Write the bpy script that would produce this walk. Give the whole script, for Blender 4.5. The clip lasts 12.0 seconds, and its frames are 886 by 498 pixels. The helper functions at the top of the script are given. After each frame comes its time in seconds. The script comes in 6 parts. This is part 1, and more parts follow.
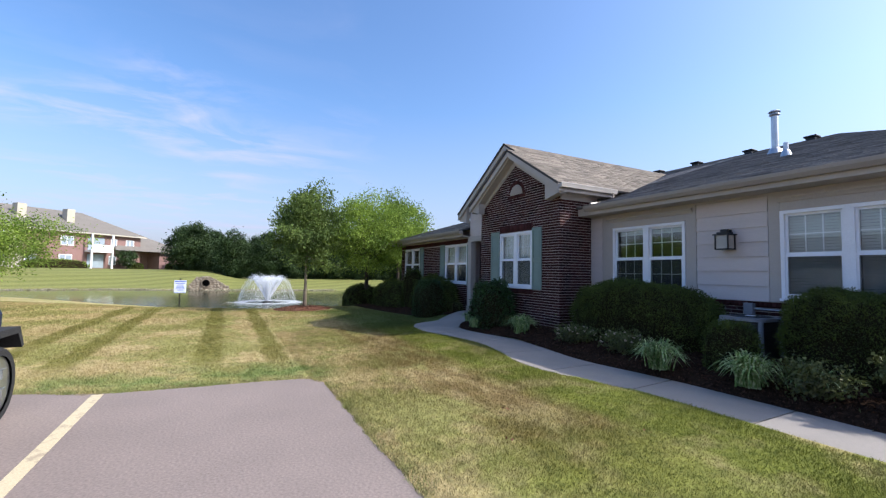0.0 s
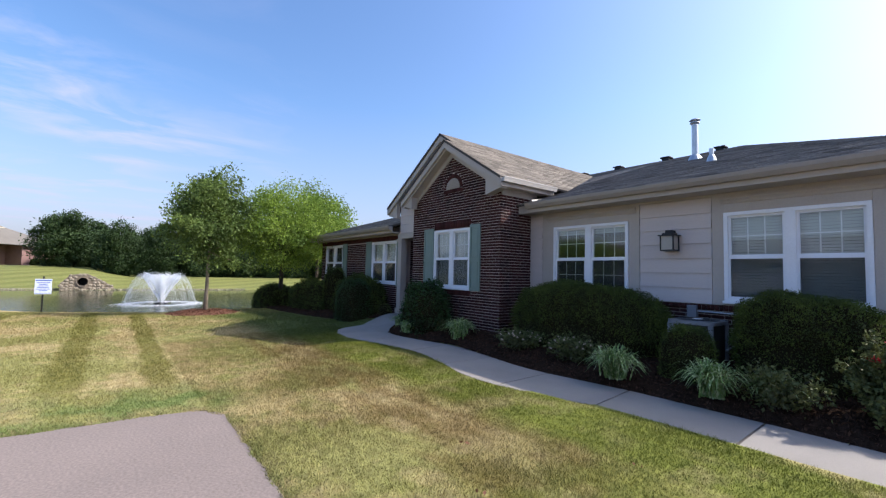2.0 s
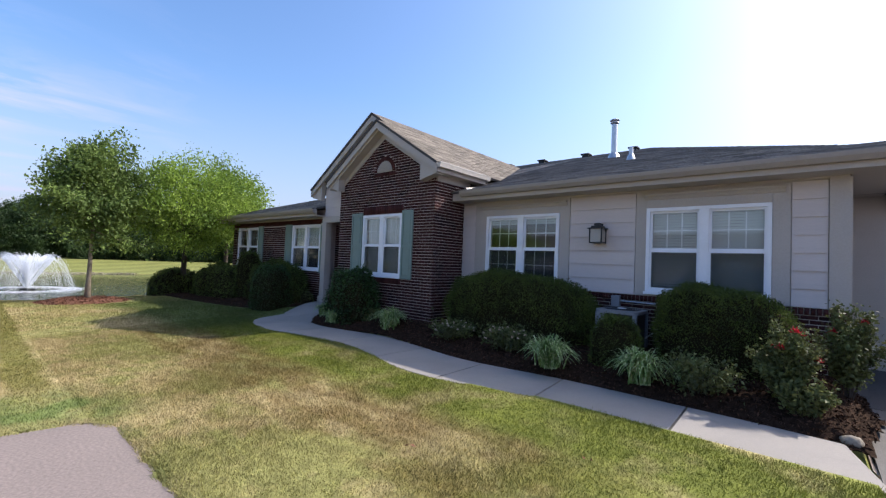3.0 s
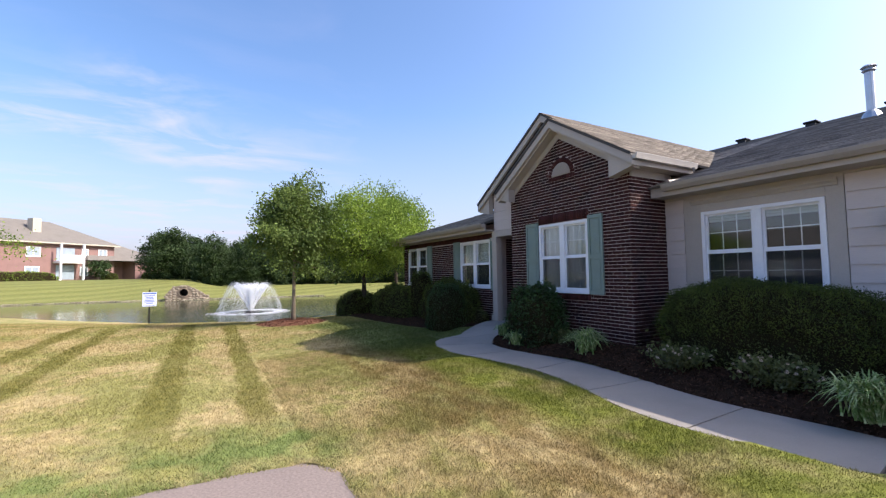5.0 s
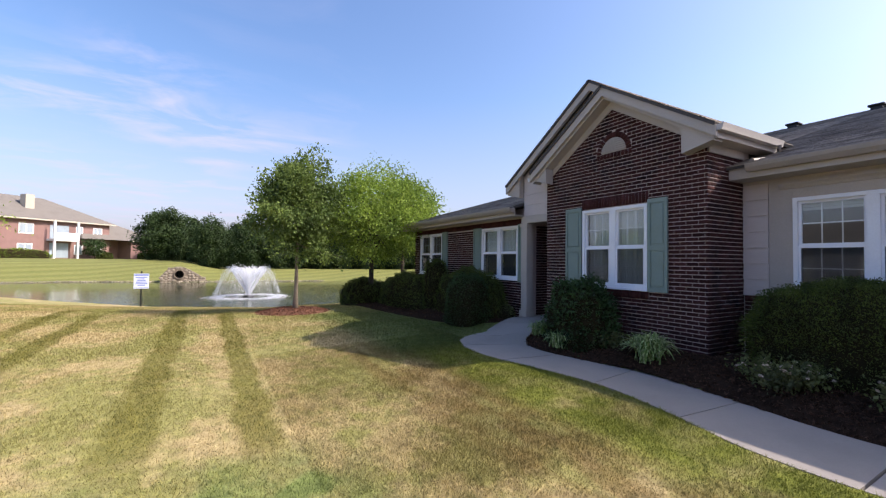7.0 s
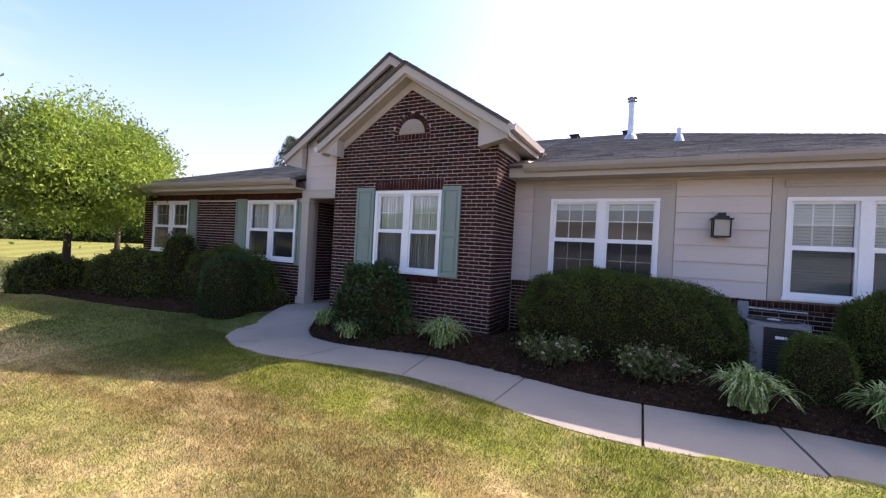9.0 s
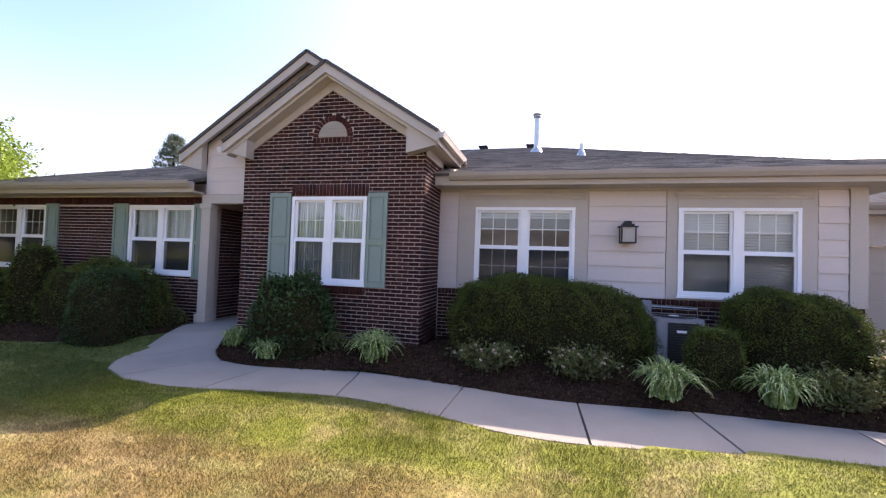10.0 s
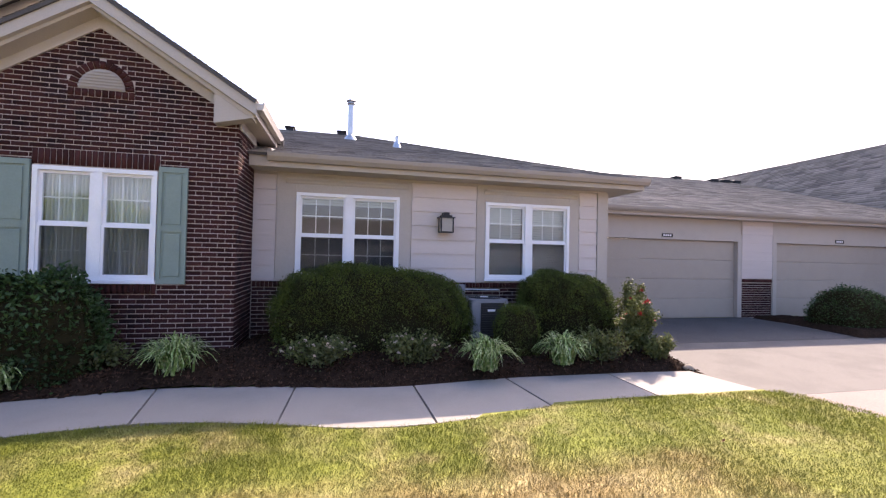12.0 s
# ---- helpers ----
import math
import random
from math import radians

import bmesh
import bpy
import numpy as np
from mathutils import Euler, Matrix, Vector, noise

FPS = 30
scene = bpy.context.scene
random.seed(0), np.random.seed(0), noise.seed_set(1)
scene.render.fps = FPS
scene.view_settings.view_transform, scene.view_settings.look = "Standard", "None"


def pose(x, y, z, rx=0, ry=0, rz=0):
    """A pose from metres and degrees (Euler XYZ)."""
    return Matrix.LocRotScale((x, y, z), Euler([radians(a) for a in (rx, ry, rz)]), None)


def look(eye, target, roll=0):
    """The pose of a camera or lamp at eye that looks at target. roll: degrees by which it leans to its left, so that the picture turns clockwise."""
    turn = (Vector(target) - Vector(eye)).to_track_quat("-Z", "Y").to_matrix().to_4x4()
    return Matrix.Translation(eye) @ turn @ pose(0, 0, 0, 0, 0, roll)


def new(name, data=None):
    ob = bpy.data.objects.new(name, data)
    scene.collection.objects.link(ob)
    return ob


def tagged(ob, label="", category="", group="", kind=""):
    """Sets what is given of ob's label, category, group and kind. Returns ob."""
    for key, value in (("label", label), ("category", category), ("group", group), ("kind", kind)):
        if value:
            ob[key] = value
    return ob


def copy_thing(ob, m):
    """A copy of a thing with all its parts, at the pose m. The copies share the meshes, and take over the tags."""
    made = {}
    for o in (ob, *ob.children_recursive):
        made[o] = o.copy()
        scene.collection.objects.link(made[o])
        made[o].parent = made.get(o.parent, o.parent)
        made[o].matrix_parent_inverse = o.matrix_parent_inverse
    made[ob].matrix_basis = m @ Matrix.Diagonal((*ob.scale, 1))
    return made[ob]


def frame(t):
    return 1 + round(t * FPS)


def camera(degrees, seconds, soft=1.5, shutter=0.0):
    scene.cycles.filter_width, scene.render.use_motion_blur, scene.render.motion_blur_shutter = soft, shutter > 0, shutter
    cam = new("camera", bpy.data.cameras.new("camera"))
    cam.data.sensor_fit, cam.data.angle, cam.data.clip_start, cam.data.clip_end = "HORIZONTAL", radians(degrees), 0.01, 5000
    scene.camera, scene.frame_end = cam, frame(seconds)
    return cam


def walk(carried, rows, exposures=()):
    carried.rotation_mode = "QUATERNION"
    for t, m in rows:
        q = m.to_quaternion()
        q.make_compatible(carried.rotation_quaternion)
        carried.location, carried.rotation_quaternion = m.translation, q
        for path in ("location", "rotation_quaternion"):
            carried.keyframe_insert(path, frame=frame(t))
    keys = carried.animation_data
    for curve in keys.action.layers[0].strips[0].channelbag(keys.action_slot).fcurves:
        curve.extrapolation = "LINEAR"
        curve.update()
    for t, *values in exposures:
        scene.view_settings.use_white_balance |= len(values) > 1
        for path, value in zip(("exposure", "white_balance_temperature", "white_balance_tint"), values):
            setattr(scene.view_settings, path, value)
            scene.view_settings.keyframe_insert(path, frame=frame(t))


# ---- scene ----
cam = camera(92.9, 12.0, soft=1.25)
PATH = [
    (0, (-0.12, -0.291, 1.6), (-1.895, 0.624, 1.715), 1.0),
    (0.5, (-0.399, -0.229, 1.601), (-2.086, 0.843, 1.678), 0.1),
    (1, (-0.673, -0.149, 1.606), (-2.381, 0.88, 1.757), -1.1),
    (1.5, (-0.901, -0.082, 1.613), (-2.62, 0.93, 1.762), 0.2),
    (2, (-1.133, -0.037, 1.628), (-2.704, 1.196, 1.743), 1.3),
    (2.5, (-1.335, -0.02, 1.634), (-2.72, 1.42, 1.721), 2.2),
    (2.7, (-1.423, -0.014, 1.636), (-2.733, 1.495, 1.7), 2.3),
    (4.3, (-2.226, 0.04, 1.68), (-3.64, 1.45, 1.793), -0.5),
    (4.5, (-2.349, 0.04, 1.682), (-3.874, 1.327, 1.817), -0.2),
    (5, (-2.71, 0.03, 1.685), (-4.453, 1.004, 1.8), -0.8),
    (5.5, (-3.079, 0.026, 1.689), (-4.952, 0.725, 1.75), -0.9),
    (6, (-3.441, 0.036, 1.694), (-5.26, 0.863, 1.795), -0.1),
    (6.5, (-3.777, 0.064, 1.699), (-5.546, 0.996, 1.7), 0.0),
    (7, (-4.094, 0.106, 1.703), (-5.835, 1.089, 1.761), 0.7),
    (7.5, (-4.373, 0.136, 1.706), (-5.98, 1.324, 1.791), 2.1),
    (7.7, (-4.483, 0.143, 1.707), (-5.967, 1.483, 1.775), 1.4),
    (9.3, (-5.364, 0.176, 1.719), (-6.163, 2.009, 1.758), 2.6),
    (9.5, (-5.462, 0.175, 1.719), (-6.167, 2.046, 1.794), 1.8),
    (10, (-5.673, 0.18, 1.712), (-6.158, 2.119, 1.768), 2.0),
    (10.5, (-5.851, 0.233, 1.705), (-6.305, 2.181, 1.721), 2.9),
    (11, (-5.998, 0.322, 1.702), (-6.253, 2.306, 1.68), 0.7),
    (11.5, (-6.089, 0.347, 1.696), (-6.094, 2.347, 1.666), 2.0),
    (12, (-6.131, 0.301, 1.692), (-5.684, 2.25, 1.725), 1.3),
]
walk(cam, [(t, look(eye, target, roll)) for t, eye, target, roll in PATH],
     [(0.0, 0.31, 6250, 10), (2.5, 0.35, 6400, 11), (4.5, 0.47, 6550, 13), (5.5, 0.51, 6900, 15), (6.0, 0.35, 6550, 12), (6.5, 0.35, 6650, 14), (7.5, 0.53, 7150, 19), (9.5, 1.17, 7500, 23), (10.5, 1.29, 7600, 24), (12.0, 1.29, 7600, 24)])

# ---- world, sun, exposure ----
TO_SUN = Vector((0.66, 0.90, 1.0)).normalized()
SUN_EL = math.asin(TO_SUN.z)
SUN_ROT = math.atan2(TO_SUN.x, TO_SUN.y)
world = bpy.data.worlds.new("sky")
scene.world = world
world.use_nodes = True
wn, wl = world.node_tree.nodes, world.node_tree.links
wn.clear()
w_out = wn.new("ShaderNodeOutputWorld")
w_bg = wn.new("ShaderNodeBackground")
w_sky = wn.new("ShaderNodeTexSky")
w_sky.sky_type = "NISHITA"
w_sky.sun_disc = False
w_sky.sun_elevation = SUN_EL
w_sky.sun_rotation = SUN_ROT
w_sky.air_density = 1.0
w_sky.dust_density = 2.6
w_sky.ozone_density = 3.0
w_tc = wn.new("ShaderNodeTexCoord")
w_sep = wn.new("ShaderNodeSeparateXYZ")
wl.new(w_tc.outputs["Generated"], w_sep.inputs[0])


def wmath(op, a, b):
    nn = wn.new("ShaderNodeMath")
    nn.operation = op
    nn.use_clamp = False
    for k, v in ((0, a), (1, b)):
        if isinstance(v, (int, float)):
            nn.inputs[k].default_value = v
        else:
            wl.new(v, nn.inputs[k])
    return nn.outputs[0]


# cirrus in a flat layer high above: broad veils broken into fine wisps
w_up = wmath("MAXIMUM", wmath("ADD", w_sep.outputs[2], 0.10), 0.05)
w_flat = wn.new("ShaderNodeCombineXYZ")
wl.new(wmath("DIVIDE", w_sep.outputs[0], w_up), w_flat.inputs[0])
wl.new(wmath("DIVIDE", w_sep.outputs[1], w_up), w_flat.inputs[1])


def cloud_noise(scale, detail, rough, warp, stretch, turn, lo, hi, top):
    mp = wn.new("ShaderNodeMapping")
    mp.inputs["Scale"].default_value = stretch
    mp.inputs["Rotation"].default_value = (0.0, 0.0, turn)
    nz = wn.new("ShaderNodeTexNoise")
    nz.inputs["Scale"].default_value = scale
    nz.inputs["Detail"].default_value = detail
    nz.inputs["Roughness"].default_value = rough
    nz.inputs["Distortion"].default_value = warp
    rg = wn.new("ShaderNodeMapRange")
    rg.inputs[1].default_value, rg.inputs[2].default_value = lo, hi
    rg.inputs[3].default_value, rg.inputs[4].default_value = 0.0, top
    wl.new(w_flat.outputs[0], mp.inputs["Vector"])
    wl.new(mp.outputs[0], nz.inputs["Vector"])
    wl.new(nz.outputs[0], rg.inputs[0])
    return rg.outputs[0]


w_veil = cloud_noise(0.9, 3.0, 0.5, 0.3, (1.0, 0.8, 1.0), 0.2, 0.40, 0.56, 1.0)
w_wisp = cloud_noise(2.3, 8.0, 0.58, 0.5, (1.5, 0.8, 1.0), 0.25, 0.46, 0.68, 0.5)
w_cloud = wmath("MULTIPLY", w_wisp, wmath("ADD", wmath("MULTIPLY", w_veil, 0.85), 0.15))
w_mix = wn.new("ShaderNodeMixRGB")
w_mix.inputs[2].default_value = (5.6, 5.2, 6.6, 1.0)
w_west = wn.new("ShaderNodeMapRange")
w_west.inputs[1].default_value, w_west.inputs[2].default_value = 0.34, 0.02
w_mul = wn.new("ShaderNodeMath")
w_mul.operation = "MULTIPLY"
wl.new(w_sep.outputs[1], w_west.inputs[0])
wl.new(w_west.outputs[0], w_mul.inputs[0])
w_low = wn.new("ShaderNodeMapRange")
w_low.inputs[1].default_value, w_low.inputs[2].default_value = 0.56, 0.36
wl.new(w_sep.outputs[2], w_low.inputs[0])
wl.new(wmath("MULTIPLY", w_cloud, w_low.outputs[0]), w_mul.inputs[1])
wl.new(w_mul.outputs[0], w_mix.inputs[0])
w_hs = wn.new("ShaderNodeHueSaturation")
w_hs.inputs["Saturation"].default_value = 1.16
w_hs.inputs["Hue"].default_value = 0.503
w_hs.inputs["Value"].default_value = 1.62
wl.new(w_sky.outputs[0], w_hs.inputs["Color"])
wl.new(w_hs.outputs[0], w_mix.inputs[1])
w_haze = wn.new("ShaderNodeMapRange")
w_haze.inputs[1].default_value, w_haze.inputs[2].default_value = 0.36, 0.02
w_haze.inputs[3].default_value, w_haze.inputs[4].default_value = 0.0, 0.62
w_mix2 = wn.new("ShaderNodeMixRGB")
w_mix2.inputs[2].default_value = (3.3, 3.2, 4.6, 1.0)
wl.new(w_sep.outputs[2], w_haze.inputs[0])
wl.new(w_haze.outputs[0], w_mix2.inputs[0])
wl.new(w_mix.outputs[0], w_mix2.inputs[1])
wl.new(w_mix2.outputs[0], w_bg.inputs[0])
w_bg.inputs[1].default_value = 0.138
wl.new(w_bg.outputs[0], w_out.inputs[0])
sun_data = bpy.data.lights.new("sun", "SUN")
sun_data.energy = 5.0
sun_data.angle = radians(0.53)
sun_data.color = (1.0, 0.95, 0.86)
sun = new("sun", sun_data)
sun.matrix_world = look(TO_SUN * 60, (0, 0, 0))


# ---- materials ----
def mat(name, base, rough=0.7, var=0.18, scale=6.0, fine=60.0, bump=0.2, metal=0.0, second=None, mixat=(0.45, 0.7),
        rand=0.0, island=0.0, spec=0.5, stretch=(1, 1, 1), thin=0.0):
    """A procedural surface: base colour varied at two scales, a second colour in patches, fine relief."""
    m = bpy.data.materials.new(name)
    m.use_nodes = True
    n, l = m.node_tree.nodes, m.node_tree.links
    b = n["Principled BSDF"]
    b.inputs["Roughness"].default_value = rough
    b.inputs["Metallic"].default_value = metal
    b.inputs["Specular IOR Level"].default_value = spec
    tc = n.new("ShaderNodeTexCoord")
    mp = n.new("ShaderNodeMapping")
    mp.inputs["Scale"].default_value = stretch
    l.new(tc.outputs["Object"], mp.inputs["Vector"])
    n1 = n.new("ShaderNodeTexNoise")
    n1.inputs["Scale"].default_value = scale
    n1.inputs["Detail"].default_value = 4
    n2 = n.new("ShaderNodeTexNoise")
    n2.inputs["Scale"].default_value = fine
    n2.inputs["Detail"].default_value = 3
    l.new(mp.outputs[0], n1.inputs["Vector"])
    l.new(mp.outputs[0], n2.inputs["Vector"])
    col = n.new("ShaderNodeMixRGB")
    col.inputs[1].default_value = (*base, 1)
    col.inputs[2].default_value = (*(second or tuple(c * (1 - var) for c in base)), 1)
    mr = n.new("ShaderNodeMapRange")
    mr.inputs[1].default_value, mr.inputs[2].default_value = mixat
    l.new(n1.outputs[0], mr.inputs[0])
    l.new(mr.outputs[0], col.inputs[0])
    val = n.new("ShaderNodeMapRange")
    val.inputs[1].default_value, val.inputs[2].default_value = 0.25, 0.75
    val.inputs[3].default_value, val.inputs[4].default_value = 1 - var, 1 + var
    l.new(n2.outputs[0], val.inputs[0])
    hsv = n.new("ShaderNodeHueSaturation")
    l.new(col.outputs[0], hsv.inputs["Color"])
    last = val.outputs[0]
    for amount, node, socket in ((rand, "ShaderNodeObjectInfo", "Random"), (island, "ShaderNodeNewGeometry", "Random Per Island")):
        if amount:
            src = n.new(node)
            r2 = n.new("ShaderNodeMapRange")
            r2.inputs[3].default_value, r2.inputs[4].default_value = 1 - amount, 1 + amount
            l.new(src.outputs[socket], r2.inputs[0])
            mul = n.new("ShaderNodeMath")
            mul.operation = "MULTIPLY"
            l.new(last, mul.inputs[0])
            l.new(r2.outputs[0], mul.inputs[1])
            last = mul.outputs[0]
    l.new(last, hsv.inputs["Value"])
    l.new(hsv.outputs[0], b.inputs["Base Color"])
    if bump:
        bp = n.new("ShaderNodeBump")
        bp.inputs["Strength"].default_value = bump
        bp.inputs["Distance"].default_value = 0.01
        l.new(n2.outputs[0], bp.inputs["Height"])
        l.new(bp.outputs[0], b.inputs["Normal"])
    if thin:
        tr = n.new("ShaderNodeBsdfTranslucent")
        mx = n.new("ShaderNodeMixShader")
        mx.inputs[0].default_value = thin
        l.new(hsv.outputs[0], tr.inputs["Color"])
        l.new(b.outputs[0], mx.inputs[1])
        l.new(tr.outputs[0], mx.inputs[2])
        l.new(mx.outputs[0], n["Material Output"].inputs["Surface"])
    return m


M = {}
M["brick"] = mat("brick", (0.046, 0.017, 0.016), 0.9, 0.22, 3.0, 70, 0.5, second=(0.024, 0.012, 0.013), mixat=(0.5, 0.62), rand=0.35, spec=0.12)
M["brick_many"] = mat("brick_many", (0.046, 0.017, 0.016), 0.9, 0.22, 3.0, 70, 0.5, second=(0.024, 0.012, 0.013), mixat=(0.5, 0.62), island=0.35, spec=0.12)
M["brick_soldier"] = mat("brick_soldier", (0.064, 0.023, 0.021), 0.9, 0.2, 4.0, 70, 0.5, island=0.3, spec=0.12)
M["mortar"] = mat("mortar", (0.46, 0.385, 0.355), 0.95, 0.15, 5, 120, 0.4, spec=0.1)
M["siding"] = mat("siding", (0.54, 0.475, 0.445), 0.6, 0.05, 3, 40, 0.12, rand=0.025, stretch=(0.3, 1, 3))
M["trim"] = mat("trim_tan", (0.415, 0.37, 0.328), 0.6, 0.05, 3, 50, 0.1)
M["gutter"] = mat("gutter_tan", (0.31, 0.27, 0.235), 0.4, 0.05, 3, 30, 0.04)
M["white"] = mat("white_vinyl", (0.78, 0.79, 0.82), 0.4, 0.04, 4, 50, 0.04)
M["shutter"] = mat("shutter_green", (0.185, 0.25, 0.22), 0.55, 0.06, 5, 50, 0.1)
M["shingle"] = mat("shingle", (0.205, 0.178, 0.154), 0.95, 0.3, 1.2, 26, 0.7, second=(0.140, 0.122, 0.108), island=0.38)
M["soffit_brown"] = mat("soffit_brown", (0.085, 0.066, 0.058), 0.85, 0.1, 4, 60, 0.2)
M["gutter_pale"] = mat("gutter_pale", (0.46, 0.43, 0.40), 0.35, 0.06, 3, 30, 0.04)
M["roof_edge"] = mat("roof_edge", (0.07, 0.065, 0.065), 0.9, 0.15, 4, 40, 0.3)
M["black_metal"] = mat("black_metal", (0.02, 0.02, 0.022), 0.4, 0.1, 6, 60, 0.1, metal=0.6)
M["galv"] = mat("galvanised_metal", (0.5, 0.52, 0.54), 0.35, 0.12, 6, 60, 0.1, metal=0.9)
M["concrete"] = mat("concrete", (0.285, 0.255, 0.23), 0.9, 0.12, 1.6, 140, 0.3, second=(0.248, 0.225, 0.207), rand=0.04)
M["asphalt"] = mat("asphalt_worn", (0.230, 0.184, 0.164), 0.95, 0.22, 0.9, 42, 0.35, second=(0.196, 0.157, 0.141), mixat=(0.35, 0.7))
M["asphalt_grey"] = mat("asphalt_grey", (0.138, 0.125, 0.116), 0.95, 0.22, 1.3, 90, 0.35, second=(0.118, 0.107, 0.099), mixat=(0.46, 0.62))
M["asphalt_new"] = mat("asphalt_new", (0.075, 0.07, 0.07), 0.9, 0.2, 1.5, 160, 0.6)
M["paint_line"] = mat("line_paint", (0.525, 0.443, 0.295), 0.85, 0.15, 7, 70, 0.4, second=(0.344, 0.279, 0.197), mixat=(0.52, 0.68))
M["mulch"] = mat("mulch", (0.036, 0.021, 0.014), 1.0, 0.5, 14, 90, 1.0, spec=0.05)
M["mulch_red"] = mat("mulch_red", (0.16, 0.066, 0.038), 1.0, 0.4, 14, 90, 1.0)
M["chip"] = mat("bark_chip", (0.062, 0.034, 0.022), 0.95, 0.3, 10, 90, 0.5, island=0.6, spec=0.08)
M["garage_door"] = mat("garage_door_tan", (0.345, 0.30, 0.255), 0.5, 0.05, 3, 40, 0.1, rand=0.02)
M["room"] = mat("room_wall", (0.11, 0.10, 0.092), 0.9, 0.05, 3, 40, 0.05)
M["fabric"] = mat("curtain_white", (0.66, 0.67, 0.65), 0.9, 0.05, 8, 90, 0.2, thin=0.1)
M["blind"] = mat("blind_grey", (0.50, 0.52, 0.515), 0.7, 0.05, 8, 60, 0.1, thin=0.1)
M["bark"] = mat("bark", (0.208, 0.168, 0.128), 0.95, 0.3, 9, 50, 0.9, stretch=(1, 1, 0.25))
M["bark_dark"] = mat("bark_dark", (0.05, 0.038, 0.03), 0.95, 0.3, 9, 50, 0.9, stretch=(1, 1, 0.25))


def leaf_mat(name, a, b, spread=0.35, thin=0.35, rough=0.55):
    return mat(name, a, rough, 0.15, 0.9, 9, 0.0, second=b, mixat=(0.4, 0.62), island=spread, thin=thin, spec=0.2)


M["leaf_tree"] = leaf_mat("leaf_tree", (0.145, 0.205, 0.052), (0.078, 0.122, 0.032))
M["leaf_bright"] = leaf_mat("leaf_bright", (0.23, 0.325, 0.052), (0.115, 0.185, 0.032), 0.35, 0.42)
M["leaf_far"] = leaf_mat("leaf_far", (0.044, 0.076, 0.024), (0.027, 0.050, 0.018), 0.35, 0.15)
M["leaf_yew"] = mat("leaf_yew", (0.092, 0.122, 0.026), 0.6, 0.15, 4.0, 14, 0.0, second=(0.046, 0.062, 0.017), mixat=(0.42, 0.62), island=0.4, thin=0.2, spec=0.15)
M["leaf_holly"] = leaf_mat("leaf_holly", (0.042, 0.082, 0.026), (0.024, 0.052, 0.017), 0.35, 0.15, 0.4)
M["leaf_rose"] = leaf_mat("leaf_rose", (0.115, 0.135, 0.045), (0.075, 0.080, 0.034), 0.4, 0.25)
M["leaf_liriope"] = mat("leaf_liriope", (0.17, 0.27, 0.070), 0.5, 0.15, 22, 60, 0.0, second=(0.50, 0.55, 0.30), mixat=(0.48, 0.64), island=0.4, thin=0.3)
M["leaf_conifer"] = leaf_mat("leaf_conifer", (0.11, 0.145, 0.11), (0.07, 0.098, 0.075), 0.45, 0.2)
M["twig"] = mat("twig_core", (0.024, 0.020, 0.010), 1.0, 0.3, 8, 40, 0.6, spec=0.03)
M["petal_red"] = mat("petal_red", (0.42, 0.012, 0.02), 0.6, 0.15, 20, 60, 0.1, thin=0.2)
M["petal_faded"] = mat("petal_faded", (0.58, 0.47, 0.38), 0.8, 0.2, 20, 60, 0.1, island=0.3)

glass = bpy.data.materials.new("window_glass")
glass.use_nodes = True
_n, _l = glass.node_tree.nodes, glass.node_tree.links
_n.clear()
_o = _n.new("ShaderNodeOutputMaterial")
_t = _n.new("ShaderNodeBsdfTransparent")
_t.inputs[0].default_value = (0.94, 0.96, 0.95, 1)
_g = _n.new("ShaderNodeBsdfGlossy")
_g.inputs["Roughness"].default_value = 0.02
_lw = _n.new("ShaderNodeLayerWeight")
_lw.inputs[0].default_value = 0.5
_p = _n.new("ShaderNodeMath")
_p.operation = "POWER"
_p.inputs[1].default_value = 4.5
_f = _n.new("ShaderNodeMath")
_f.operation = "MULTIPLY_ADD"
_f.inputs[1].default_value, _f.inputs[2].default_value = 0.9, 0.07
_l.new(_lw.outputs["Facing"], _p.inputs[0])
_l.new(_p.outputs[0], _f.inputs[0])
_m = _n.new("ShaderNodeMixShader")
_l.new(_f.outputs[0], _m.inputs[0])
_l.new(_t.outputs[0], _m.inputs[1])
_l.new(_g.outputs[0], _m.inputs[2])
_l.new(_m.outputs[0], _o.inputs[0])
M["glass"] = glass

# lawn: living and dry grass, with the mower's wheel tracks
lawn = bpy.data.materials.new("lawn")
lawn.use_nodes = True
ln, ll = lawn.node_tree.nodes, lawn.node_tree.links
lb = ln["Principled BSDF"]
lb.inputs["Roughness"].default_value = 0.8
lb.inputs["Specular IOR Level"].default_value = 0.15
lt = ln.new("ShaderNodeTexCoord")


def lnoise(scale, detail=4.0, stretch=None):
    nn = ln.new("ShaderNodeTexNoise")
    nn.inputs["Scale"].default_value = scale
    nn.inputs["Detail"].default_value = detail
    if stretch:
        mm = ln.new("ShaderNodeMapping")
        mm.inputs["Scale"].default_value = stretch
        ll.new(lt.outputs["Object"], mm.inputs["Vector"])
        ll.new(mm.outputs[0], nn.inputs["Vector"])
    else:
        ll.new(lt.outputs["Object"], nn.inputs["Vector"])
    return nn.outputs[0]


def lmath(op, a, b=None, clamp=False):
    nn = ln.new("ShaderNodeMath")
    nn.operation = op
    nn.use_clamp = clamp
    for k, v in ((0, a), (1, b)):
        if v is None:
            continue
        if isinstance(v, (int, float)):
            nn.inputs[k].default_value = v
        else:
            ll.new(v, nn.inputs[k])
    return nn.outputs[0]


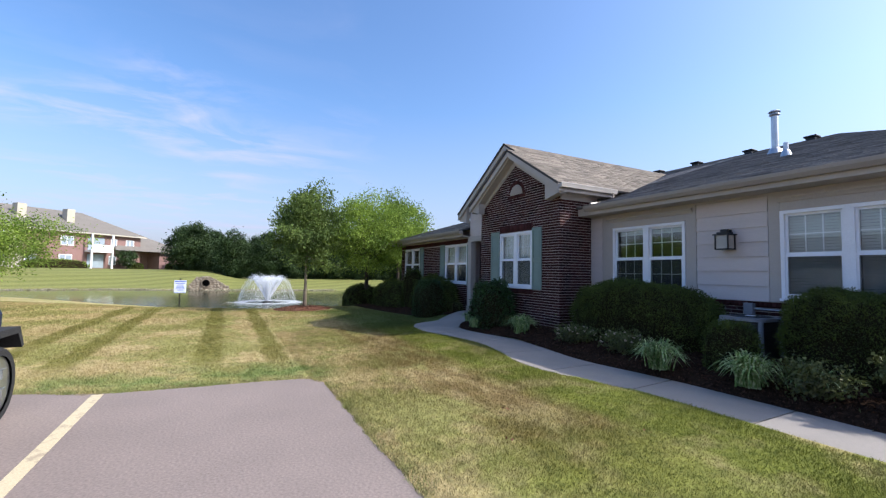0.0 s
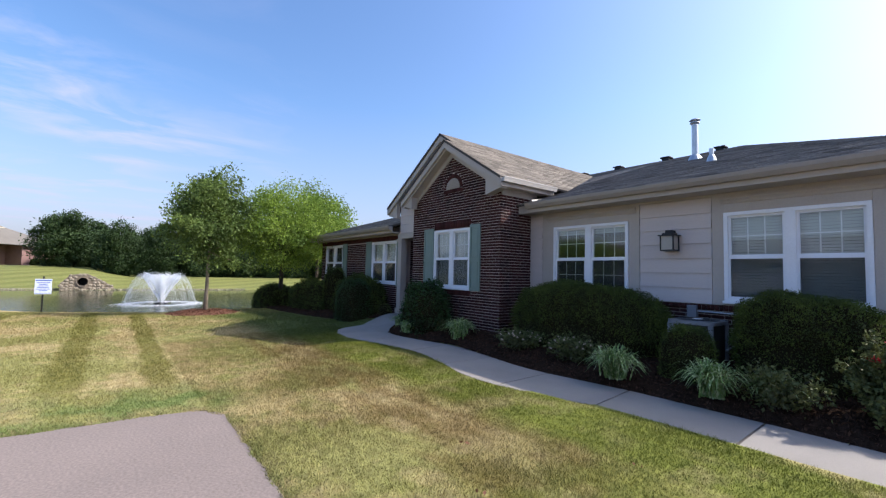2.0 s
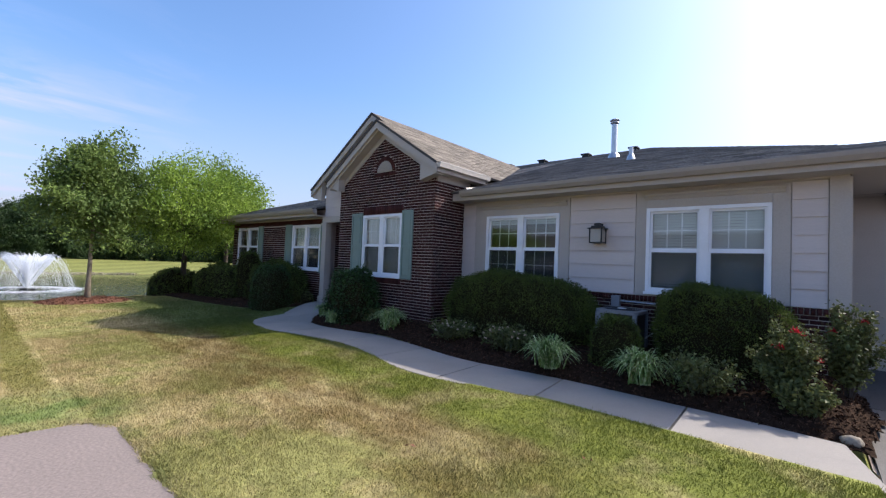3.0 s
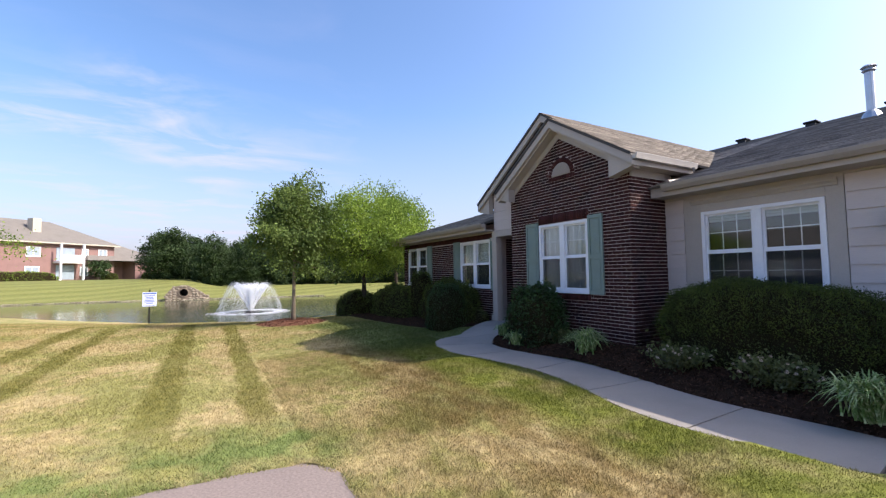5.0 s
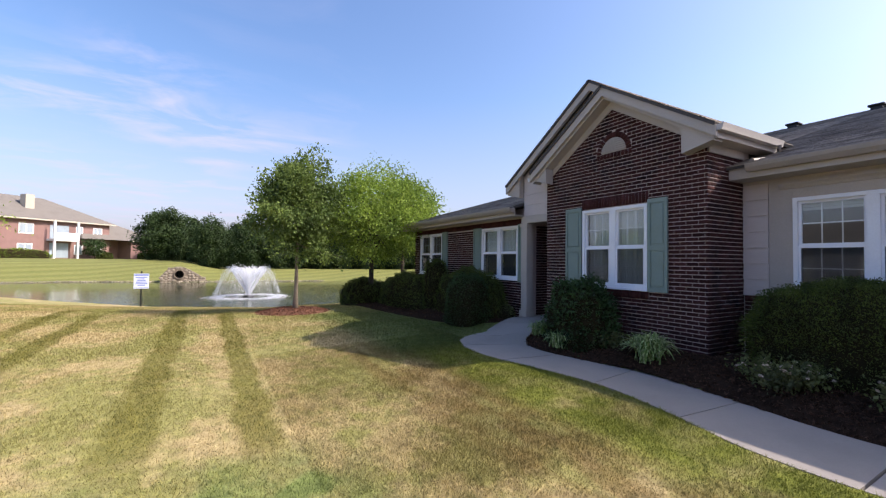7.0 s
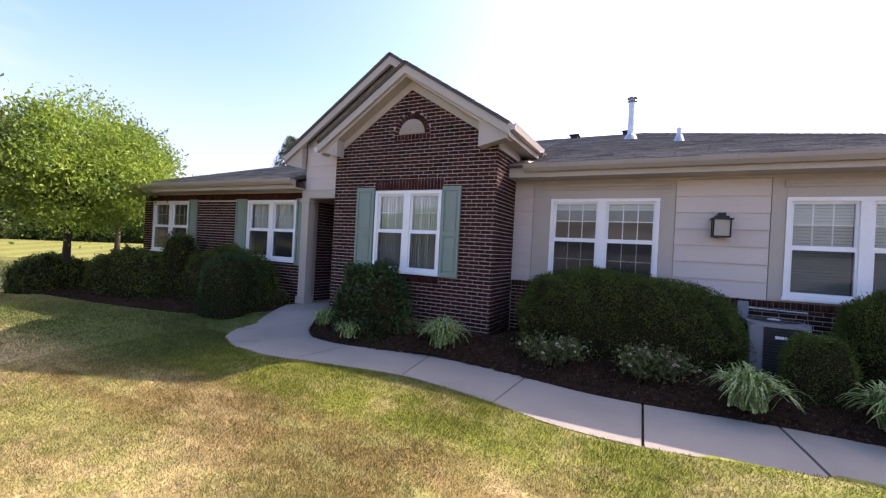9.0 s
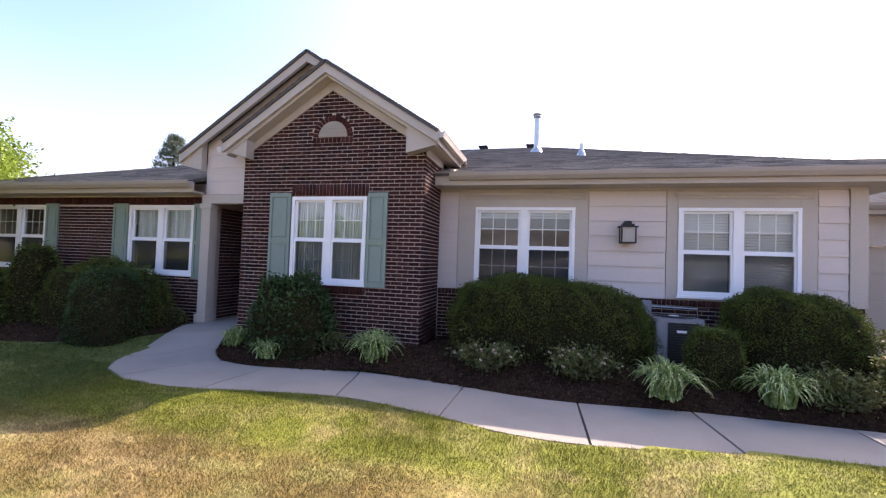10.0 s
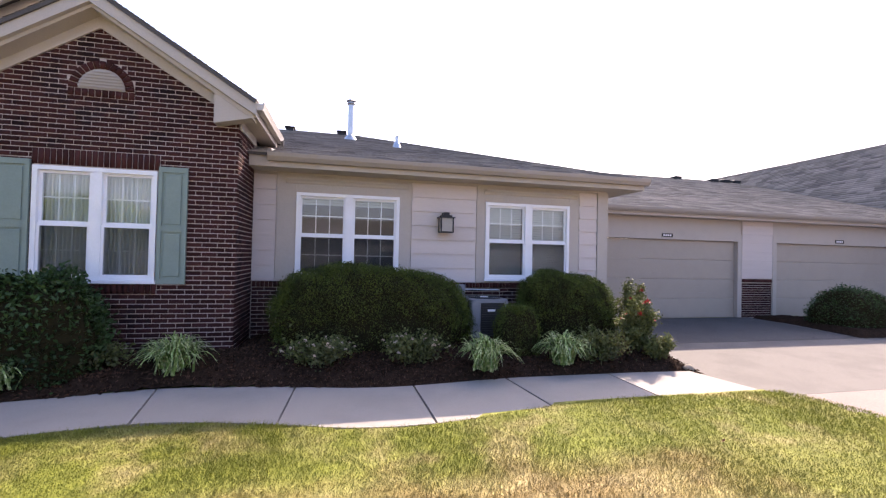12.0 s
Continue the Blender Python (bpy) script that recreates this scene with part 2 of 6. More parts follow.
def lrange(v, a, b, c=0.0, d=1.0):
    nn = ln.new("ShaderNodeMapRange")
    nn.interpolation_type = "SMOOTHSTEP"
    for k, q in enumerate((a, b, c, d)):
        nn.inputs[k + 1].default_value = q
    ll.new(v, nn.inputs[0])
    return nn.outputs[0]


def lmix(f, a, b):
    nn = ln.new("ShaderNodeMixRGB")
    for k, v in ((0, f), (1, a), (2, b)):
        if isinstance(v, tuple):
            nn.inputs[k].default_value = (*v, 1)
        else:
            ll.new(v, nn.inputs[k])
    return nn.outputs[0]


lsep = ln.new("ShaderNodeSeparateXYZ")
ll.new(lt.outputs["Object"], lsep.inputs[0])
LX, LY = lsep.outputs[0], lsep.outputs[1]
wob = lmath("MULTIPLY", lmath("SUBTRACT", lnoise(1.3, 3), 0.5), 0.30)


def track(p, q, half):
    """How much a strip from p to q, of that half width, shows at a place."""
    dx, dy = q[0] - p[0], q[1] - p[1]
    d = math.hypot(dx, dy)
    ux, uy = dx / d, dy / d
    across = lmath("ADD", lmath("MULTIPLY", LX, -uy), lmath("MULTIPLY", LY, ux))
    across = lmath("ABSOLUTE", lmath("ADD", lmath("ADD", across, p[0] * uy - p[1] * ux), wob))
    along = lmath("ADD", lmath("ADD", lmath("MULTIPLY", LX, ux), lmath("MULTIPLY", LY, uy)), -(p[0] * ux + p[1] * uy))
    return lmath("MULTIPLY", lrange(across, half * 1.2, half * 0.55), lmath("MULTIPLY", lrange(along, -0.6, 0.6), lrange(along, d + 0.8, d - 0.8)))


DRY = (0.395, 0.312, 0.155)
GREEN = (0.258, 0.244, 0.084)
LUSH = (0.165, 0.182, 0.032)
BROWN = (0.190, 0.132, 0.048)
dry = lrange(lmath("ADD", lnoise(0.55, 5), lmath("MULTIPLY", lmath("SUBTRACT", lnoise(4.0, 4), 0.5), 0.5)), 0.40, 0.62)
streak = lnoise(1.6, 5, (0.22, 1.7, 1.0))
pass_band = lrange(lmath("SINE", lmath("MULTIPLY", lmath("ADD", LY, lmath("MULTIPLY", wob, 0.6)), 2.75)), -0.6, 0.6, -0.10, 0.10)
dry = lmath("ADD", lmath("ADD", dry, pass_band), lmath("MULTIPLY", lmath("SUBTRACT", streak, 0.5), 1.1), True)
lcol = lmix(dry, GREEN, DRY)
# the dry brown track along the path and the greener strips
tracks = [track((-8.3, -0.5), (-22, -0.5), 0.26), track((-8.0, 0.62), (-19, 0.7), 0.22), track((-8.6, -2.6), (-20, -2.6), 0.24), track((-8.6, -3.7), (-23, -3.6), 0.24)]
tsum = tracks[0]
for q in tracks[1:]:
    tsum = lmath("MAXIMUM", tsum, q)
lcol = lmix(lmath("MULTIPLY", tsum, 0.85), lcol, (0.160, 0.148, 0.036))
brown = lmath("MAXIMUM", track((-12.0, 2.95), (-2.5, 2.75), 0.75), lmath("MULTIPLY", track((-8, 1.9), (-5, 1.9), 0.3), 0.4))
lcol = lmix(lmath("MULTIPLY", brown, lrange(lnoise(1.5, 5, (0.8, 2.4, 1.0)), 0.36, 0.58, 0.10, 0.75)), lcol, BROWN)
lush = lmath("MULTIPLY", lrange(lmath("ADD", LY, lmath("MULTIPLY", lnoise(0.8), 0.8)), 3.35, 3.95), lrange(LX, -12.5, -10.5))
lush = lmath("MAXIMUM", lush, lmath("MULTIPLY", lmath("MULTIPLY", lrange(LX, -4.5, -2.5), lrange(LY, 1.0, 2.2)), 0.8))
lcol = lmix(lmath("MULTIPLY", lush, lrange(lnoise(2.2, 3), 0.3, 0.55, 0.35, 1.0)), lcol, LUSH)
rim = lmath("MULTIPLY", lmath("MULTIPLY", lrange(LX, -8.6, -7.4), lrange(LX, -6.4, -6.9)), lrange(LY, 1.6, 0.9))
lcol = lmix(lmath("MULTIPLY", rim, lrange(lnoise(2.0, 3), 0.35, 0.6)), lcol, (0.152, 0.190, 0.057))
# house shadow beside the wing, painted into the lawn as a darker green
house_shade = lmath("MULTIPLY", lrange(LX, -10.2, -11.4), lmath("MULTIPLY", lrange(LX, -19, -16), lrange(LY, 2.4, 3.4)))
lcol = lmix(lmath("MULTIPLY", house_shade, 0.85), lcol, (0.066, 0.100, 0.025))
bands = lrange(lmath("SINE", lmath("MULTIPLY", lmath("ADD", lmath("MULTIPLY", LX, 0.95), lmath("MULTIPLY", LY, 0.30)), 2.6)), -0.5, 0.5)
farbank = lmath("MULTIPLY", lrange(LX, -30, -45), lrange(lnoise(0.12, 2, (0.5, 0.2, 1)), 0.35, 0.65, 0.3, 1.0))
lcol = lmix(lrange(LX, -44, -54), lcol, lmix(bands, (0.144, 0.156, 0.046), (0.201, 0.198, 0.065)))
lcol = lmix(lmath("MULTIPLY", farbank, 0.35), lcol, (0.152, 0.167, 0.042))
lh = ln.new("ShaderNodeHueSaturation")
ll.new(lcol, lh.inputs["Color"])
lgi = ln.new("ShaderNodeNewGeometry")
ll.new(lmath("MULTIPLY", lmath("MULTIPLY", lrange(lnoise(30, 4), 0.25, 0.75, 0.82, 1.18), lrange(lnoise(7, 4), 0.25, 0.75, 0.8, 1.2)), lrange(lgi.outputs["Random Per Island"], 0, 1, 0.75, 1.25)), lh.inputs["Value"])
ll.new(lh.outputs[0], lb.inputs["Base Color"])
lbp = ln.new("ShaderNodeBump")
lbp.inputs["Strength"].default_value = 0.6
lbp.inputs["Distance"].default_value = 0.03
ll.new(lnoise(70, 3), lbp.inputs["Height"])
ll.new(lbp.outputs[0], lb.inputs["Normal"])
ltr = ln.new("ShaderNodeBsdfTranslucent")
lms = ln.new("ShaderNodeMixShader")
lms.inputs[0].default_value = 0.18
ll.new(lh.outputs[0], ltr.inputs["Color"])
ll.new(lb.outputs[0], lms.inputs[1])
ll.new(ltr.outputs[0], lms.inputs[2])
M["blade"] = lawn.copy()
M["blade"].name = "lawn_blade"
_bn = M["blade"].node_tree
_bn.links.new(_bn.nodes[lms.name].outputs[0], _bn.nodes["Material Output"].inputs["Surface"])
M["lawn"] = lawn

water = mat("pond_water", (0.040, 0.050, 0.026), 0.1, 0.1, 0.4, 3.0, 0.0, spec=0.5)
_n, _l = water.node_tree.nodes, water.node_tree.links
_wn = _n.new("ShaderNodeTexNoise")
_wn.inputs["Scale"].default_value = 2.2
_wn.inputs["Detail"].default_value = 4
_wb = _n.new("ShaderNodeBump")
_wd = _n.new("ShaderNodeVectorMath")
_wd.operation = "DISTANCE"
_wd.inputs[1].default_value = (-37.0, 4.0, -0.95)
_ws = _n.new("ShaderNodeMapRange")
_ws.inputs[1].default_value, _ws.inputs[2].default_value = 5.0, 17.0
_ws.inputs[3].default_value, _ws.inputs[4].default_value = 1.0, 0.07
_l.new(_n["Texture Coordinate"].outputs["Object"], _wd.inputs[0])
_l.new(_wd.outputs["Value"], _ws.inputs[0])
_l.new(_ws.outputs[0], _wb.inputs["Strength"])
_wb.inputs["Distance"].default_value = 0.05
_l.new(_n["Texture Coordinate"].outputs["Object"], _wn.inputs["Vector"])
_l.new(_wn.outputs[0], _wb.inputs["Height"])
_l.new(_wb.outputs[0], _n["Principled BSDF"].inputs["Normal"])
M["water"] = water


# ---- building helpers ----
def box(bm, x0, x1, y0, y1, z0, z1, bevel=0.0):
    vs = [bm.verts.new(p) for p in ((x0, y0, z0), (x1, y0, z0), (x1, y1, z0), (x0, y1, z0), (x0, y0, z1), (x1, y0, z1), (x1, y1, z1), (x0, y1, z1))]
    fs = [bm.faces.new([vs[i] for i in f]) for f in ((3, 2, 1, 0), (4, 5, 6, 7), (0, 1, 5, 4), (1, 2, 6, 5), (2, 3, 7, 6), (3, 0, 4, 7))]
    if bevel:
        es = list({e for f in fs for e in f.edges})
        bmesh.ops.bevel(bm, geom=es, offset=bevel, segments=2, affect="EDGES", profile=0.5)


def boxes(*rows, bevel=0.0):
    bm = bmesh.new()
    for r in rows:
        box(bm, *r, bevel=bevel)
    return bm


def prism(bm, outline, axis, a, b):
    """A polygon of (u, v) pushed along an axis: 'y' takes (x, z), 'x' takes (y, z), 'z' takes (x, y)."""
    def p(u, v, w):
        return {"y": (u, w, v), "x": (w, u, v), "z": (u, v, w)}[axis]
    lo = [bm.verts.new(p(u, v, a)) for u, v in outline]
    hi = [bm.verts.new(p(u, v, b)) for u, v in outline]
    bm.faces.new(lo[::-1])
    bm.faces.new(hi)
    for i in range(len(lo)):
        j = (i + 1) % len(lo)
        bm.faces.new((lo[i], lo[j], hi[j], hi[i]))


def tube(bm, pts, radii, sides=8):
    rings = []
    for k, (p, r) in enumerate(zip(pts, radii)):
        p = Vector(p)
        d = (Vector(pts[min(k + 1, len(pts) - 1)]) - Vector(pts[max(k - 1, 0)])).normalized()
        u = d.orthogonal().normalized() if abs(d.z) < 0.99 else Vector((1, 0, 0))
        v = d.cross(u).normalized()
        u = v.cross(d).normalized()
        rings.append([bm.verts.new(p + r * (math.cos(2 * math.pi * i / sides) * u + math.sin(2 * math.pi * i / sides) * v)) for i in range(sides)])
    for a, b in zip(rings, rings[1:]):
        for i in range(sides):
            j = (i + 1) % sides
            bm.faces.new((a[i], a[j], b[j], b[i]))
    bm.faces.new(rings[0][::-1])
    bm.faces.new(rings[-1])


def mesh_of(name, bm, material):
    bmesh.ops.recalc_face_normals(bm, faces=bm.faces)
    me = bpy.data.meshes.new(name)
    bm.to_mesh(me)
    bm.free()
    me.materials.append(material)
    return me


def part(name, bm, material, parent=None, label="", smooth=False):
    ob = new(name, mesh_of(name, bm, material))
    if smooth:
        ob.data.shade_smooth()
    ob.parent = parent
    if label:
        ob["label"] = label
    return ob


def setting(name, bm, material, label, category, smooth=False):
    return tagged(part(name, bm, material, None, "", smooth), label, category, kind="structure")


def empty(name, label, category, group="", at=(0, 0, 0), kind=""):
    ob = new(name)
    ob.location = at
    ob.empty_display_size = 0.1
    return tagged(ob, label, category, group, kind)


def mesh_from(name, verts, faces, material, parent=None, smooth=False):
    """One mesh from arrays: verts (n, 3), faces (m, 3 or 4)."""
    verts, faces = np.asarray(verts, dtype=np.float32), np.asarray(faces, dtype=np.int32)
    me = bpy.data.meshes.new(name)
    k = faces.shape[1]
    me.vertices.add(len(verts))
    me.vertices.foreach_set("co", verts.ravel())
    me.loops.add(faces.size)
    me.loops.foreach_set("vertex_index", faces.ravel())
    me.polygons.add(len(faces))
    me.polygons.foreach_set("loop_start", np.arange(0, faces.size, k, dtype=np.int32))
    me.update(calc_edges=True)
    me.validate()
    me.materials.append(material)
    if smooth:
        me.shade_smooth()
    ob = new(name, me)
    ob.parent = parent
    return ob


# ---- ground ----
POND_Z = -0.95
POND = [(-28.5, 3.0), (-31.0, -1.8), (-37.0, -7.5), (-44.8, -14.0), (-53.6, -24.6), (-56.5, -28.0), (-58.5, -28.0), (-57.5, -25.5), (-60.5, -20.0), (-61.5, -12.0),
        (-60.0, -6.0), (-58.5, -2.0), (-58.0, 5.0), (-57.0, 13.0), (-53.0, 20.0), (-44.0, 24.0), (-35.0, 20.0), (-30.0, 12.0)]


def sstep(v):
    v = np.clip(v, 0, 1)
    return v * v * (3 - 2 * v)


def pond_distance(x, y):
    """Metres outside the pond's edge; negative within."""
    best = np.full(np.shape(x), 1e9)
    inside = np.zeros(np.shape(x), bool)
    for (ax, ay), (bx, by) in zip(POND, POND[1:] + POND[:1]):
        dx, dy = bx - ax, by - ay
        t = np.clip(((x - ax) * dx + (y - ay) * dy) / (dx * dx + dy * dy), 0, 1)
        best = np.minimum(best, np.hypot(x - ax - t * dx, y - ay - t * dy))
        with np.errstate(divide="ignore", invalid="ignore"):
            inside ^= ((ay > y) != (by > y)) & (x < (bx - ax) * (y - ay) / (by - ay) + ax)
    return np.where(inside, -best, best)


def height(x, y):
    x, y = np.asarray(x, float), np.asarray(y, float)
    near = sstep((x + 19) / 5)
    rise = 0.12 * np.clip((y - 1.05) / 3.2, 0, 1) + 0.2 * sstep((y - 5.1) / 1.6) * sstep((-0.9 - x) / 0.6)
    rise = rise + 0.04 * sstep((x + 5.5) / 2.0) * sstep((y - 3.4) / 0.7) * (y < 5.0)
    z = rise * near + 0.08 * (1 - near) * sstep((y - 2) / 4)
    d = pond_distance(x, y)
    drop = np.clip(1 - d / 10.0, 0, 1) ** 1.1
    far = sstep((-46 - x) / 12)
    z = z * (1 - drop) + (POND_Z + 0.03) * drop
    z = z + far * (1.15 * sstep(d / 18.0) * sstep((2.5 - y) / 6) + 0.2 * sstep(d / 15))
    z = np.where(d < 0, POND_Z - 0.9 * sstep(-d / 3.0), z)
    return z


def lot_inside(x, y, grow=0.0):
    edge = -6.72 - 0.06 * (1.05 - y) - 0.45 * sstep((-1.6 - y) / 1.2) + 0.35 * sstep((y - 0.55) / 0.5) * ((y - 0.55) / 0.5)
    right = -1.06 + 0.75 * (4.37 - np.minimum(y, 4.37)) * 0.9
    return ((y < 1.05 + grow) & (x > edge - grow)) | ((x > right - grow) & (y < 11)) | ((x > -1.15 - grow) & (y < 9.95) & (y > 4.37))


def axis_steps(bands):
    out = []
    for a, b, s in bands:
        out += list(np.arange(a, b, s))
    return np.array(sorted(set(round(float(v), 4) for v in out)) + [bands[-1][1]])


PATH_OUT = [(-1.06, 4.37), (-2.0, 4.41), (-3.0, 4.43), (-3.95, 4.38), (-5.26, 4.18), (-6.0, 4.2), (-6.71, 4.40), (-7.35, 4.55), (-7.99, 4.62), (-9.0, 4.46), (-9.95, 4.28), (-10.7, 4.32), (-11.35, 4.62), (-11.75, 5.15), (-11.95, 5.8), (-12.0, 6.3), (-11.95, 6.75)]
PATH_IN = [(-1.29, 5.41), (-2.1, 5.46), (-3.0, 5.47), (-4.07, 5.47), (-5.30, 5.34), (-6.0, 5.36), (-6.67, 5.5), (-7.4, 5.62), (-8.17, 5.66), (-9.0, 5.5), (-9.75, 5.4), (-10.3, 5.5), (-10.65, 5.75), (-10.85, 6.05), (-10.95, 6.3), (-11.03, 6.5), (-11.05, 6.75)]
BED_L = [(-12.05, 6.9), (-12.05, 6.2), (-12.5, 5.75), (-13.3, 5.4), (-14.5, 5.15), (-16, 5.0), (-18, 4.9), (-20, 4.8), (-21, 5.6), (-21, 7.4), (-18.4, 7.4), (-18.4, 7.0)]


def on_path(x, y, inset=0.0):
    k = np.interp(-x, [-p[0] for p in PATH_OUT[:13]], [p[1] for p in PATH_OUT[:13]])
    bend = np.interp(y, [4.62, 5.15, 5.8, 6.3], [-11.35, -11.75, -11.95, -12.0])
    return ((y > k - 0.01 + inset) & (x > -11.3) & (x < -1.0)) | ((y > 4.6) & (x > bend + inset) & (x < -1.0))


def in_left_bed(x, y):
    return (x < -12.0) & (x > -21) & (y > np.interp(-x, [12.05, 12.5, 13.3, 14.5, 16, 20], [6.2, 5.75, 5.4, 5.15, 5.0, 4.8]))


gx = axis_steps([(-2600, -400, 300), (-400, -110, 30), (-110, -70, 4), (-70, -24, 1.0), (-24, -14, 0.5), (-14, 1.2, 0.12), (1.2, 12, 0.8), (12, 60, 6), (60, 400, 50), (400, 2600, 400)])
gy = axis_steps([(-2600, -400, 300), (-400, -60, 30), (-60, -34, 4), (-34, -6, 1.0), (-6, -3, 0.4), (-3, 8, 0.12), (8, 26, 1.0), (26, 60, 5), (60, 400, 40), (400, 2600, 400)])
GX, GY = np.meshgrid(gx, gy)
GZ = height(GX, GY)
GZ = np.where(lot_inside(GX, GY), -0.06, GZ)
under_bed = on_path(GX, GY, 0.08) & (GY < 8)
GZ = np.where(under_bed, np.minimum(GZ - 0.10, 0.02), GZ)
nx, ny = len(gx), len(gy)
idx = np.arange(nx * ny).reshape(ny, nx)
ground = mesh_from("ground", np.stack([GX.ravel(), GY.ravel(), GZ.ravel()], 1),
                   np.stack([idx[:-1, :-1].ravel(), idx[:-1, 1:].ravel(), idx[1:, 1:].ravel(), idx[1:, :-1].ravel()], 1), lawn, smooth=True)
tagged(ground, "mown lawn of green and straw-dry grass sloping to a pond", "lawn", kind="structure")

# pond
bm = bmesh.new()
prism(bm, [(x * 1.0, y) for x, y in POND], "z", POND_Z - 0.004, POND_Z)
pond = setting("water", bm, M["water"], "dark rippled pond water mirroring the bank", "pond")

# car park and driveway
bm = bmesh.new()
lot_edge = [(-6.45, 1.04), (-6.62, 0.97), (-6.72, 0.82), (-6.78, 0.4), (-6.80, 0.0), (-6.84, -0.7), (-6.9, -1.4), (-7.05, -2.0), (-7.3, -2.5), (-7.4, -3.5), (-7.45, -5.0), (-7.5, -29.8), (30, -29.8), (30, 9.7), (-1.1, 9.7), (-1.11, 5.4), (-1.06, 4.37), (-0.5, 3.7), (0.1, 2.6), (0.7, 1.6), (1.0, 1.02)]
rng = random.Random(4)
fine_edge = []
for (ax, ay), (bx, by) in zip(lot_edge, lot_edge[1:] + lot_edge[:1]):
    d = math.hypot(bx - ax, by - ay)
    near = max(abs(ax), abs(ay), abs(bx), abs(by)) < 8
    k = max(1, int(d / 0.12)) if near else 1
    for i in range(k):
        j = 0.022 if near else 0
        fine_edge.append((ax + (bx - ax) * i / k + rng.uniform(-j, j), ay + (by - ay) * i / k + rng.uniform(-j, j)))
prism(bm, fine_edge, "z", -0.16, 0.0)
road = setting("road", bm, M["asphalt"], "worn pinkish-grey asphalt of the car park and drive", "asphalt")
bm = bmesh.new()
prism(bm, [(4.6, -0.1), (9.74, -0.1), (9.74, 0.148), (9.0, 0.142), (4.6, 0.002)], "x", -1.09, 30)
drive = setting("driveway", bm, M["asphalt_grey"], "worn grey asphalt drive rising gently to the garages", "driveway")
bm = bmesh.new()
prism(bm, [(7.3, 0.0895), (9.0, 0.1425), (9.98, 0.153), (9.98, 0.158), (9.0, 0.1465), (7.3, 0.0935)], "x", -1.08, 4.95)
apron = setting("pavement", bm, M["asphalt_new"], "dark fresh asphalt apron before the garage doors", "driveway")
bm = boxes((-6.88, -2.2, -1.705, -1.585, 0.001, 0.005))
setting("parking_line", bm, M["paint_line"], "faded cream painted line between parking bays", "parking line")

# walk of concrete slabs

def along(pts, t):
    i = min(int(t), len(pts) - 2)
    f = t - i
    p0, p1, p2, p3 = [Vector((*pts[max(0, min(len(pts) - 1, k))], 0)) for k in (i - 1, i, i + 1, i + 2)]
    return 0.5 * (2 * p1 + (p2 - p0) * f + (2 * p0 - 5 * p1 + 4 * p2 - p3) * f * f + (3 * p1 - p0 - 3 * p2 + p3) * f ** 3)


walkway = empty("walkway", "pale concrete garden walk in slabs with cut joints", "path", kind="structure")
cuts = [0, 1.55, 3, 4, 6, 8, 9.6, 11.3, 13, 14.6, 16]
for a, b in zip(cuts, cuts[1:]):
    bm = bmesh.new()
    n = max(3, int((b - a) * 5))
    rows = []
    for i in range(n + 1):
        gap = 0.012 if i == 0 else (-0.012 if i == n else 0)
        t = a + (b - a) * i / n + gap
        o, q = along(PATH_OUT, t), along(PATH_IN, t)
        row = []
        for k in range(5):
            p = o.lerp(q, k / 4)
            row.append((p.x, p.y, 0.124 + 0.28 * float(sstep((p.y - 5.4) / 1.2)) * float(sstep((-10.3 - p.x) / 0.8))))
        rows.append(row)
    top = [[bm.verts.new(p) for p in r] for r in rows]
    low = [[bm.verts.new((p[0], p[1], p[2] - 0.12)) for p in r] for r in rows]
    for i in range(n):
        for k in range(4):
            bm.faces.new((top[i][k], top[i + 1][k], top[i + 1][k + 1], top[i][k + 1]))
    loop = [(i, 0) for i in range(n + 1)] + [(n, k) for k in range(1, 5)] + [(i, 4) for i in range(n - 1, -1, -1)] + [(0, k) for k in range(3, 0, -1)]
    for (i, k), (i2, k2) in zip(loop, loop[1:] + loop[:1]):
        bm.faces.new((top[i][k], low[i][k], low[i2][k2], top[i2][k2]))
    part("slab", bm, M["concrete"], walkway)

# planting bed of dark mulch
BED = [(-1.12, 5.36), (-1.33, 5.4)] + [(x, y) for x, y in PATH_IN[1:]] + [(-11.05, 6.7), (-7.6, 6.7), (-7.6, 7.72), (-1.0, 7.72), (-0.95, 6.6), (-1.1, 5.7)]


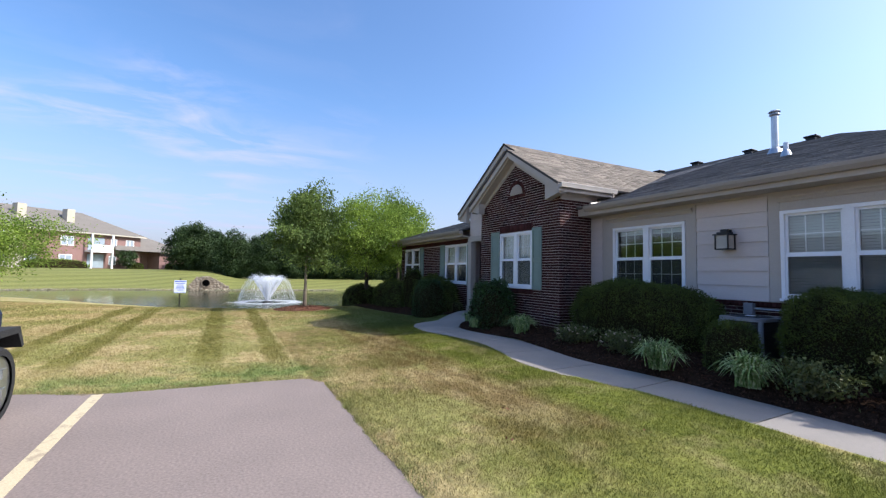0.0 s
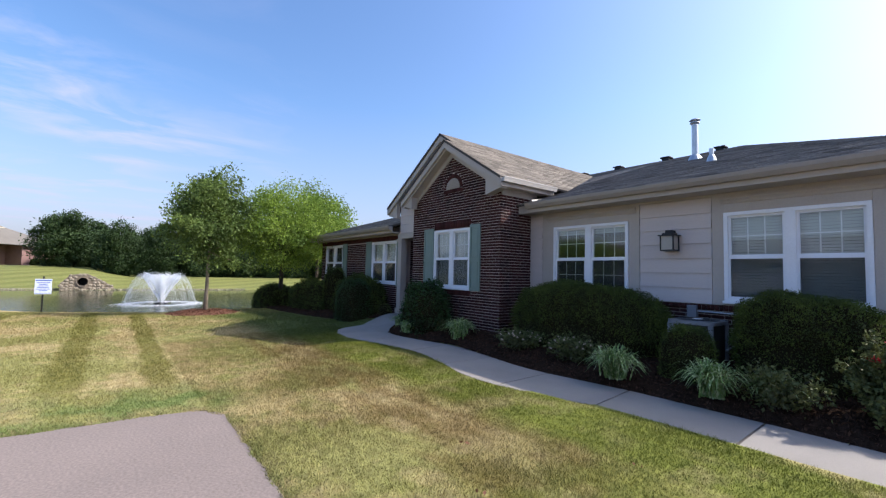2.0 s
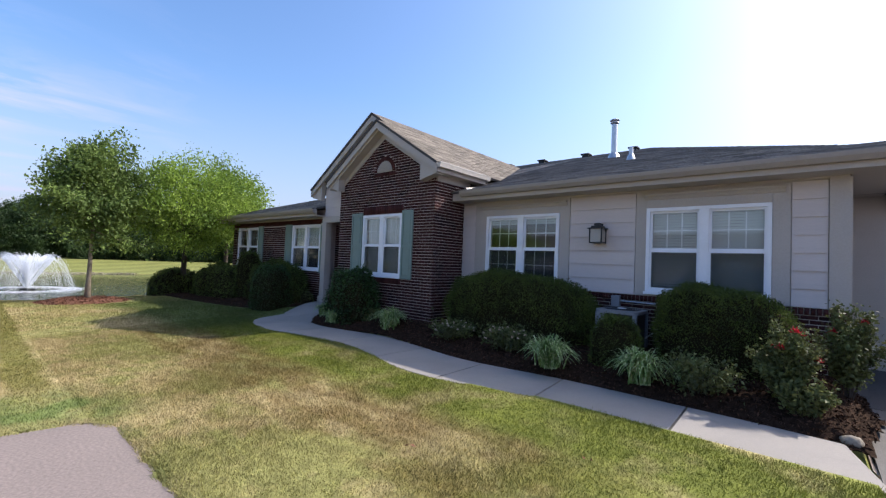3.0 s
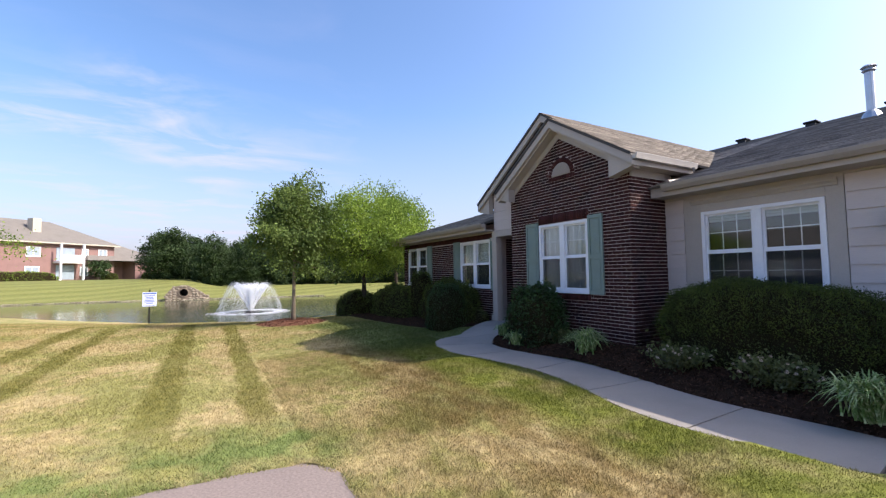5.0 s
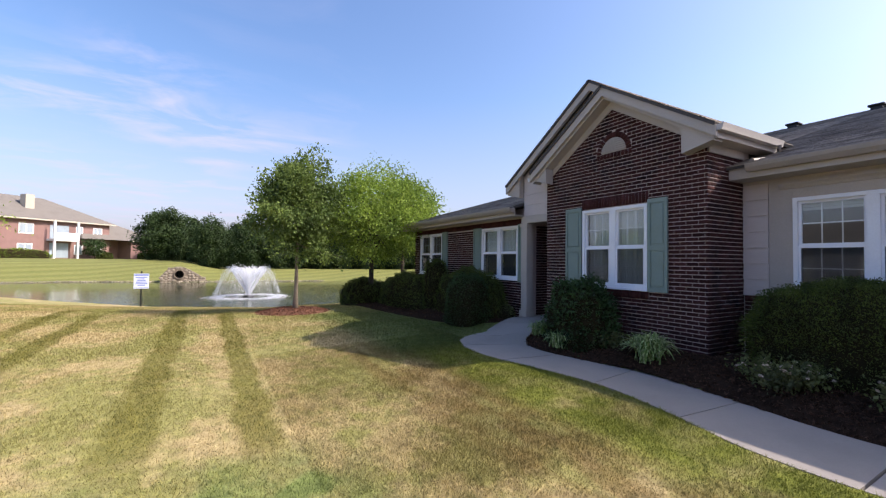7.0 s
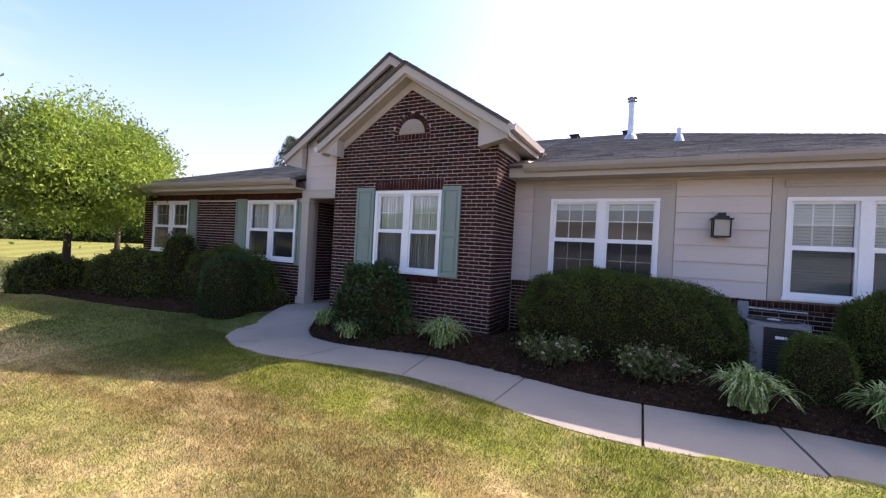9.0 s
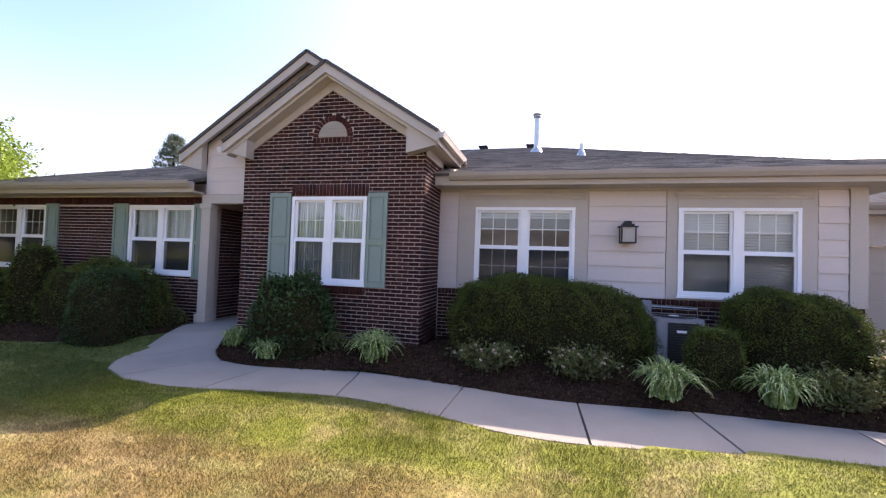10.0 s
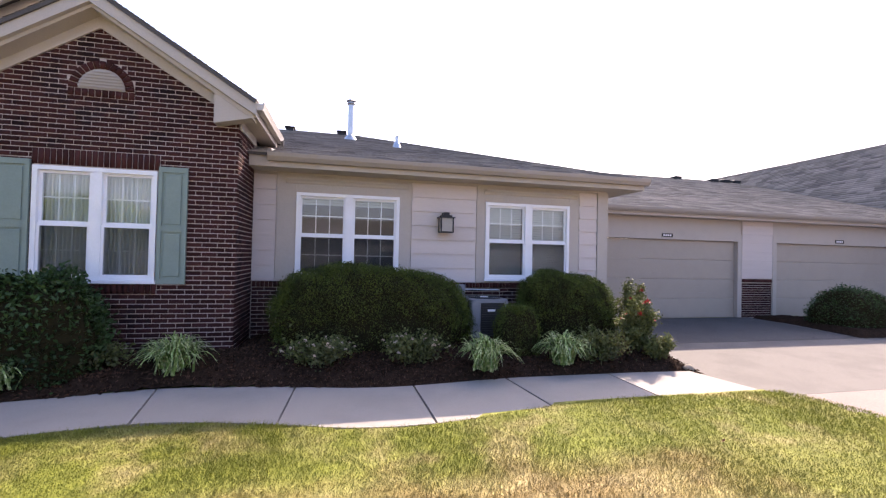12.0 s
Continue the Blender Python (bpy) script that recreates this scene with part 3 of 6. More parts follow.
def bed_mesh(name, outline, lift, material, seed, label, inset=0.25):
    """Heaped mulch: a fine grid inside an outline, highest away from its edge."""
    xs = np.arange(min(p[0] for p in outline), max(p[0] for p in outline) + 0.06, 0.06)
    ys = np.arange(min(p[1] for p in outline), max(p[1] for p in outline) + 0.06, 0.06)
    X, Y = np.meshgrid(xs, ys)
    best, ins = np.full(X.shape, 9.0), np.zeros(X.shape, bool)
    for (ax, ay), (bx, by) in zip(outline, outline[1:] + outline[:1]):
        dx, dy = bx - ax, by - ay
        t = np.clip(((X - ax) * dx + (Y - ay) * dy) / (dx * dx + dy * dy + 1e-9), 0, 1)
        best = np.minimum(best, np.hypot(X - ax - t * dx, Y - ay - t * dy))
        with np.errstate(divide="ignore", invalid="ignore"):
            ins ^= ((ay > Y) != (by > Y)) & (X < (bx - ax) * (Y - ay) / (by - ay + 1e-12) + ax)
    rs = np.random.RandomState(seed)
    Z = np.maximum(height(X, Y), np.where(X > 3, 0.09, np.where(X > -1.6, 0.10, 0.02))) + lift * sstep(best / inset) + rs.normal(0, 0.009, X.shape) - 0.03
    ids = -np.ones(X.shape, int)
    use = ins | (best < 0.05)
    ids[use] = np.arange(use.sum())
    q = np.stack([ids[:-1, :-1], ids[:-1, 1:], ids[1:, 1:], ids[1:, :-1]], -1).reshape(-1, 4)
    q = q[(q >= 0).all(1)]
    ob = mesh_from(name, np.stack([X[use], Y[use], Z[use]], 1), q, material, smooth=True)
    return tagged(ob, label, "mulch bed", kind="structure"), (X[ins], Y[ins], Z[ins])


bed_main, bed_pts = bed_mesh("planting_bed", BED, 0.09, M["mulch"], 3, "dark bark mulch bed between walk and house")
bed_left, bed_left_pts = bed_mesh("planting_bed", BED_L, 0.09, M["mulch"], 5, "dark bark mulch bed under the clipped shrubs")
BED_G = [(4.97, 7.3), (6.9, 7.2), (6.2, 9.95), (4.8, 9.95), (4.97, 9.0)]
bed_drive, bed_drive_pts = bed_mesh("planting_bed", BED_G, 0.16, M["mulch"], 6, "dark mulch bed between the two drives")
RING = [(-18.4 + 1.25 * math.cos(a * 0.35), 2.7 + 1.25 * math.sin(a * 0.35)) for a in range(18)]
ring, ring_pts = bed_mesh("mulch_ring", RING, 0.12, M["mulch_red"], 7, "reddish bark mulch ring round a young tree", 0.7)

# ---- house shell ----
GL, GR, GY0 = -11.05, -7.64, 6.67          # brick gable front: left, right, face
WY, WL = 7.0, -18.4                        # left wing's face and end
BY, BR = 7.70, -1.15                       # beige wing's face and end
FY = 10.0                                  # garage face
W1 = (-10.03, -8.62, 1.26, 2.735)
W0 = (-14.02, -12.42, 1.26, 2.63)
WF = (-17.95, -16.32, 1.26, 2.63)
W2 = (-6.96, -5.24, 1.28, 2.70)
W3 = (-3.65, -1.96, 1.28, 2.70)
SLOPE, FX, FZ, BX, BZ = 0.66, -9.34, 4.98, -9.87, 5.33   # gable pitch; front and back apex


def wall_with_windows(x0, x1, y0, y1, z0, z1, wins):
    bm = bmesh.new()
    x = x0
    for a, b, c, d in sorted(wins):
        box(bm, x, a, y0, y1, z0, z1)
        box(bm, a, b, y0, y1, z0, c)
        box(bm, a, b, y0, y1, d, z1)
        x = b
    box(bm, x, x1, y0, y1, z0, z1)
    return bm


bm = wall_with_windows(GL, GR, GY0, GY0 + 0.2, -0.2, 3.42, [W1])
prism(bm, [(GL, 3.42), (GR, 3.42), (GR, 3.75), (FX, 4.86), (GL, 3.73)], "y", GY0, GY0 + 0.2)
wall_gable = setting("wall_gable", bm, M["mortar"], "dark red brick gable front with pale mortar", "brick wall")
bm = boxes((GR - 0.2, GR, GY0 + 0.2, BY + 0.2, -0.2, 3.6))
wall_return = setting("wall_return", bm, M["mortar"], "dark red brick side of the gable bay", "brick wall")
bm = wall_with_windows(WL, -12.0, WY, WY + 0.2, -0.2, 3.05, [W0, WF])
box(bm, WL, WL + 0.2, WY + 0.2, 15, -0.2, 3.05)
wall_wing = setting("wall_wing", bm, M["mortar"], "dark red brick wall of the low wing", "brick wall")
bm = boxes((GL, GL + 0.2, GY0 + 0.2, 8.6, -0.2, 3.4), (-12.2, -12.0, WY + 0.2, 8.6, -0.2, 3.4))
box(bm, -12.0, GL, 8.4, 8.6, -0.2, 3.4)
wall_porch = setting("wall_porch", bm, M["mortar"], "shaded brick walls of the recessed porch", "brick wall")
bm = wall_with_windows(GR, BR, BY, BY + 0.2, -0.2, 3.2, [W2, W3])
box(bm, BR - 0.2, BR, BY + 0.2, FY + 0.2, -0.2, 3.2)
wall_main = setting("wall_main", bm, M["trim"], "beige clapboard wall above a brick skirt", "wall")
bm = bmesh.new()
box(bm, WL, BR, 20.0, 20.2, -0.2, 3.2)
box(bm, WL, WL + 0.2, 15, 20.2, -0.2, 3.2)
box(bm, WL + 0.2, BR - 0.2, 9.8, 9.9, -0.2, 3.2)
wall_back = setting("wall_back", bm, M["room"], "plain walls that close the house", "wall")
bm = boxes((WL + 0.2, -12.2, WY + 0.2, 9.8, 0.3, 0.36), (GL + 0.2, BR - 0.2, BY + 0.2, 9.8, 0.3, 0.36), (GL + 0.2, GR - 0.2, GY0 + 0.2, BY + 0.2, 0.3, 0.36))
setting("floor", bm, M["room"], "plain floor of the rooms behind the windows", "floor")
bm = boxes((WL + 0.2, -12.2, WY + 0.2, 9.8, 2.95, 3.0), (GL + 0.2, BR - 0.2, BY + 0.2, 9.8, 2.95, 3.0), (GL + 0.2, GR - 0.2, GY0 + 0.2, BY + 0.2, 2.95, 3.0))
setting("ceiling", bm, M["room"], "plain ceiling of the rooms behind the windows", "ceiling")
bm = bmesh.new()
prism(bm, [(-12.0, 6.75), (GL, 6.75), (GL, 8.4), (-12.0, 8.4)], "z", 0.1, 0.405)
setting("porch_floor", bm, M["concrete"], "concrete floor of the recessed porch", "porch floor")


# roofs: each slope is a stack of overlapping shingle courses
def shingle_courses(quad, course, cuts, jitter):
    """Overlapping courses up a slope, each cut into tabs; quad: eave left, eave right, ridge right, ridge left. Also gives the slope's normal."""
    el, er, rr, rl = [Vector(p) for p in quad]
    n_ = (er - el).cross(rl - el if (rl - el).length > 0.01 else rr - el).normalized()
    if n_.z < 0:
        n_ = -n_
    up = max((rl - el).length, (rr - er).length)
    k = max(2, int(up / course))
    rs = np.random.RandomState(jitter)
    vs, fs = [], []
    for i in range(k):
        t0, t1 = i / k, min(1.0, (i + 1.25) / k)
        a0, b0, a1, b1 = el.lerp(rl, t0), er.lerp(rr, t0), el.lerp(rl, t1), er.lerp(rr, t1)
        width = (b0 - a0).length
        m_ = max(1, int(width / (0.32 * cuts)))
        edges = [0.0] + [min(0.999, max(0.001, (j + rs.uniform(-0.25, 0.25)) / m_)) for j in range(1, m_)] + [1.0]
        for u0, u1 in zip(edges, edges[1:]):
            h0 = 0.012 + 0.006 * rs.rand()
            q = [a0.lerp(b0, u0) + n_ * h0, a0.lerp(b0, u1) + n_ * h0, a1.lerp(b1, u1) + n_ * 0.004, a1.lerp(b1, u0) + n_ * 0.004, a0.lerp(b0, u0), a0.lerp(b0, u1)]
            s = len(vs)
            vs += q
            fs += [(s, s + 1, s + 2, s + 3), (s + 4, s + 5, s + 1, s)]
    return vs, fs, n_


def slope_roof(name, quad, label, course=0.145, thick=0.045, cuts=1.0, jitter=5):
    """One slope of a roof: a deck with its shingle courses."""
    el, er, rr, rl = [Vector(p) for p in quad]
    vs, fs, n_ = shingle_courses(quad, course, cuts, jitter)
    root = empty(name, label, "roof", kind="structure")
    bm = bmesh.new()
    top = [bm.verts.new(p) for p in (el, er, rr, rl)] if (rl - rr).length > 0.01 else [bm.verts.new(p) for p in (el, er, rr)]
    low = [bm.verts.new(v.co - n_ * thick) for v in top]
    bm.faces.new(top)
    bm.faces.new(low[::-1])
    for i in range(len(top)):
        j = (i + 1) % len(top)
        bm.faces.new((top[i], low[i], low[j], top[j]))
    part("deck", bm, M["roof_edge"], root, "dark roof edge")
    st = mesh_from("shingles", vs, fs, M["shingle"], root)
    st["kind"] = "stuff"
    return root


EZ, EYY, RZ, RY, HX = 3.22, 7.18, 6.12, 16.36, -5.93
slope_roof("roof_main", ((-8.0, EYY, EZ), (-0.62, EYY, EZ), (HX, RY, RZ), (-8.0, RY, RZ)), "low grey-brown shingle roof over the beige wing")
slope_roof("roof_main_valley", ((-9.85, 12.2, EZ + (RZ - EZ) * 5.02 / 9.18), (-8.0, 9.7, EZ + (RZ - EZ) * 2.52 / 9.18), (-8.0, RY, RZ), (-8.02, RY, RZ)), "shingle slope behind the gable valley")
slope_roof("roof_main_end", ((-0.62, EYY, EZ), (-0.62, 20.5, EZ), (HX, RY + 0.01, RZ), (HX, RY, RZ)), "hipped end of the grey-brown shingle roof", cuts=3)
slope_roof("roof_back", ((-0.62, 20.6, 4.8), (-19, 20.6, 4.8), (-14, RY, RZ), (HX, RY, RZ)), "rear slope of the shingle roof", 0.5, cuts=6)
slope_roof("roof_wing", ((-19.0, 6.5, 3.02), (-12.2, 6.5, 3.02), (-8.0, RY, RZ), (-13.0, RY, RZ)), "low shingle roof over the brick wing", 0.16)
slope_roof("roof_wing_end", ((-19.0, 20.6, 3.02), (-19.0, 6.5, 3.02), (-13.0, RY, RZ), (-13.0, RY + 0.01, RZ)), "hipped far end of the wing's shingle roof", 0.3, cuts=4)
RE = -7.36                                  # gable roof's right eave
RIGHT_SLOPE = 0.632
re_z = FZ - RIGHT_SLOPE * (RE - FX)
ridge_end = 13.9
slope_roof("roof_gable_right", ((RE, 6.345, re_z), (RE, 8.75, re_z), (FX, 12.8, FZ), (FX, 6.345, FZ)), "right slope of the shingled gable roof", jitter=2)
slope_roof("roof_gable_ridge", ((FX, 6.615, FZ), (FX, 12.8, FZ), (BX, ridge_end, BZ), (BX, 6.615, BZ)), "upper right slope of the shingled gable roof", jitter=3)
LE = -12.5
le_z = BZ - SLOPE * (BX - LE)
slope_roof("roof_gable_left", ((LE, 9.0, le_z), (LE, 6.615, le_z), (BX, 6.615, BZ), (BX, ridge_end, BZ)), "left slope of the shingled gable roof", jitter=4)
FL = -11.3
fl_z = FZ - SLOPE * (FX - FL)
slope_roof("roof_gable_front", ((FL, 6.72, fl_z), (FL, 6.345, fl_z), (FX, 6.345, FZ), (FX, 6.72, FZ)), "narrow left slope of the front gable", jitter=6)


def rake(name, apex, ends, y0, y1, deep, label, drop=0.0):
    """Boards along both edges of a gable, on its face from y0 to y1."""
    (ax, az), root = apex, empty(name, label, "trim", kind="structure")
    for ex, ez in ends:
        bm = bmesh.new()
        prism(bm, [(ax, az - drop), (ex, ez - drop), (ex, ez - drop - deep), (ax, az - drop - deep * 1.05)], "y", y0, y1)
        part("board", bm, M["trim"], root)
    return root


rake("rake_front", (FX, FZ - 0.03), [(RE + 0.0, re_z - 0.03), (FL, fl_z - 0.03)], 6.37, 6.43, 0.17, "tan painted barge boards of the front gable")
rake("rake_back", (BX, BZ - 0.03), [(LE, le_z - 0.03), (FX, FZ + 0.0)], 6.64, 6.70, 0.17, "tan painted barge boards of the rear gable")
rake("frieze_front", (FX, FZ - 0.06), [(GR + 0.02, FZ - 0.06 - RIGHT_SLOPE * (GR + 0.02 - FX)), (GL - 0.02, FZ - 0.06 - SLOPE * (FX - GL + 0.02))], GY0 - 0.03, GY0 + 0.0, 0.33, "tan trim board under the gable eaves")
bm = bmesh.new()
prism(bm, [(FX, FZ - 0.2), (RE - 0.05, re_z - 0.2 + 0.03), (RE - 0.05, re_z - 0.24), (FX, FZ - 0.25)], "y", 6.43, GY0 - 0.03)
prism(bm, [(FX, FZ - 0.2), (FX, FZ - 0.25), (FL + 0.05, fl_z - 0.24), (FL + 0.05, fl_z - 0.17)], "y", 6.43, GY0 - 0.03)
setting("soffit_front", bm, M["trim"], "tan soffit under the gable overhang", "soffit")
for nm, x0, x1 in (("eave_return", -7.90, RE - 0.01), ("eave_return", FL + 0.01, GL + 0.2)):
    bm = bmesh.new()
    z = re_z if x0 > -9 else fl_z
    prism(bm, [(x0, 3.40), (x1, 3.52), (x1, z - 0.03), (x0, z + (0.3 if x0 > -9 else -0.03) - 0.03)] if x0 > -9 else [(x0, 3.52), (x1, 3.40), (x1, z + 0.13), (x0, z - 0.05)], "y", 6.44, GY0 - 0.032)
    setting(nm, bm, M["trim"], "tan boxed eave return at the gable's foot", "trim")

bm = bmesh.new()
prism(bm, [(LE + 0.01, le_z - 0.05), (LE + 0.01, le_z - 0.23), (LE + 0.46, le_z - 0.33), (LE + 0.46, le_z + 0.24)], "y", 6.701, 6.83)
setting("eave_return", bm, M["trim"], "tan boxed eave return at the rear gable's foot", "trim")

# porch head: siding panel, beam and post under the rear gable
porch = empty("porch_front", "tan porch post and beam below a clapboard panel", "porch", kind="structure")
bm = bmesh.new()
prism(bm, [(-12.05, 2.78), (GL, 2.78), (GL, 3.4), (FX, FZ - 0.04), (BX, BZ - 0.10), (-12.05, BZ - 0.10 - SLOPE * (BX + 12.05))], "y", 6.86, 6.98)
part("panel", bm, M["siding"], porch, "beige siding panel")
for z in (2.82, 3.07, 3.32, 3.57):
    part("lap_board", boxes((-12.0, GL, 6.835, 6.858, z, min(z + 0.245, 3.70))), M["siding"], porch)
part("beam", boxes((-12.08, GL - 0.0, 6.80, 6.99, 2.64, 2.81), bevel=0.006), M["trim"], porch)
part("post", boxes((-12.07, -11.87, 6.79, 6.99, 0.40, 2.64), bevel=0.008), M["trim"], porch)
part("post_base", boxes((-12.10, -11.84, 6.76, 7.02, 0.40, 0.55), bevel=0.006), M["trim"], porch)
part("post_cap", boxes((-12.10, -11.84, 6.77, 7.0, 2.55, 2.638), bevel=0.006), M["trim"], porch)
bm = bmesh.new()
prism(bm, [(LE + 0.02, le_z - 0.05), (BX, BZ - 0.06), (BX, BZ - 0.10), (LE + 0.02, le_z - 0.09)], "y", 6.701, 9.0)
prism(bm, [(BX, BZ - 0.06), (FX, FZ - 0.02), (FX, FZ - 0.06), (BX, BZ - 0.10)], "y", 6.701, 6.86)
part("soffit", bm, M["soffit_brown"], porch, "dark brown soffit")
bm = boxes((-11.92, -11.10, 8.34, 8.398, 0.41, 2.45))
door = tagged(part("door_1", bm, M["brick_soldier"]), "dark red entrance door deep in the shaded porch", "door", kind="structure")
for z0, z1 in ((0.55, 1.3), (1.42, 2.3)):
    for x0, x1 in ((-11.84, -11.55), (-11.47, -11.18)):
        part("door_panel", boxes((x0, x1, 8.325, 8.339, z0, z1), bevel=0.004), M["brick_soldier"], door)
part("door_handle", boxes((-11.88, -11.85, 8.26, 8.335, 1.30, 1.45), bevel=0.005), M["galv"], door)


def gutter(name, x0, x1, y, z, label="tan metal gutter along the eave"):
    """An eave gutter with a rolled lip, running along x, with its fascia and soffit behind it."""
    bm = bmesh.new()
    prism(bm, [(y + 0.11, z - 0.12), (y + 0.03, z - 0.12), (y - 0.01, z - 0.06), (y - 0.02, z - 0.01), (y - 0.02, z), (y - 0.005, z), (y, z - 0.02), (y + 0.10, z - 0.03), (y + 0.11, z)], "x", x0, x1)
    ob = setting(name, bm, M["gutter"], label, "gutter")
    return ob


gutter("gutter", -7.34, -0.60, EYY - 0.06, EZ + 0.0)
bm = boxes((-7.62, -0.64, EYY + 0.055, EYY + 0.085, EZ - 0.2, EZ - 0.02), (-7.62, -0.64, EYY + 0.087, BY - 0.02, EZ - 0.2, EZ - 0.17), (-0.67, -0.64, EYY + 0.09, 10, EZ - 0.2, EZ - 0.02), (BR + 0.02, -0.675, BY - 0.02, 10.0, EZ - 0.2, EZ - 0.17))
setting("soffit_main", bm, M["trim"], "tan fascia and soffit under the eave", "soffit")
gutter("gutter", -19.0, -12.06, 6.44, 3.02)
bm = boxes((-19, -12.06, 6.555, 6.585, 2.82, 3.0), (-19, -12.09, 6.587, WY - 0.03, 2.82, 2.85), (-19, -12.09, WY - 0.03, WY - 0.008, 2.79, 2.85))
setting("soffit_wing", bm, M["trim"], "tan fascia and frieze under the wing's eave", "soffit")
bm = bmesh.new()
prism(bm, [(RE + 0.075, re_z - 0.115), (RE + 0.0, re_z - 0.12), (RE - 0.01, re_z - 0.06), (RE - 0.01, re_z - 0.03), (RE + 0.07, re_z - 0.035), (RE + 0.085, re_z - 0.01), (RE + 0.10, re_z - 0.02), (RE + 0.085, re_z - 0.07)], "y", 6.39, 8.2)
setting("gutter", bm, M["gutter_pale"], "pale metal gutter along the gable's side eave", "gutter")
bm = boxes((GR + 0.012, RE - 0.02, 6.45, 8.2, re_z - 0.2, re_z - 0.17), (RE - 0.018, RE - 0.012, 6.45, 8.2, re_z - 0.2, re_z - 0.03), (GR + 0.012, GR + 0.035, 6.69, 7.66, 3.40, re_z - 0.2))
setting("soffit_side", bm, M["trim"], "tan soffit and frieze on the gable's side", "soffit")
bm = bmesh.new()
tube(bm, [(-7.25, 8.0, re_z - 0.12), (-7.25, 8.0, re_z - 0.30), (-7.35, 7.60, EZ + 0.12), (-7.35, 7.35, EZ + 0.08)], [0.035] * 4, 8)
setting("downspout", bm, M["gutter"], "short tan downspout emptying onto the lower roof", "downspout")

# ---- windows, shutters ----
screen = bpy.data.materials.new("insect_screen")
screen.use_nodes = True
_n, _l = screen.node_tree.nodes, screen.node_tree.links
_n["Principled BSDF"].inputs["Base Color"].default_value = (0.035, 0.038, 0.04, 1)
_n["Principled BSDF"].inputs["Roughness"].default_value = 0.8
_st = _n.new("ShaderNodeBsdfTransparent")
_sm = _n.new("ShaderNodeMixShader")
_sm.inputs[0].default_value = 0.26
_l.new(_st.outputs[0], _sm.inputs[1])
_l.new(_n["Principled BSDF"].outputs[0], _sm.inputs[2])
_l.new(_sm.outputs[0], _n["Material Output"].inputs["Surface"])
M["screen"] = screen

def window(name, rect, y, label, lower_grid):
    """A white twin single-hung window: frame, mullion, and in each half two sashes with glazing bars and a pane."""
    x0, x1, z0, z1 = rect
    w = empty(name, label, "window", kind="structure")
    f, yo, yi = 0.055, y - 0.03, y + 0.09
    part("window_frame", boxes((x0, x0 + f, yo, yi, z0, z1), (x1 - f, x1, yo, yi, z0, z1), (x0 + f, x1 - f, yo, yi, z1 - f, z1), (x0 + f, x1 - f, yo, yi, z0, z0 + f)), M["white"], w)
    part("window_sill", boxes((x0 - 0.02, x1 + 0.02, yo - 0.03, yo - 0.002, z0 - 0.03, z0 + 0.015), bevel=0.005), M["white"], w)
    c = (x0 + x1) / 2
    part("mullion", boxes((c - 0.065, c + 0.065, yo + 0.003, yi, z0 + f, z1 - f)), M["white"], w)
    zm = (z0 + z1) / 2
    for a, b in ((x0 + f, c - 0.065), (c + 0.065, x1 - f)):
        for up, (s0, s1) in enumerate(((z0 + f, zm), (zm, z1 - f))):
            ys = y + (0.02 if up else -0.005)
            t = 0.035
            sash = part("sash", boxes((a, a + t, ys, ys + 0.035, s0, s1), (b - t, b, ys, ys + 0.035, s0, s1), (a + t, b - t, ys, ys + 0.035, s0, s0 + t), (a + t, b - t, ys, ys + 0.035, s1 - t, s1)), M["white"], w)
            pane = part("pane", boxes((a + t, b - t, ys + 0.014, ys + 0.02, s0 + t, s1 - t)), M["glass"], sash)
            pane.visible_shadow = False
            if not up:
                part("insect_screen", boxes((a + t - 0.004, b - t + 0.004, ys - 0.004, ys - 0.002, s0 + t - 0.004, s1 - t + 0.004)), M["screen"], sash, "fine dark insect screen")
            if up or lower_grid:
                g, yy = 0.008, ys + 0.024
                ww, hh = b - a - 2 * t, s1 - s0 - 2 * t
                rows = [(a + t + ww * k / 3 - g, a + t + ww * k / 3 + g, yy, yy + 0.006, s0 + t, s1 - t) for k in (1, 2)]
                rows += [(a + t, b - t, yy - 0.0005, yy + 0.0065, s0 + t + hh / 2 - g, s0 + t + hh / 2 + g)]
                part("grille", boxes(*rows), M["white"], sash)
    return w


window("window_1", W1, GY0, "white twin window with lace curtains in the brick gable", True)
window("window_2", W2, BY - 0.02, "white twin window with glazing bars in beige siding", True)
window("window_3", W3, BY - 0.02, "white twin window with lowered blinds in beige siding", False)
window("window_4", W0, WY, "white twin window in the brick wing", False)
window("window_5", WF, WY, "white twin window at the far end of the wing", False)


def curtain(rect, y, label, top_only=0.0):
    x0, x1, z0, z1 = rect
    zb = z0 + 0.02 if not top_only else z1 - (z1 - z0) * top_only
    vs, fs = [], []
    n = 90
    for i in range(n + 1):
        x = x0 + (x1 - x0) * i / n
        yy = y + 0.025 * math.sin(i * 0.9) + 0.008 * math.sin(i * 2.3)
        vs += [(x, yy, zb), (x, yy * 1.0, z1)]
    fs = [(2 * i, 2 * i + 2, 2 * i + 3, 2 * i + 1) for i in range(n)]
    return tagged(mesh_from("curtain", vs, fs, M["fabric"], smooth=True), label, "curtain")


curtain((W1[0] + 0.06, -9.36, W1[2], W1[3]), GY0 + 0.13, "sheer white curtain behind the gable window")
curtain((-9.30, W1[1] - 0.06, W1[2], W1[3]), GY0 + 0.13, "sheer white curtain behind the gable window")
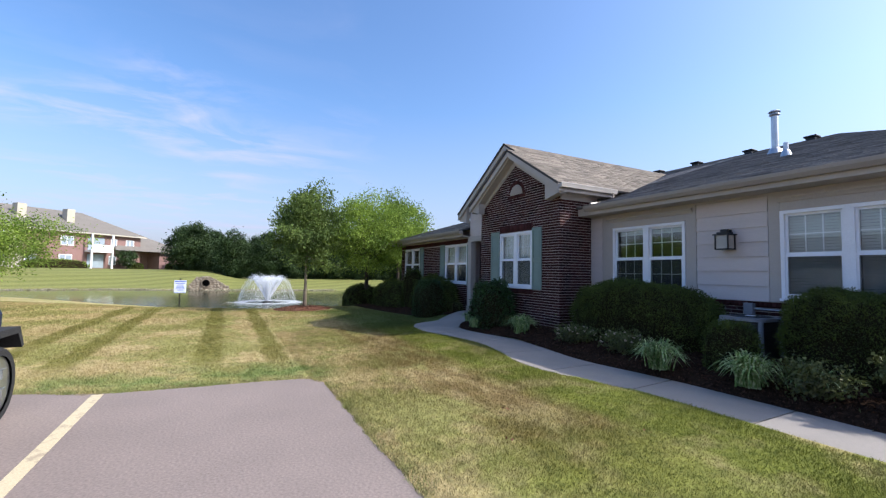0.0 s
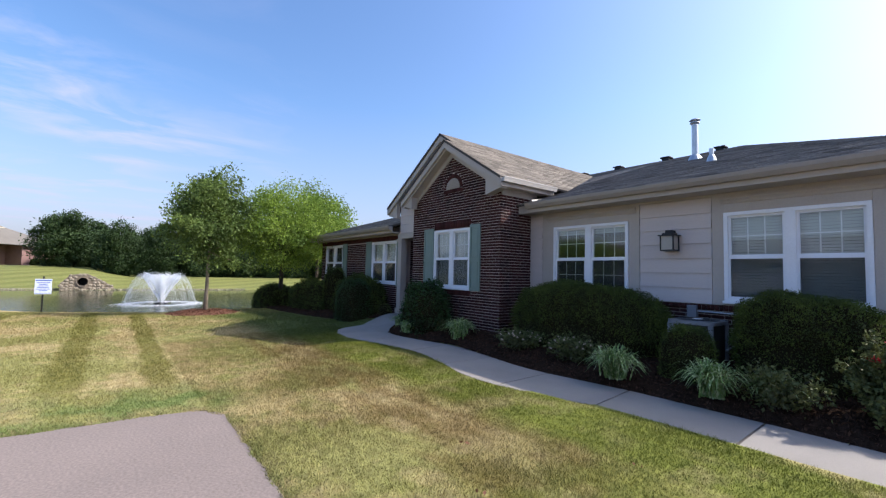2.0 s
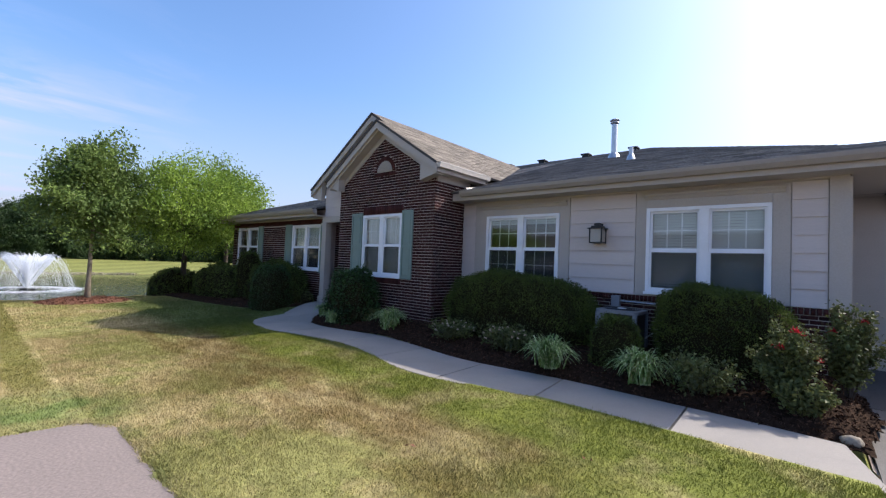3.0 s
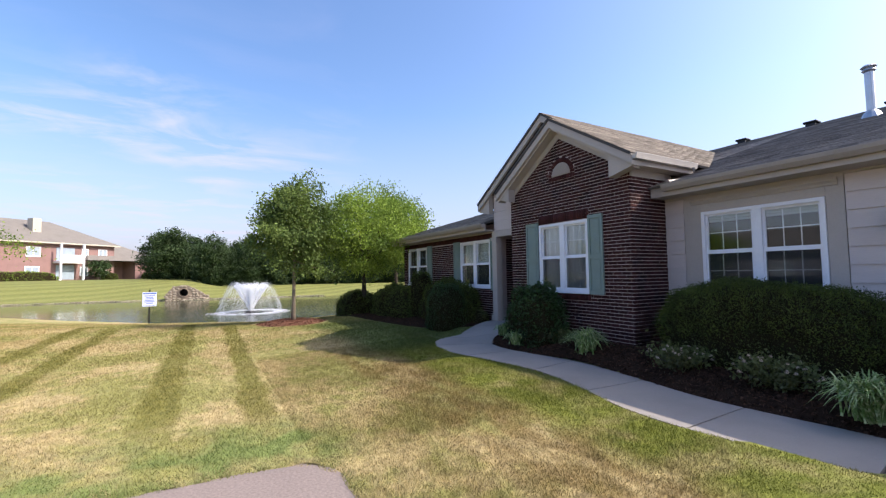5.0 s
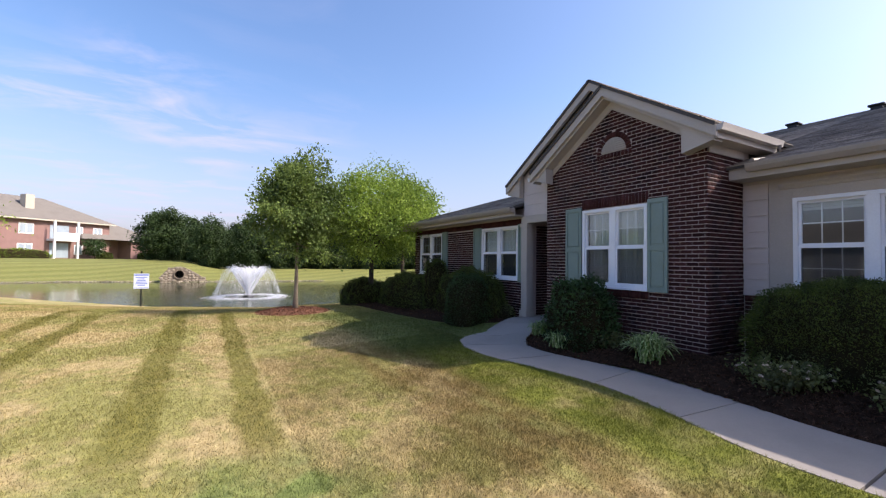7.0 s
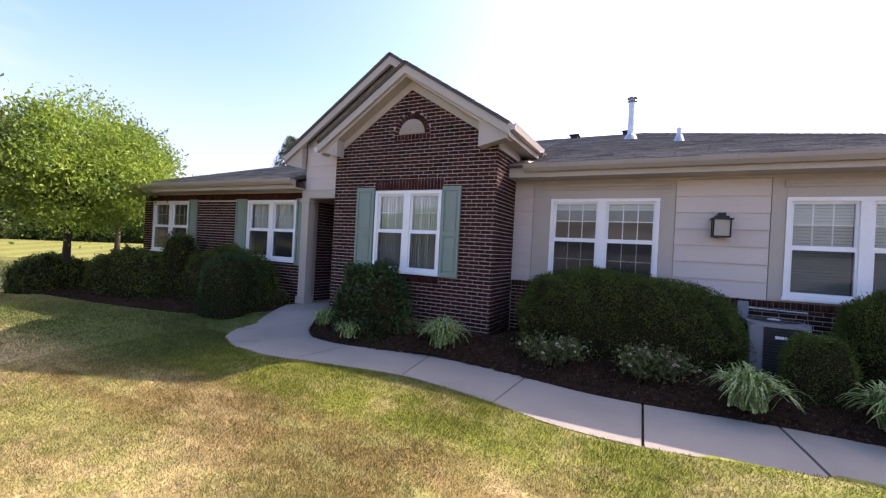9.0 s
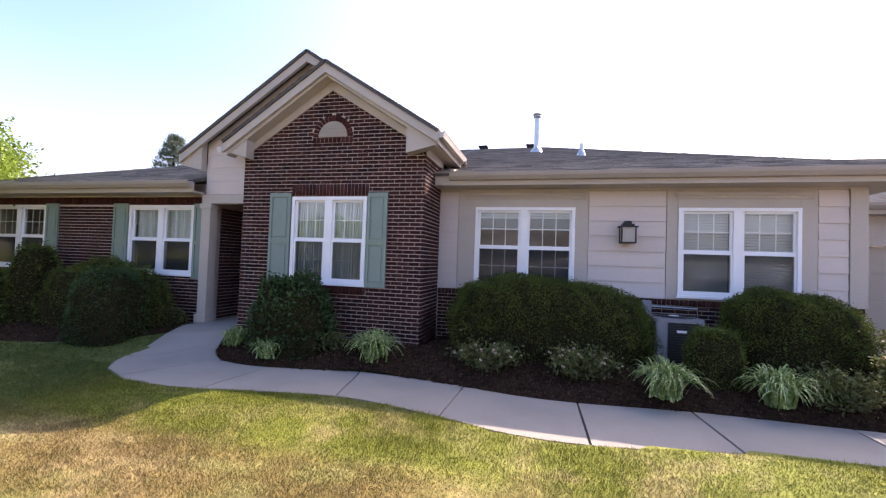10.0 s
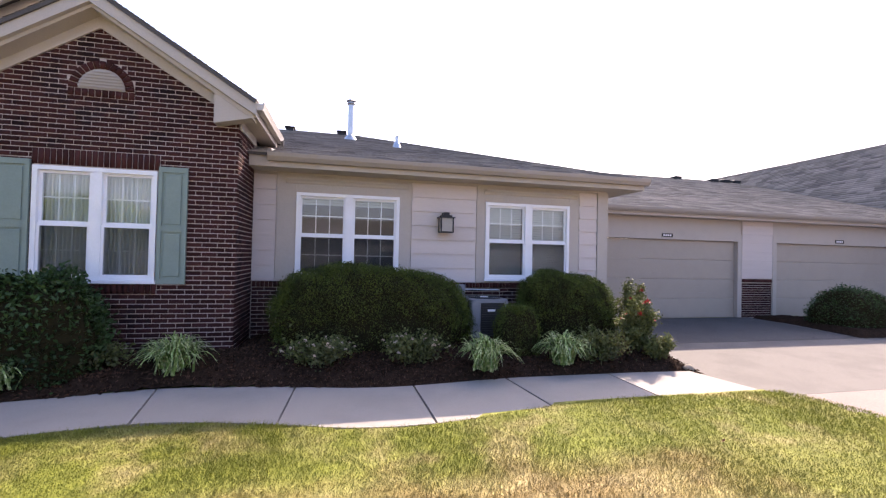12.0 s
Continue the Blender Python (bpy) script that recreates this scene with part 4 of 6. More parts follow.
# added upper-half cloth imitates the sky reflected in the wing's upper panes
curtain((W0[0] + 0.06, W0[1] - 0.06, W0[2], W0[3]), WY + 0.13, "white half curtain standing in for the upper panes' reflection", 0.5)


def blind(rect, y, drop, label):
    x0, x1, z0, z1 = rect
    b = empty("window_blind", label, "blind")
    part("head_rail", boxes((x0 + 0.03, x1 - 0.03, y - 0.02, y + 0.03, z1 - 0.05, z1)), M["white"], b)
    n = int((z1 - z0) * drop / 0.045)
    rows = [(x0 + 0.03, x1 - 0.03, y - 0.004, y + 0.006, z1 - 0.05 - 0.045 * (k + 1), z1 - 0.05 - 0.045 * k - 0.005) for k in range(n)]
    part("slats", boxes(*rows), M["blind"], b)


blind((W3[0], -2.86, W3[2], W3[3]), BY + 0.12, 0.93, "lowered white slatted blind behind the glass")
blind((-2.75, W3[1], W3[2], W3[3]), BY + 0.12, 0.93, "lowered white slatted blind behind the glass")
blind((W2[0], W2[1], W2[2], W2[3]), BY + 0.12, 0.1, "white blind drawn up behind the glass")


def shutter(x0, x1, y, z0, z1, label):
    s = empty("shutter", label, "shutter", "shutters beside the windows")
    st = 0.045
    zm = z0 + (z1 - z0) * 0.47
    part("shutter_frame", boxes((x0, x0 + st, y - 0.035, y, z0, z1), (x1 - st, x1, y - 0.035, y, z0, z1), (x0 + st, x1 - st, y - 0.035, y, z0, z0 + 0.07), (x0 + st, x1 - st, y - 0.035, y, z1 - 0.07, z1), (x0 + st, x1 - st, y - 0.035, y, zm - 0.035, zm + 0.035)), M["shutter"], s)
    for a, b in ((z0 + 0.07, zm - 0.035), (zm + 0.035, z1 - 0.07)):
        bm = boxes((x0 + st, x1 - st, y - 0.016, y - 0.001, a, b))
        box(bm, x0 + st + 0.03, x1 - st - 0.03, y - 0.028, y - 0.014, a + 0.03, b - 0.03, bevel=0.007)
        part("panel", bm, M["shutter"], s)


for x0, x1, y, z0, z1, where in ((-10.46, -10.05, GY0 - 0.012, 1.23, 2.80, "gable window"), (-8.60, -8.25, GY0 - 0.012, 1.23, 2.80, "gable window"),
                                 (-14.42, -14.04, WY - 0.012, 1.20, 2.66, "wing's window"), (-12.40, -12.10, WY - 0.012, 1.20, 2.66, "wing's window"), (-16.30, -15.95, WY - 0.012, 1.20, 2.66, "far window")):
    shutter(x0, x1, y, z0, z1, "grey-green panelled shutter beside the " + where)

# louvre in the gable
LC = (-9.31, 3.77, 0.27)
lou = empty("gable_vent", "half-round cream louvred vent in the brick gable", "vent", kind="structure")
bm = bmesh.new()
arc = [(LC[0] + LC[2] * math.cos(a * math.pi / 16), LC[1] + LC[2] * math.sin(a * math.pi / 16)) for a in range(17)]
prism(bm, arc, "y", GY0 - 0.012, GY0 - 0.002)
part("backing", bm, M["trim"], lou)
for k in range(6):
    z = LC[1] + 0.02 + k * 0.04
    hw = math.sqrt(max(0.0, LC[2] ** 2 - (z + 0.03 - LC[1]) ** 2))
    if hw > 0.05:
        bm = bmesh.new()
        prism(bm, [(GY0 - 0.034, z), (GY0 - 0.012, z + 0.03), (GY0 - 0.012, z + 0.035), (GY0 - 0.034, z + 0.006)], "x", LC[0] - hw, LC[0] + hw)
        part("slat", bm, M["trim"], lou)

# ---- beige wing: boards, trim and crowns ----
for x0, x1 in ((GR + 0.01, -7.28), (-5.02, -3.83), (-1.74, -1.36)):
    z = 1.225
    while z < 2.9:
        bm = bmesh.new()
        top = min(z + 0.25, 2.985)
        prism(bm, [(BY - 0.038, z), (BY - 0.001, z), (BY - 0.001, top), (BY - 0.016, top), (BY - 0.036, z + 0.004)], "x", x0, x1)
        part("lap_board", bm, M["siding"], wall_main)
        z += 0.25
frieze = empty("window_trim", "flat tan trim boards and crown mouldings round the windows", "trim", kind="structure")
part("frieze_board", boxes((GR + 0.01, BR, BY - 0.03, BY - 0.002, 2.99, 3.05)), M["trim"], frieze)
part("corner_board", boxes((-1.35, BR + 0.02, BY - 0.045, BY - 0.002, 1.225, 2.988)), M["trim"], frieze)
part("corner_board", boxes((BR + 0.002, BR + 0.03, BY - 0.001, BY + 0.2, 1.225, 3.0)), M["trim"], frieze)
for x0, x1, wn_ in ((-7.27, -5.03, W2), (-3.82, -1.75, W3)):
    for a, b in ((x0, wn_[0] - 0.004), (wn_[1] + 0.004, x1)):
        part("jamb_board", boxes((a, b, BY - 0.03, BY - 0.002, 1.225, 2.988)), M["trim"], frieze)
    part("head_board", boxes((wn_[0] - 0.002, wn_[1] + 0.002, BY - 0.03, BY - 0.002, 2.705, 2.988)), M["trim"], frieze)
    bm = bmesh.new()
    prism(bm, [(BY - 0.031, 2.84), (BY - 0.045, 2.85), (BY - 0.055, 2.88), (BY - 0.09, 2.915), (BY - 0.09, 2.94), (BY - 0.031, 2.945)], "x", x0 + 0.14, x1 - 0.06)
    part("crown", bm, M["trim"], frieze)

# wall lantern
lan = empty("wall_lantern", "black square wall lantern with frosted panes on siding", "lamp")
LX0, LY0, LZ0 = -4.43, BY - 0.04, 2.10
part("back_plate", boxes((LX0 - 0.05, LX0 + 0.05, LY0 - 0.02, LY0, LZ0 + 0.12, LZ0 + 0.36), bevel=0.005), M["black_metal"], lan)
part("arm", boxes((LX0 - 0.012, LX0 + 0.012, LY0 - 0.15, LY0 - 0.018, LZ0 + 0.32, LZ0 + 0.345)), M["black_metal"], lan)
bm = bmesh.new()
cx, cy = LX0, LY0 - 0.13
box(bm, cx - 0.14, cx + 0.14, cy - 0.13, cy + 0.12, LZ0 + 0.255, LZ0 + 0.275)
box(bm, cx - 0.09, cx + 0.09, cy - 0.09, cy + 0.09, LZ0 + 0.275, LZ0 + 0.31)
box(bm, cx - 0.05, cx + 0.05, cy - 0.05, cy + 0.05, LZ0 + 0.31, LZ0 + 0.36)
part("cap", bm, M["black_metal"], lan)
part("cage", boxes(*[(cx + sx * 0.105 - 0.01, cx + sx * 0.105 + 0.01, cy + sy * 0.105 - 0.01, cy + sy * 0.105 + 0.01, LZ0 + 0.02, LZ0 + 0.255) for sx in (-1, 1) for sy in (-1, 1)], (cx - 0.115, cx + 0.115, cy - 0.115, cy + 0.115, LZ0, LZ0 + 0.02)), M["black_metal"], lan)
M["frost"] = mat("frosted_glass", (0.50, 0.47, 0.42), 0.3, 0.05, 5, 40, 0.02, thin=0.3)
part("pane", boxes((cx - 0.095, cx + 0.095, cy - 0.102, cy - 0.096, LZ0 + 0.02, LZ0 + 0.254), (cx - 0.102, cx - 0.096, cy - 0.09, cy + 0.09, LZ0 + 0.02, LZ0 + 0.254), (cx + 0.096, cx + 0.102, cy - 0.09, cy + 0.09, LZ0 + 0.02, LZ0 + 0.254)), M["frost"], lan)

# ---- garage ----
GD1, GD2 = (-0.28, 4.58), (5.95, 10.8)
bm = bmesh.new()
x = BR
for a, b in (GD1, GD2):
    box(bm, x, a, FY, FY + 0.2, -0.2, 3.05)
    box(bm, a, b, FY, FY + 0.2, 2.28, 3.05)
    x = b
box(bm, x, 12.6, FY, FY + 0.2, -0.2, 3.05)
box(bm, 12.4, 12.6, FY + 0.2, 24, -0.2, 3.05)
box(bm, BR, 12.6, 24, 24.2, -0.2, 3.05)
wall_garage = setting("wall_garage", bm, M["trim"], "tan garage front between two wide doors", "wall")
for k, (a, b) in enumerate((GD1, GD2)):
    d = empty("garage_door", "closed tan sectional garage door with ribbed panels", "garage door", "garage doors")
    for i in range(4):
        z = 0.15 + i * 0.532
        bm = boxes((a, b, FY + 0.09, FY + 0.13, z, z + 0.526))
        for j in range(3):
            box(bm, a + 0.02, b - 0.02, FY + 0.082, FY + 0.0905, z + 0.03 + j * 0.165, z + 0.03 + j * 0.165 + 0.13)
        part("panel", bm, M["garage_door"], d)
    part("frame", boxes((a - 0.14, a, FY - 0.03, FY - 0.002, 0.14, 2.28), (b, b + 0.14, FY - 0.03, FY - 0.002, 0.14, 2.28), (a - 0.14, b + 0.14, FY - 0.03, FY - 0.002, 2.281, 2.48)), M["trim"], d)
for x0, x1 in ((4.73, 5.80), (10.95, 12.55)):
    z = 1.25
    while z < 2.9:
        part("lap_board", boxes((x0, x1, FY - 0.028, FY - 0.002, z, min(z + 0.245, 2.95))), M["siding"], wall_garage)
        z += 0.25
slope_roof("roof_garage", ((-1.1, 9.58, 3.06), (13.1, 9.58, 3.06), (13.1, 18.2, 5.85), (-4.0, 18.2, 5.85)), "low brown shingle roof over the garages", 0.17, cuts=1.6)
slope_roof("roof_garage_back", ((13.1, 26, 3.3), (-1.1, 26, 3.3), (-4.0, 18.2, 5.85), (13.1, 18.2, 5.85)), "rear slope of the garage roof", 0.6, cuts=6)
gutter("gutter", -0.6, 13.1, 9.52, 3.06)
bm = boxes((-0.6, 13.1, 9.635, 9.665, 2.86, 3.04), (-0.6, 13.1, 9.667, FY, 2.86, 2.89))
setting("soffit_garage", bm, M["trim"], "tan fascia under the garage eave", "soffit")
for cx_ in (2.25, 8.3):
    pl = empty("house_number_plate", "small dark number plate above a garage door", "number plate")
    part("plate", boxes((cx_ - 0.17, cx_ + 0.17, FY - 0.045, FY - 0.031, 2.335, 2.435), bevel=0.004), M["black_metal"], pl)
    part("numerals", boxes(*[(cx_ - 0.13 + k * 0.068, cx_ - 0.085 + k * 0.068, FY - 0.0475, FY - 0.0445, 2.36, 2.41) for k in range(4)]), M["white"], pl)
# next unit beyond the garages
nb = empty("neighbour_house", "adjoining tan house with a high brown shingle roof", "house")
part("wall", boxes((12.7, 24, 7.0, 24, -0.2, 3.05)), M["trim"], nb, "tan painted wall")
bm = bmesh.new()
prism(bm, [(12.2, 3.05), (24.5, 3.05), (19.0, 7.2), (17.5, 7.2)], "y", 6.5, 24.6)
nb_roof = part("roof", bm, M["shingle"], nb, "hipped brown shingle roof")
vs, fs, _ = shingle_courses(((12.2, 24.6, 3.06), (12.2, 6.5, 3.06), (17.5, 6.5, 7.21), (17.5, 24.6, 7.21)), 0.16, 1.5, 8)
mesh_from("shingles", vs, fs, M["shingle"], nb_roof)["kind"] = "stuff"

# roof fittings
def vent_pipe(at, h, r, label):
    v = empty("vent_pipe", label, "vent pipe")
    x, y, z = at
    bm = bmesh.new()
    tube(bm, [(x, y, z - 0.1), (x, y, z + h)], [r, r], 14)
    part("pipe", bm, M["galv"], v, smooth=False)
    bm = bmesh.new()
    tube(bm, [(x, y, z - 0.08), (x, y, z + 0.08), (x, y, z + 0.14)], [r * 2.6, r * 1.7, r * 1.1], 14)
    part("flashing", bm, M["galv"], v)
    if h > 0.6:
        bm = bmesh.new()
        tube(bm, [(x, y, z + h - 0.10), (x, y, z + h - 0.06), (x, y, z + h - 0.02), (x, y, z + h + 0.02), (x, y, z + h + 0.06)], [r * 1.05, r * 1.5, r * 1.25, r * 1.7, r * 1.2], 14)
        part("cap", bm, M["galv"], v, "ringed metal rain cap")


def roof_z(y):
    return EZ + (RZ - EZ) * (y - EYY) / (RY - EYY)


vent_pipe((-6.1, 13.05, roof_z(13.05)), 1.12, 0.085, "tall galvanised flue with a ringed cap")
vent_pipe((-4.95, 10.95, roof_z(10.95)), 0.30, 0.05, "short pale metal vent pipe on the roof")
for x in (-11.66, -10.05, -8.17, -6.4):
    v = empty("roof_vent", "low dark box vent near the roof ridge", "roof vent", "roof vents")
    y = 15.95
    bm = boxes((x - 0.12, x + 0.12, y - 0.13, y + 0.13, roof_z(y) - 0.05, roof_z(y) + 0.06))
    part("housing", bm, M["black_metal"], v)
    part("hood", boxes((x - 0.17, x + 0.17, y - 0.18, y + 0.16, roof_z(y) + 0.06, roof_z(y) + 0.12), bevel=0.02), M["black_metal"], v)
for x in (9.5, 11.66, 12.35, 13.0):
    v = empty("roof_vent", "low dark box vent near the garage ridge", "roof vent", "roof vents")
    y, z = 17.8, 5.72
    part("housing", boxes((x - 0.17, x + 0.17, y - 0.18, y + 0.18, z - 0.12, z + 0.04)), M["black_metal"], v)
    part("hood", boxes((x - 0.2, x + 0.2, y - 0.2, y + 0.16, z + 0.04, z + 0.11), bevel=0.02), M["black_metal"], v)

# ---- trees and shrubs ----
def leaf_arrays(centers, size, rs, aspect=0.55, out=None, droop=0.0):
    """Small folded leaves, two triangles each, at the given places; out leans them outwards."""
    n = len(centers)
    d = rs.normal(size=(n, 3))
    if out is not None:
        d = d * 0.7 + out * 0.8
    d[:, 2] -= droop
    d /= np.linalg.norm(d, axis=1, keepdims=True) + 1e-9
    s = np.cross(d, rs.normal(size=(n, 3)))
    s /= np.linalg.norm(s, axis=1, keepdims=True) + 1e-9
    up = np.cross(s, d)
    L = size * rs.uniform(0.6, 1.35, (n, 1))
    W = L * aspect
    a = centers - d * L * 0.5
    b = centers + d * L * 0.5
    c1 = centers + s * W * 0.5 + up * W * 0.18
    c2 = centers - s * W * 0.5 + up * W * 0.18
    v = np.stack([a, c1, b, c2], 1).reshape(-1, 3)
    i = np.arange(n)[:, None] * 4
    f = np.concatenate([i + np.array([[0, 1, 2]]), i + np.array([[0, 2, 3]])], 1).reshape(-1, 3)
    return v, f


def tree(name, at, label, h, crown_z, radii, n_cl, per, size, leaf, bark, trunk_r, seed, clump=0.32, lean=(0, 0), fork=0.45, limbs=16, hollow=0.35, droop=0.2, aspect=0.55, shape=1.0):
    """Tapered trunk, limbs that reach the crown, and leaves in uneven clumps with gaps."""
    rs = np.random.RandomState(seed)
    t = empty(name, label, "tree")
    top = h * 0.86
    pts, rad = [], []
    for k in range(7):
        f = k / 6
        pts.append((lean[0] * f + 0.05 * math.sin(seed + 3 * f) * f, lean[1] * f + 0.05 * math.cos(seed + 4 * f) * f, -0.1 + (top + 0.1) * f))
        rad.append(trunk_r * (1.35 if k == 0 else 1 - 0.85 * f))
    bm = bmesh.new()
    tube(bm, pts, rad, 10)
    c = np.array([lean[0] * 0.7, lean[1] * 0.7, crown_z])
    R = np.array(radii)
    u = rs.normal(size=(n_cl, 3))
    u /= np.linalg.norm(u, axis=1, keepdims=True)
    bump = 1 + 0.22 * np.sin(3.1 * u[:, 0] + seed) * np.sin(2.7 * u[:, 1] + 2 * seed) + 0.16 * np.sin(6 * u[:, 2] + 5 * u[:, 0] + seed) + rs.normal(0, 0.07, n_cl)
    rr = (hollow + (1 - hollow) * rs.rand(n_cl) ** 0.5) * bump
    cl = u * rr[:, None]
    if shape != 1.0:
        cl[:, :2] *= (1 - (shape) * np.clip(cl[:, 2:3], -1, 1))
    cl = c + cl * R
    part("trunk", bm, bark, t, smooth=True)
    bm = bmesh.new()
    pick = rs.choice(n_cl, limbs, replace=False)
    for j in pick:
        e = cl[j]
        z0 = crown_z - radii[2] * (0.75 - 0.9 * rs.rand())
        z0 = min(max(z0, h * 0.18), top * 0.9)
        f = (z0 + 0.1) / (top + 0.1)
        s = np.array([lean[0] * f, lean[1] * f, z0])
        m1 = s + (e - s) * 0.4 + np.array([0, 0, -0.04 * h * rs.rand()])
        r0 = trunk_r * (1 - 0.8 * f) * 0.55
        tube(bm, [s, m1, s + (e - s) * 0.75, e], [r0, r0 * 0.7, r0 * 0.4, r0 * 0.12], 6)
    part("limbs", bm, bark, t)
    cen = np.repeat(cl, per, 0) + rs.normal(0, clump, (n_cl * per, 3)) * np.array([1, 1, 0.75])
    out = cen - c
    out /= np.linalg.norm(out, axis=1, keepdims=True) + 1e-9
    v, f = leaf_arrays(cen, size, rs, aspect, out * 0.5, droop)
    mesh_from("crown", v, f, leaf, t)
    t.matrix_basis = pose(*at)
    return t


def superpoint(u, v, p):
    cu, su, cv, sv = np.cos(u), np.sin(u), np.cos(v), np.sin(v)
    q = lambda w, e: np.sign(w) * np.abs(w) ** e
    return np.stack([q(cv, p) * q(cu, p), q(cv, p) * q(su, p), q(sv, p)], -1)


def shrub(name, at, radii, label, leaf, n, size, seed, power=0.6, wobble=0.06, group="", aspect=0.4, fluff=0.05, tilt=0.0, bare=0.0, under=0.35):
    """A clipped shrub: a dark twiggy core, rounded and uneven, covered in small leaves."""
    rs = np.random.RandomState(seed)
    s = empty(name, label, "shrub", group)
    R = np.array(radii)

    def lump(p):
        return 1 + wobble * (np.sin(5 * p[..., 0] + seed) * np.cos(4 * p[..., 1] + 2 * seed) + 0.7 * np.sin(9 * p[..., 2] + 7 * p[..., 0] + seed) + 0.5 * np.sin(17 * p[..., 0] + 13 * p[..., 1]))
    nu, nv = 40, 14
    U, V = np.meshgrid(np.linspace(0, 2 * np.pi, nu, endpoint=False), np.linspace(-under, np.pi / 2 - 0.02, nv))
    P = superpoint(U, V, power)
    C = P * lump(P)[..., None] * R * 0.94
    C[..., 2] += tilt * C[..., 0]
    ids = np.arange(nu * nv).reshape(nv, nu)
    nx_ = np.roll(ids, -1, 1)
    f = np.stack([ids[:-1], nx_[:-1], nx_[1:], ids[1:]], -1).reshape(-1, 4)
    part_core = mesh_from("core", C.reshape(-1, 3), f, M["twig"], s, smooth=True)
    # leaves spread evenly: directions on a sphere, pushed out to the rounded block
    v, u = np.arcsin(rs.uniform(-math.sin(under) * 0.88, 1, n)), rs.uniform(0, 2 * np.pi, n)
    P = np.stack([np.cos(v) * np.cos(u), np.cos(v) * np.sin(u), np.sin(v)], -1)
    P *= (np.abs(P) ** (2 / power)).sum(1, keepdims=True) ** (-power / 2)
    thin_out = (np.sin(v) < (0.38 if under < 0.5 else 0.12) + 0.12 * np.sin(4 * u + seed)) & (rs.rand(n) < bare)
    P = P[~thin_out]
    n = len(P)
    pts = P * lump(P)[:, None] * R * (0.93 + 0.10 * rs.rand(n, 1)) + rs.normal(0, fluff * 0.4, (n, 3))
    pts[:, 2] += tilt * pts[:, 0]
    out = P / (R * R)
    out /= np.linalg.norm(out, axis=1, keepdims=True)
    out[:, 2] += 0.3
    vv, ff = leaf_arrays(pts, size, rs, aspect, out)
    mesh_from("foliage", vv, ff, leaf, s)
    s.matrix_basis = pose(*at)
    return s


def loose_bush(name, at, r, h, label, leaf, n, size, seed, bloom=None, blooms=0, bloom_size=0.03, group=""):
    """An open bush: arching stems with leaves along them and some blooms."""
    rs = np.random.RandomState(seed)
    s = empty(name, label, "bush", group)
    bm = bmesh.new()
    cen, tips = [], []
    stems = 26
    for k in range(stems):
        a, out = rs.uniform(0, 2 * np.pi), r * rs.uniform(0.3, 1.0)
        top = h * (1.05 - 0.45 * (out / r) ** 2) * rs.uniform(0.75, 1.05)
        e = np.array([math.cos(a) * out, math.sin(a) * out * 0.8, top])
        m1 = np.array([e[0] * 0.45, e[1] * 0.45, top * 0.62])
        tube(bm, [(e[0] * 0.08, e[1] * 0.08, -0.05), m1, e], [0.008, 0.006, 0.003], 5)
        tips.append(e)
        for q in range(n // stems):
            t = rs.uniform(0.25, 1.05)
            p = m1 * (2 * t * (1 - t)) + e * t * t
            cen.append(p + rs.normal(0, r * 0.11, 3))
    part("stems", bm, M["bark_dark"], s)
    v, f = leaf_arrays(np.array(cen), size, rs, 0.6)
    v[:, 2] = np.maximum(v[:, 2], -0.02)
    mesh_from("foliage", v, f, leaf, s)
    for k in range(blooms):
        e = tips[k % stems] * rs.uniform(0.92, 1.04)
        bm = bmesh.new()
        for lay, (rr, zz, nn) in enumerate(((1.0, 0.0, 6), (0.7, 0.35, 5), (0.4, 0.6, 4))):
            for i in range(nn):
                a = 2 * math.pi * i / nn + lay * 0.5
                d = Vector((math.cos(a), math.sin(a), 0))
                w = Vector((-math.sin(a), math.cos(a), 0))
                b0 = Vector(e) + Vector((0, 0, zz * bloom_size * 0.5))
                q = [b0, b0 + (d * 0.6 + w * 0.45) * rr * bloom_size, b0 + d * rr * bloom_size + Vector((0, 0, bloom_size * (0.3 + zz))), b0 + (d * 0.6 - w * 0.45) * rr * bloom_size]
                bm.faces.new([bm.verts.new(p) for p in q])
        part("bloom", bm, bloom, s)
    s.matrix_basis = pose(*at)
    return s


def strap_clump(at, r, h, n, seed, label):
    """Long arching strap leaves from one root."""
    rs = np.random.RandomState(seed)
    s = empty("ornamental_grass", label, "ornamental grass", "strap-leaved clumps along the walk")
    vs, fs = [], []
    for k in range(n):
        a, o, t = rs.uniform(0, 2 * np.pi), r * rs.uniform(0.35, 1.1), h * rs.uniform(0.75, 1.15)
        d, w = np.array([math.cos(a), math.sin(a), 0]), np.array([-math.sin(a), math.cos(a), 0])
        b, wd = len(vs), 0.0105 * rs.uniform(0.7, 1.3)
        root = rs.normal(0, 0.06, 3) * np.array([1, 1, 0])
        for i in range(7):
            f = i / 6
            p = root + d * o * f ** 1.08 + np.array([0, 0, t * (1.80 * f - (0.86 + 0.60 * o / r) * f * f)])
            p[2] = max(p[2], 0.01)
            ww = wd * (1 - 0.9 * f ** 3)
            vs += [p - w * ww, p + w * ww]
        fs += [(b + 2 * i, b + 2 * i + 1, b + 2 * i + 3, b + 2 * i + 2) for i in range(6)]
    mesh_from("leaves", vs, fs, M["leaf_liriope"], s)
    s.matrix_basis = pose(*at)
    return s


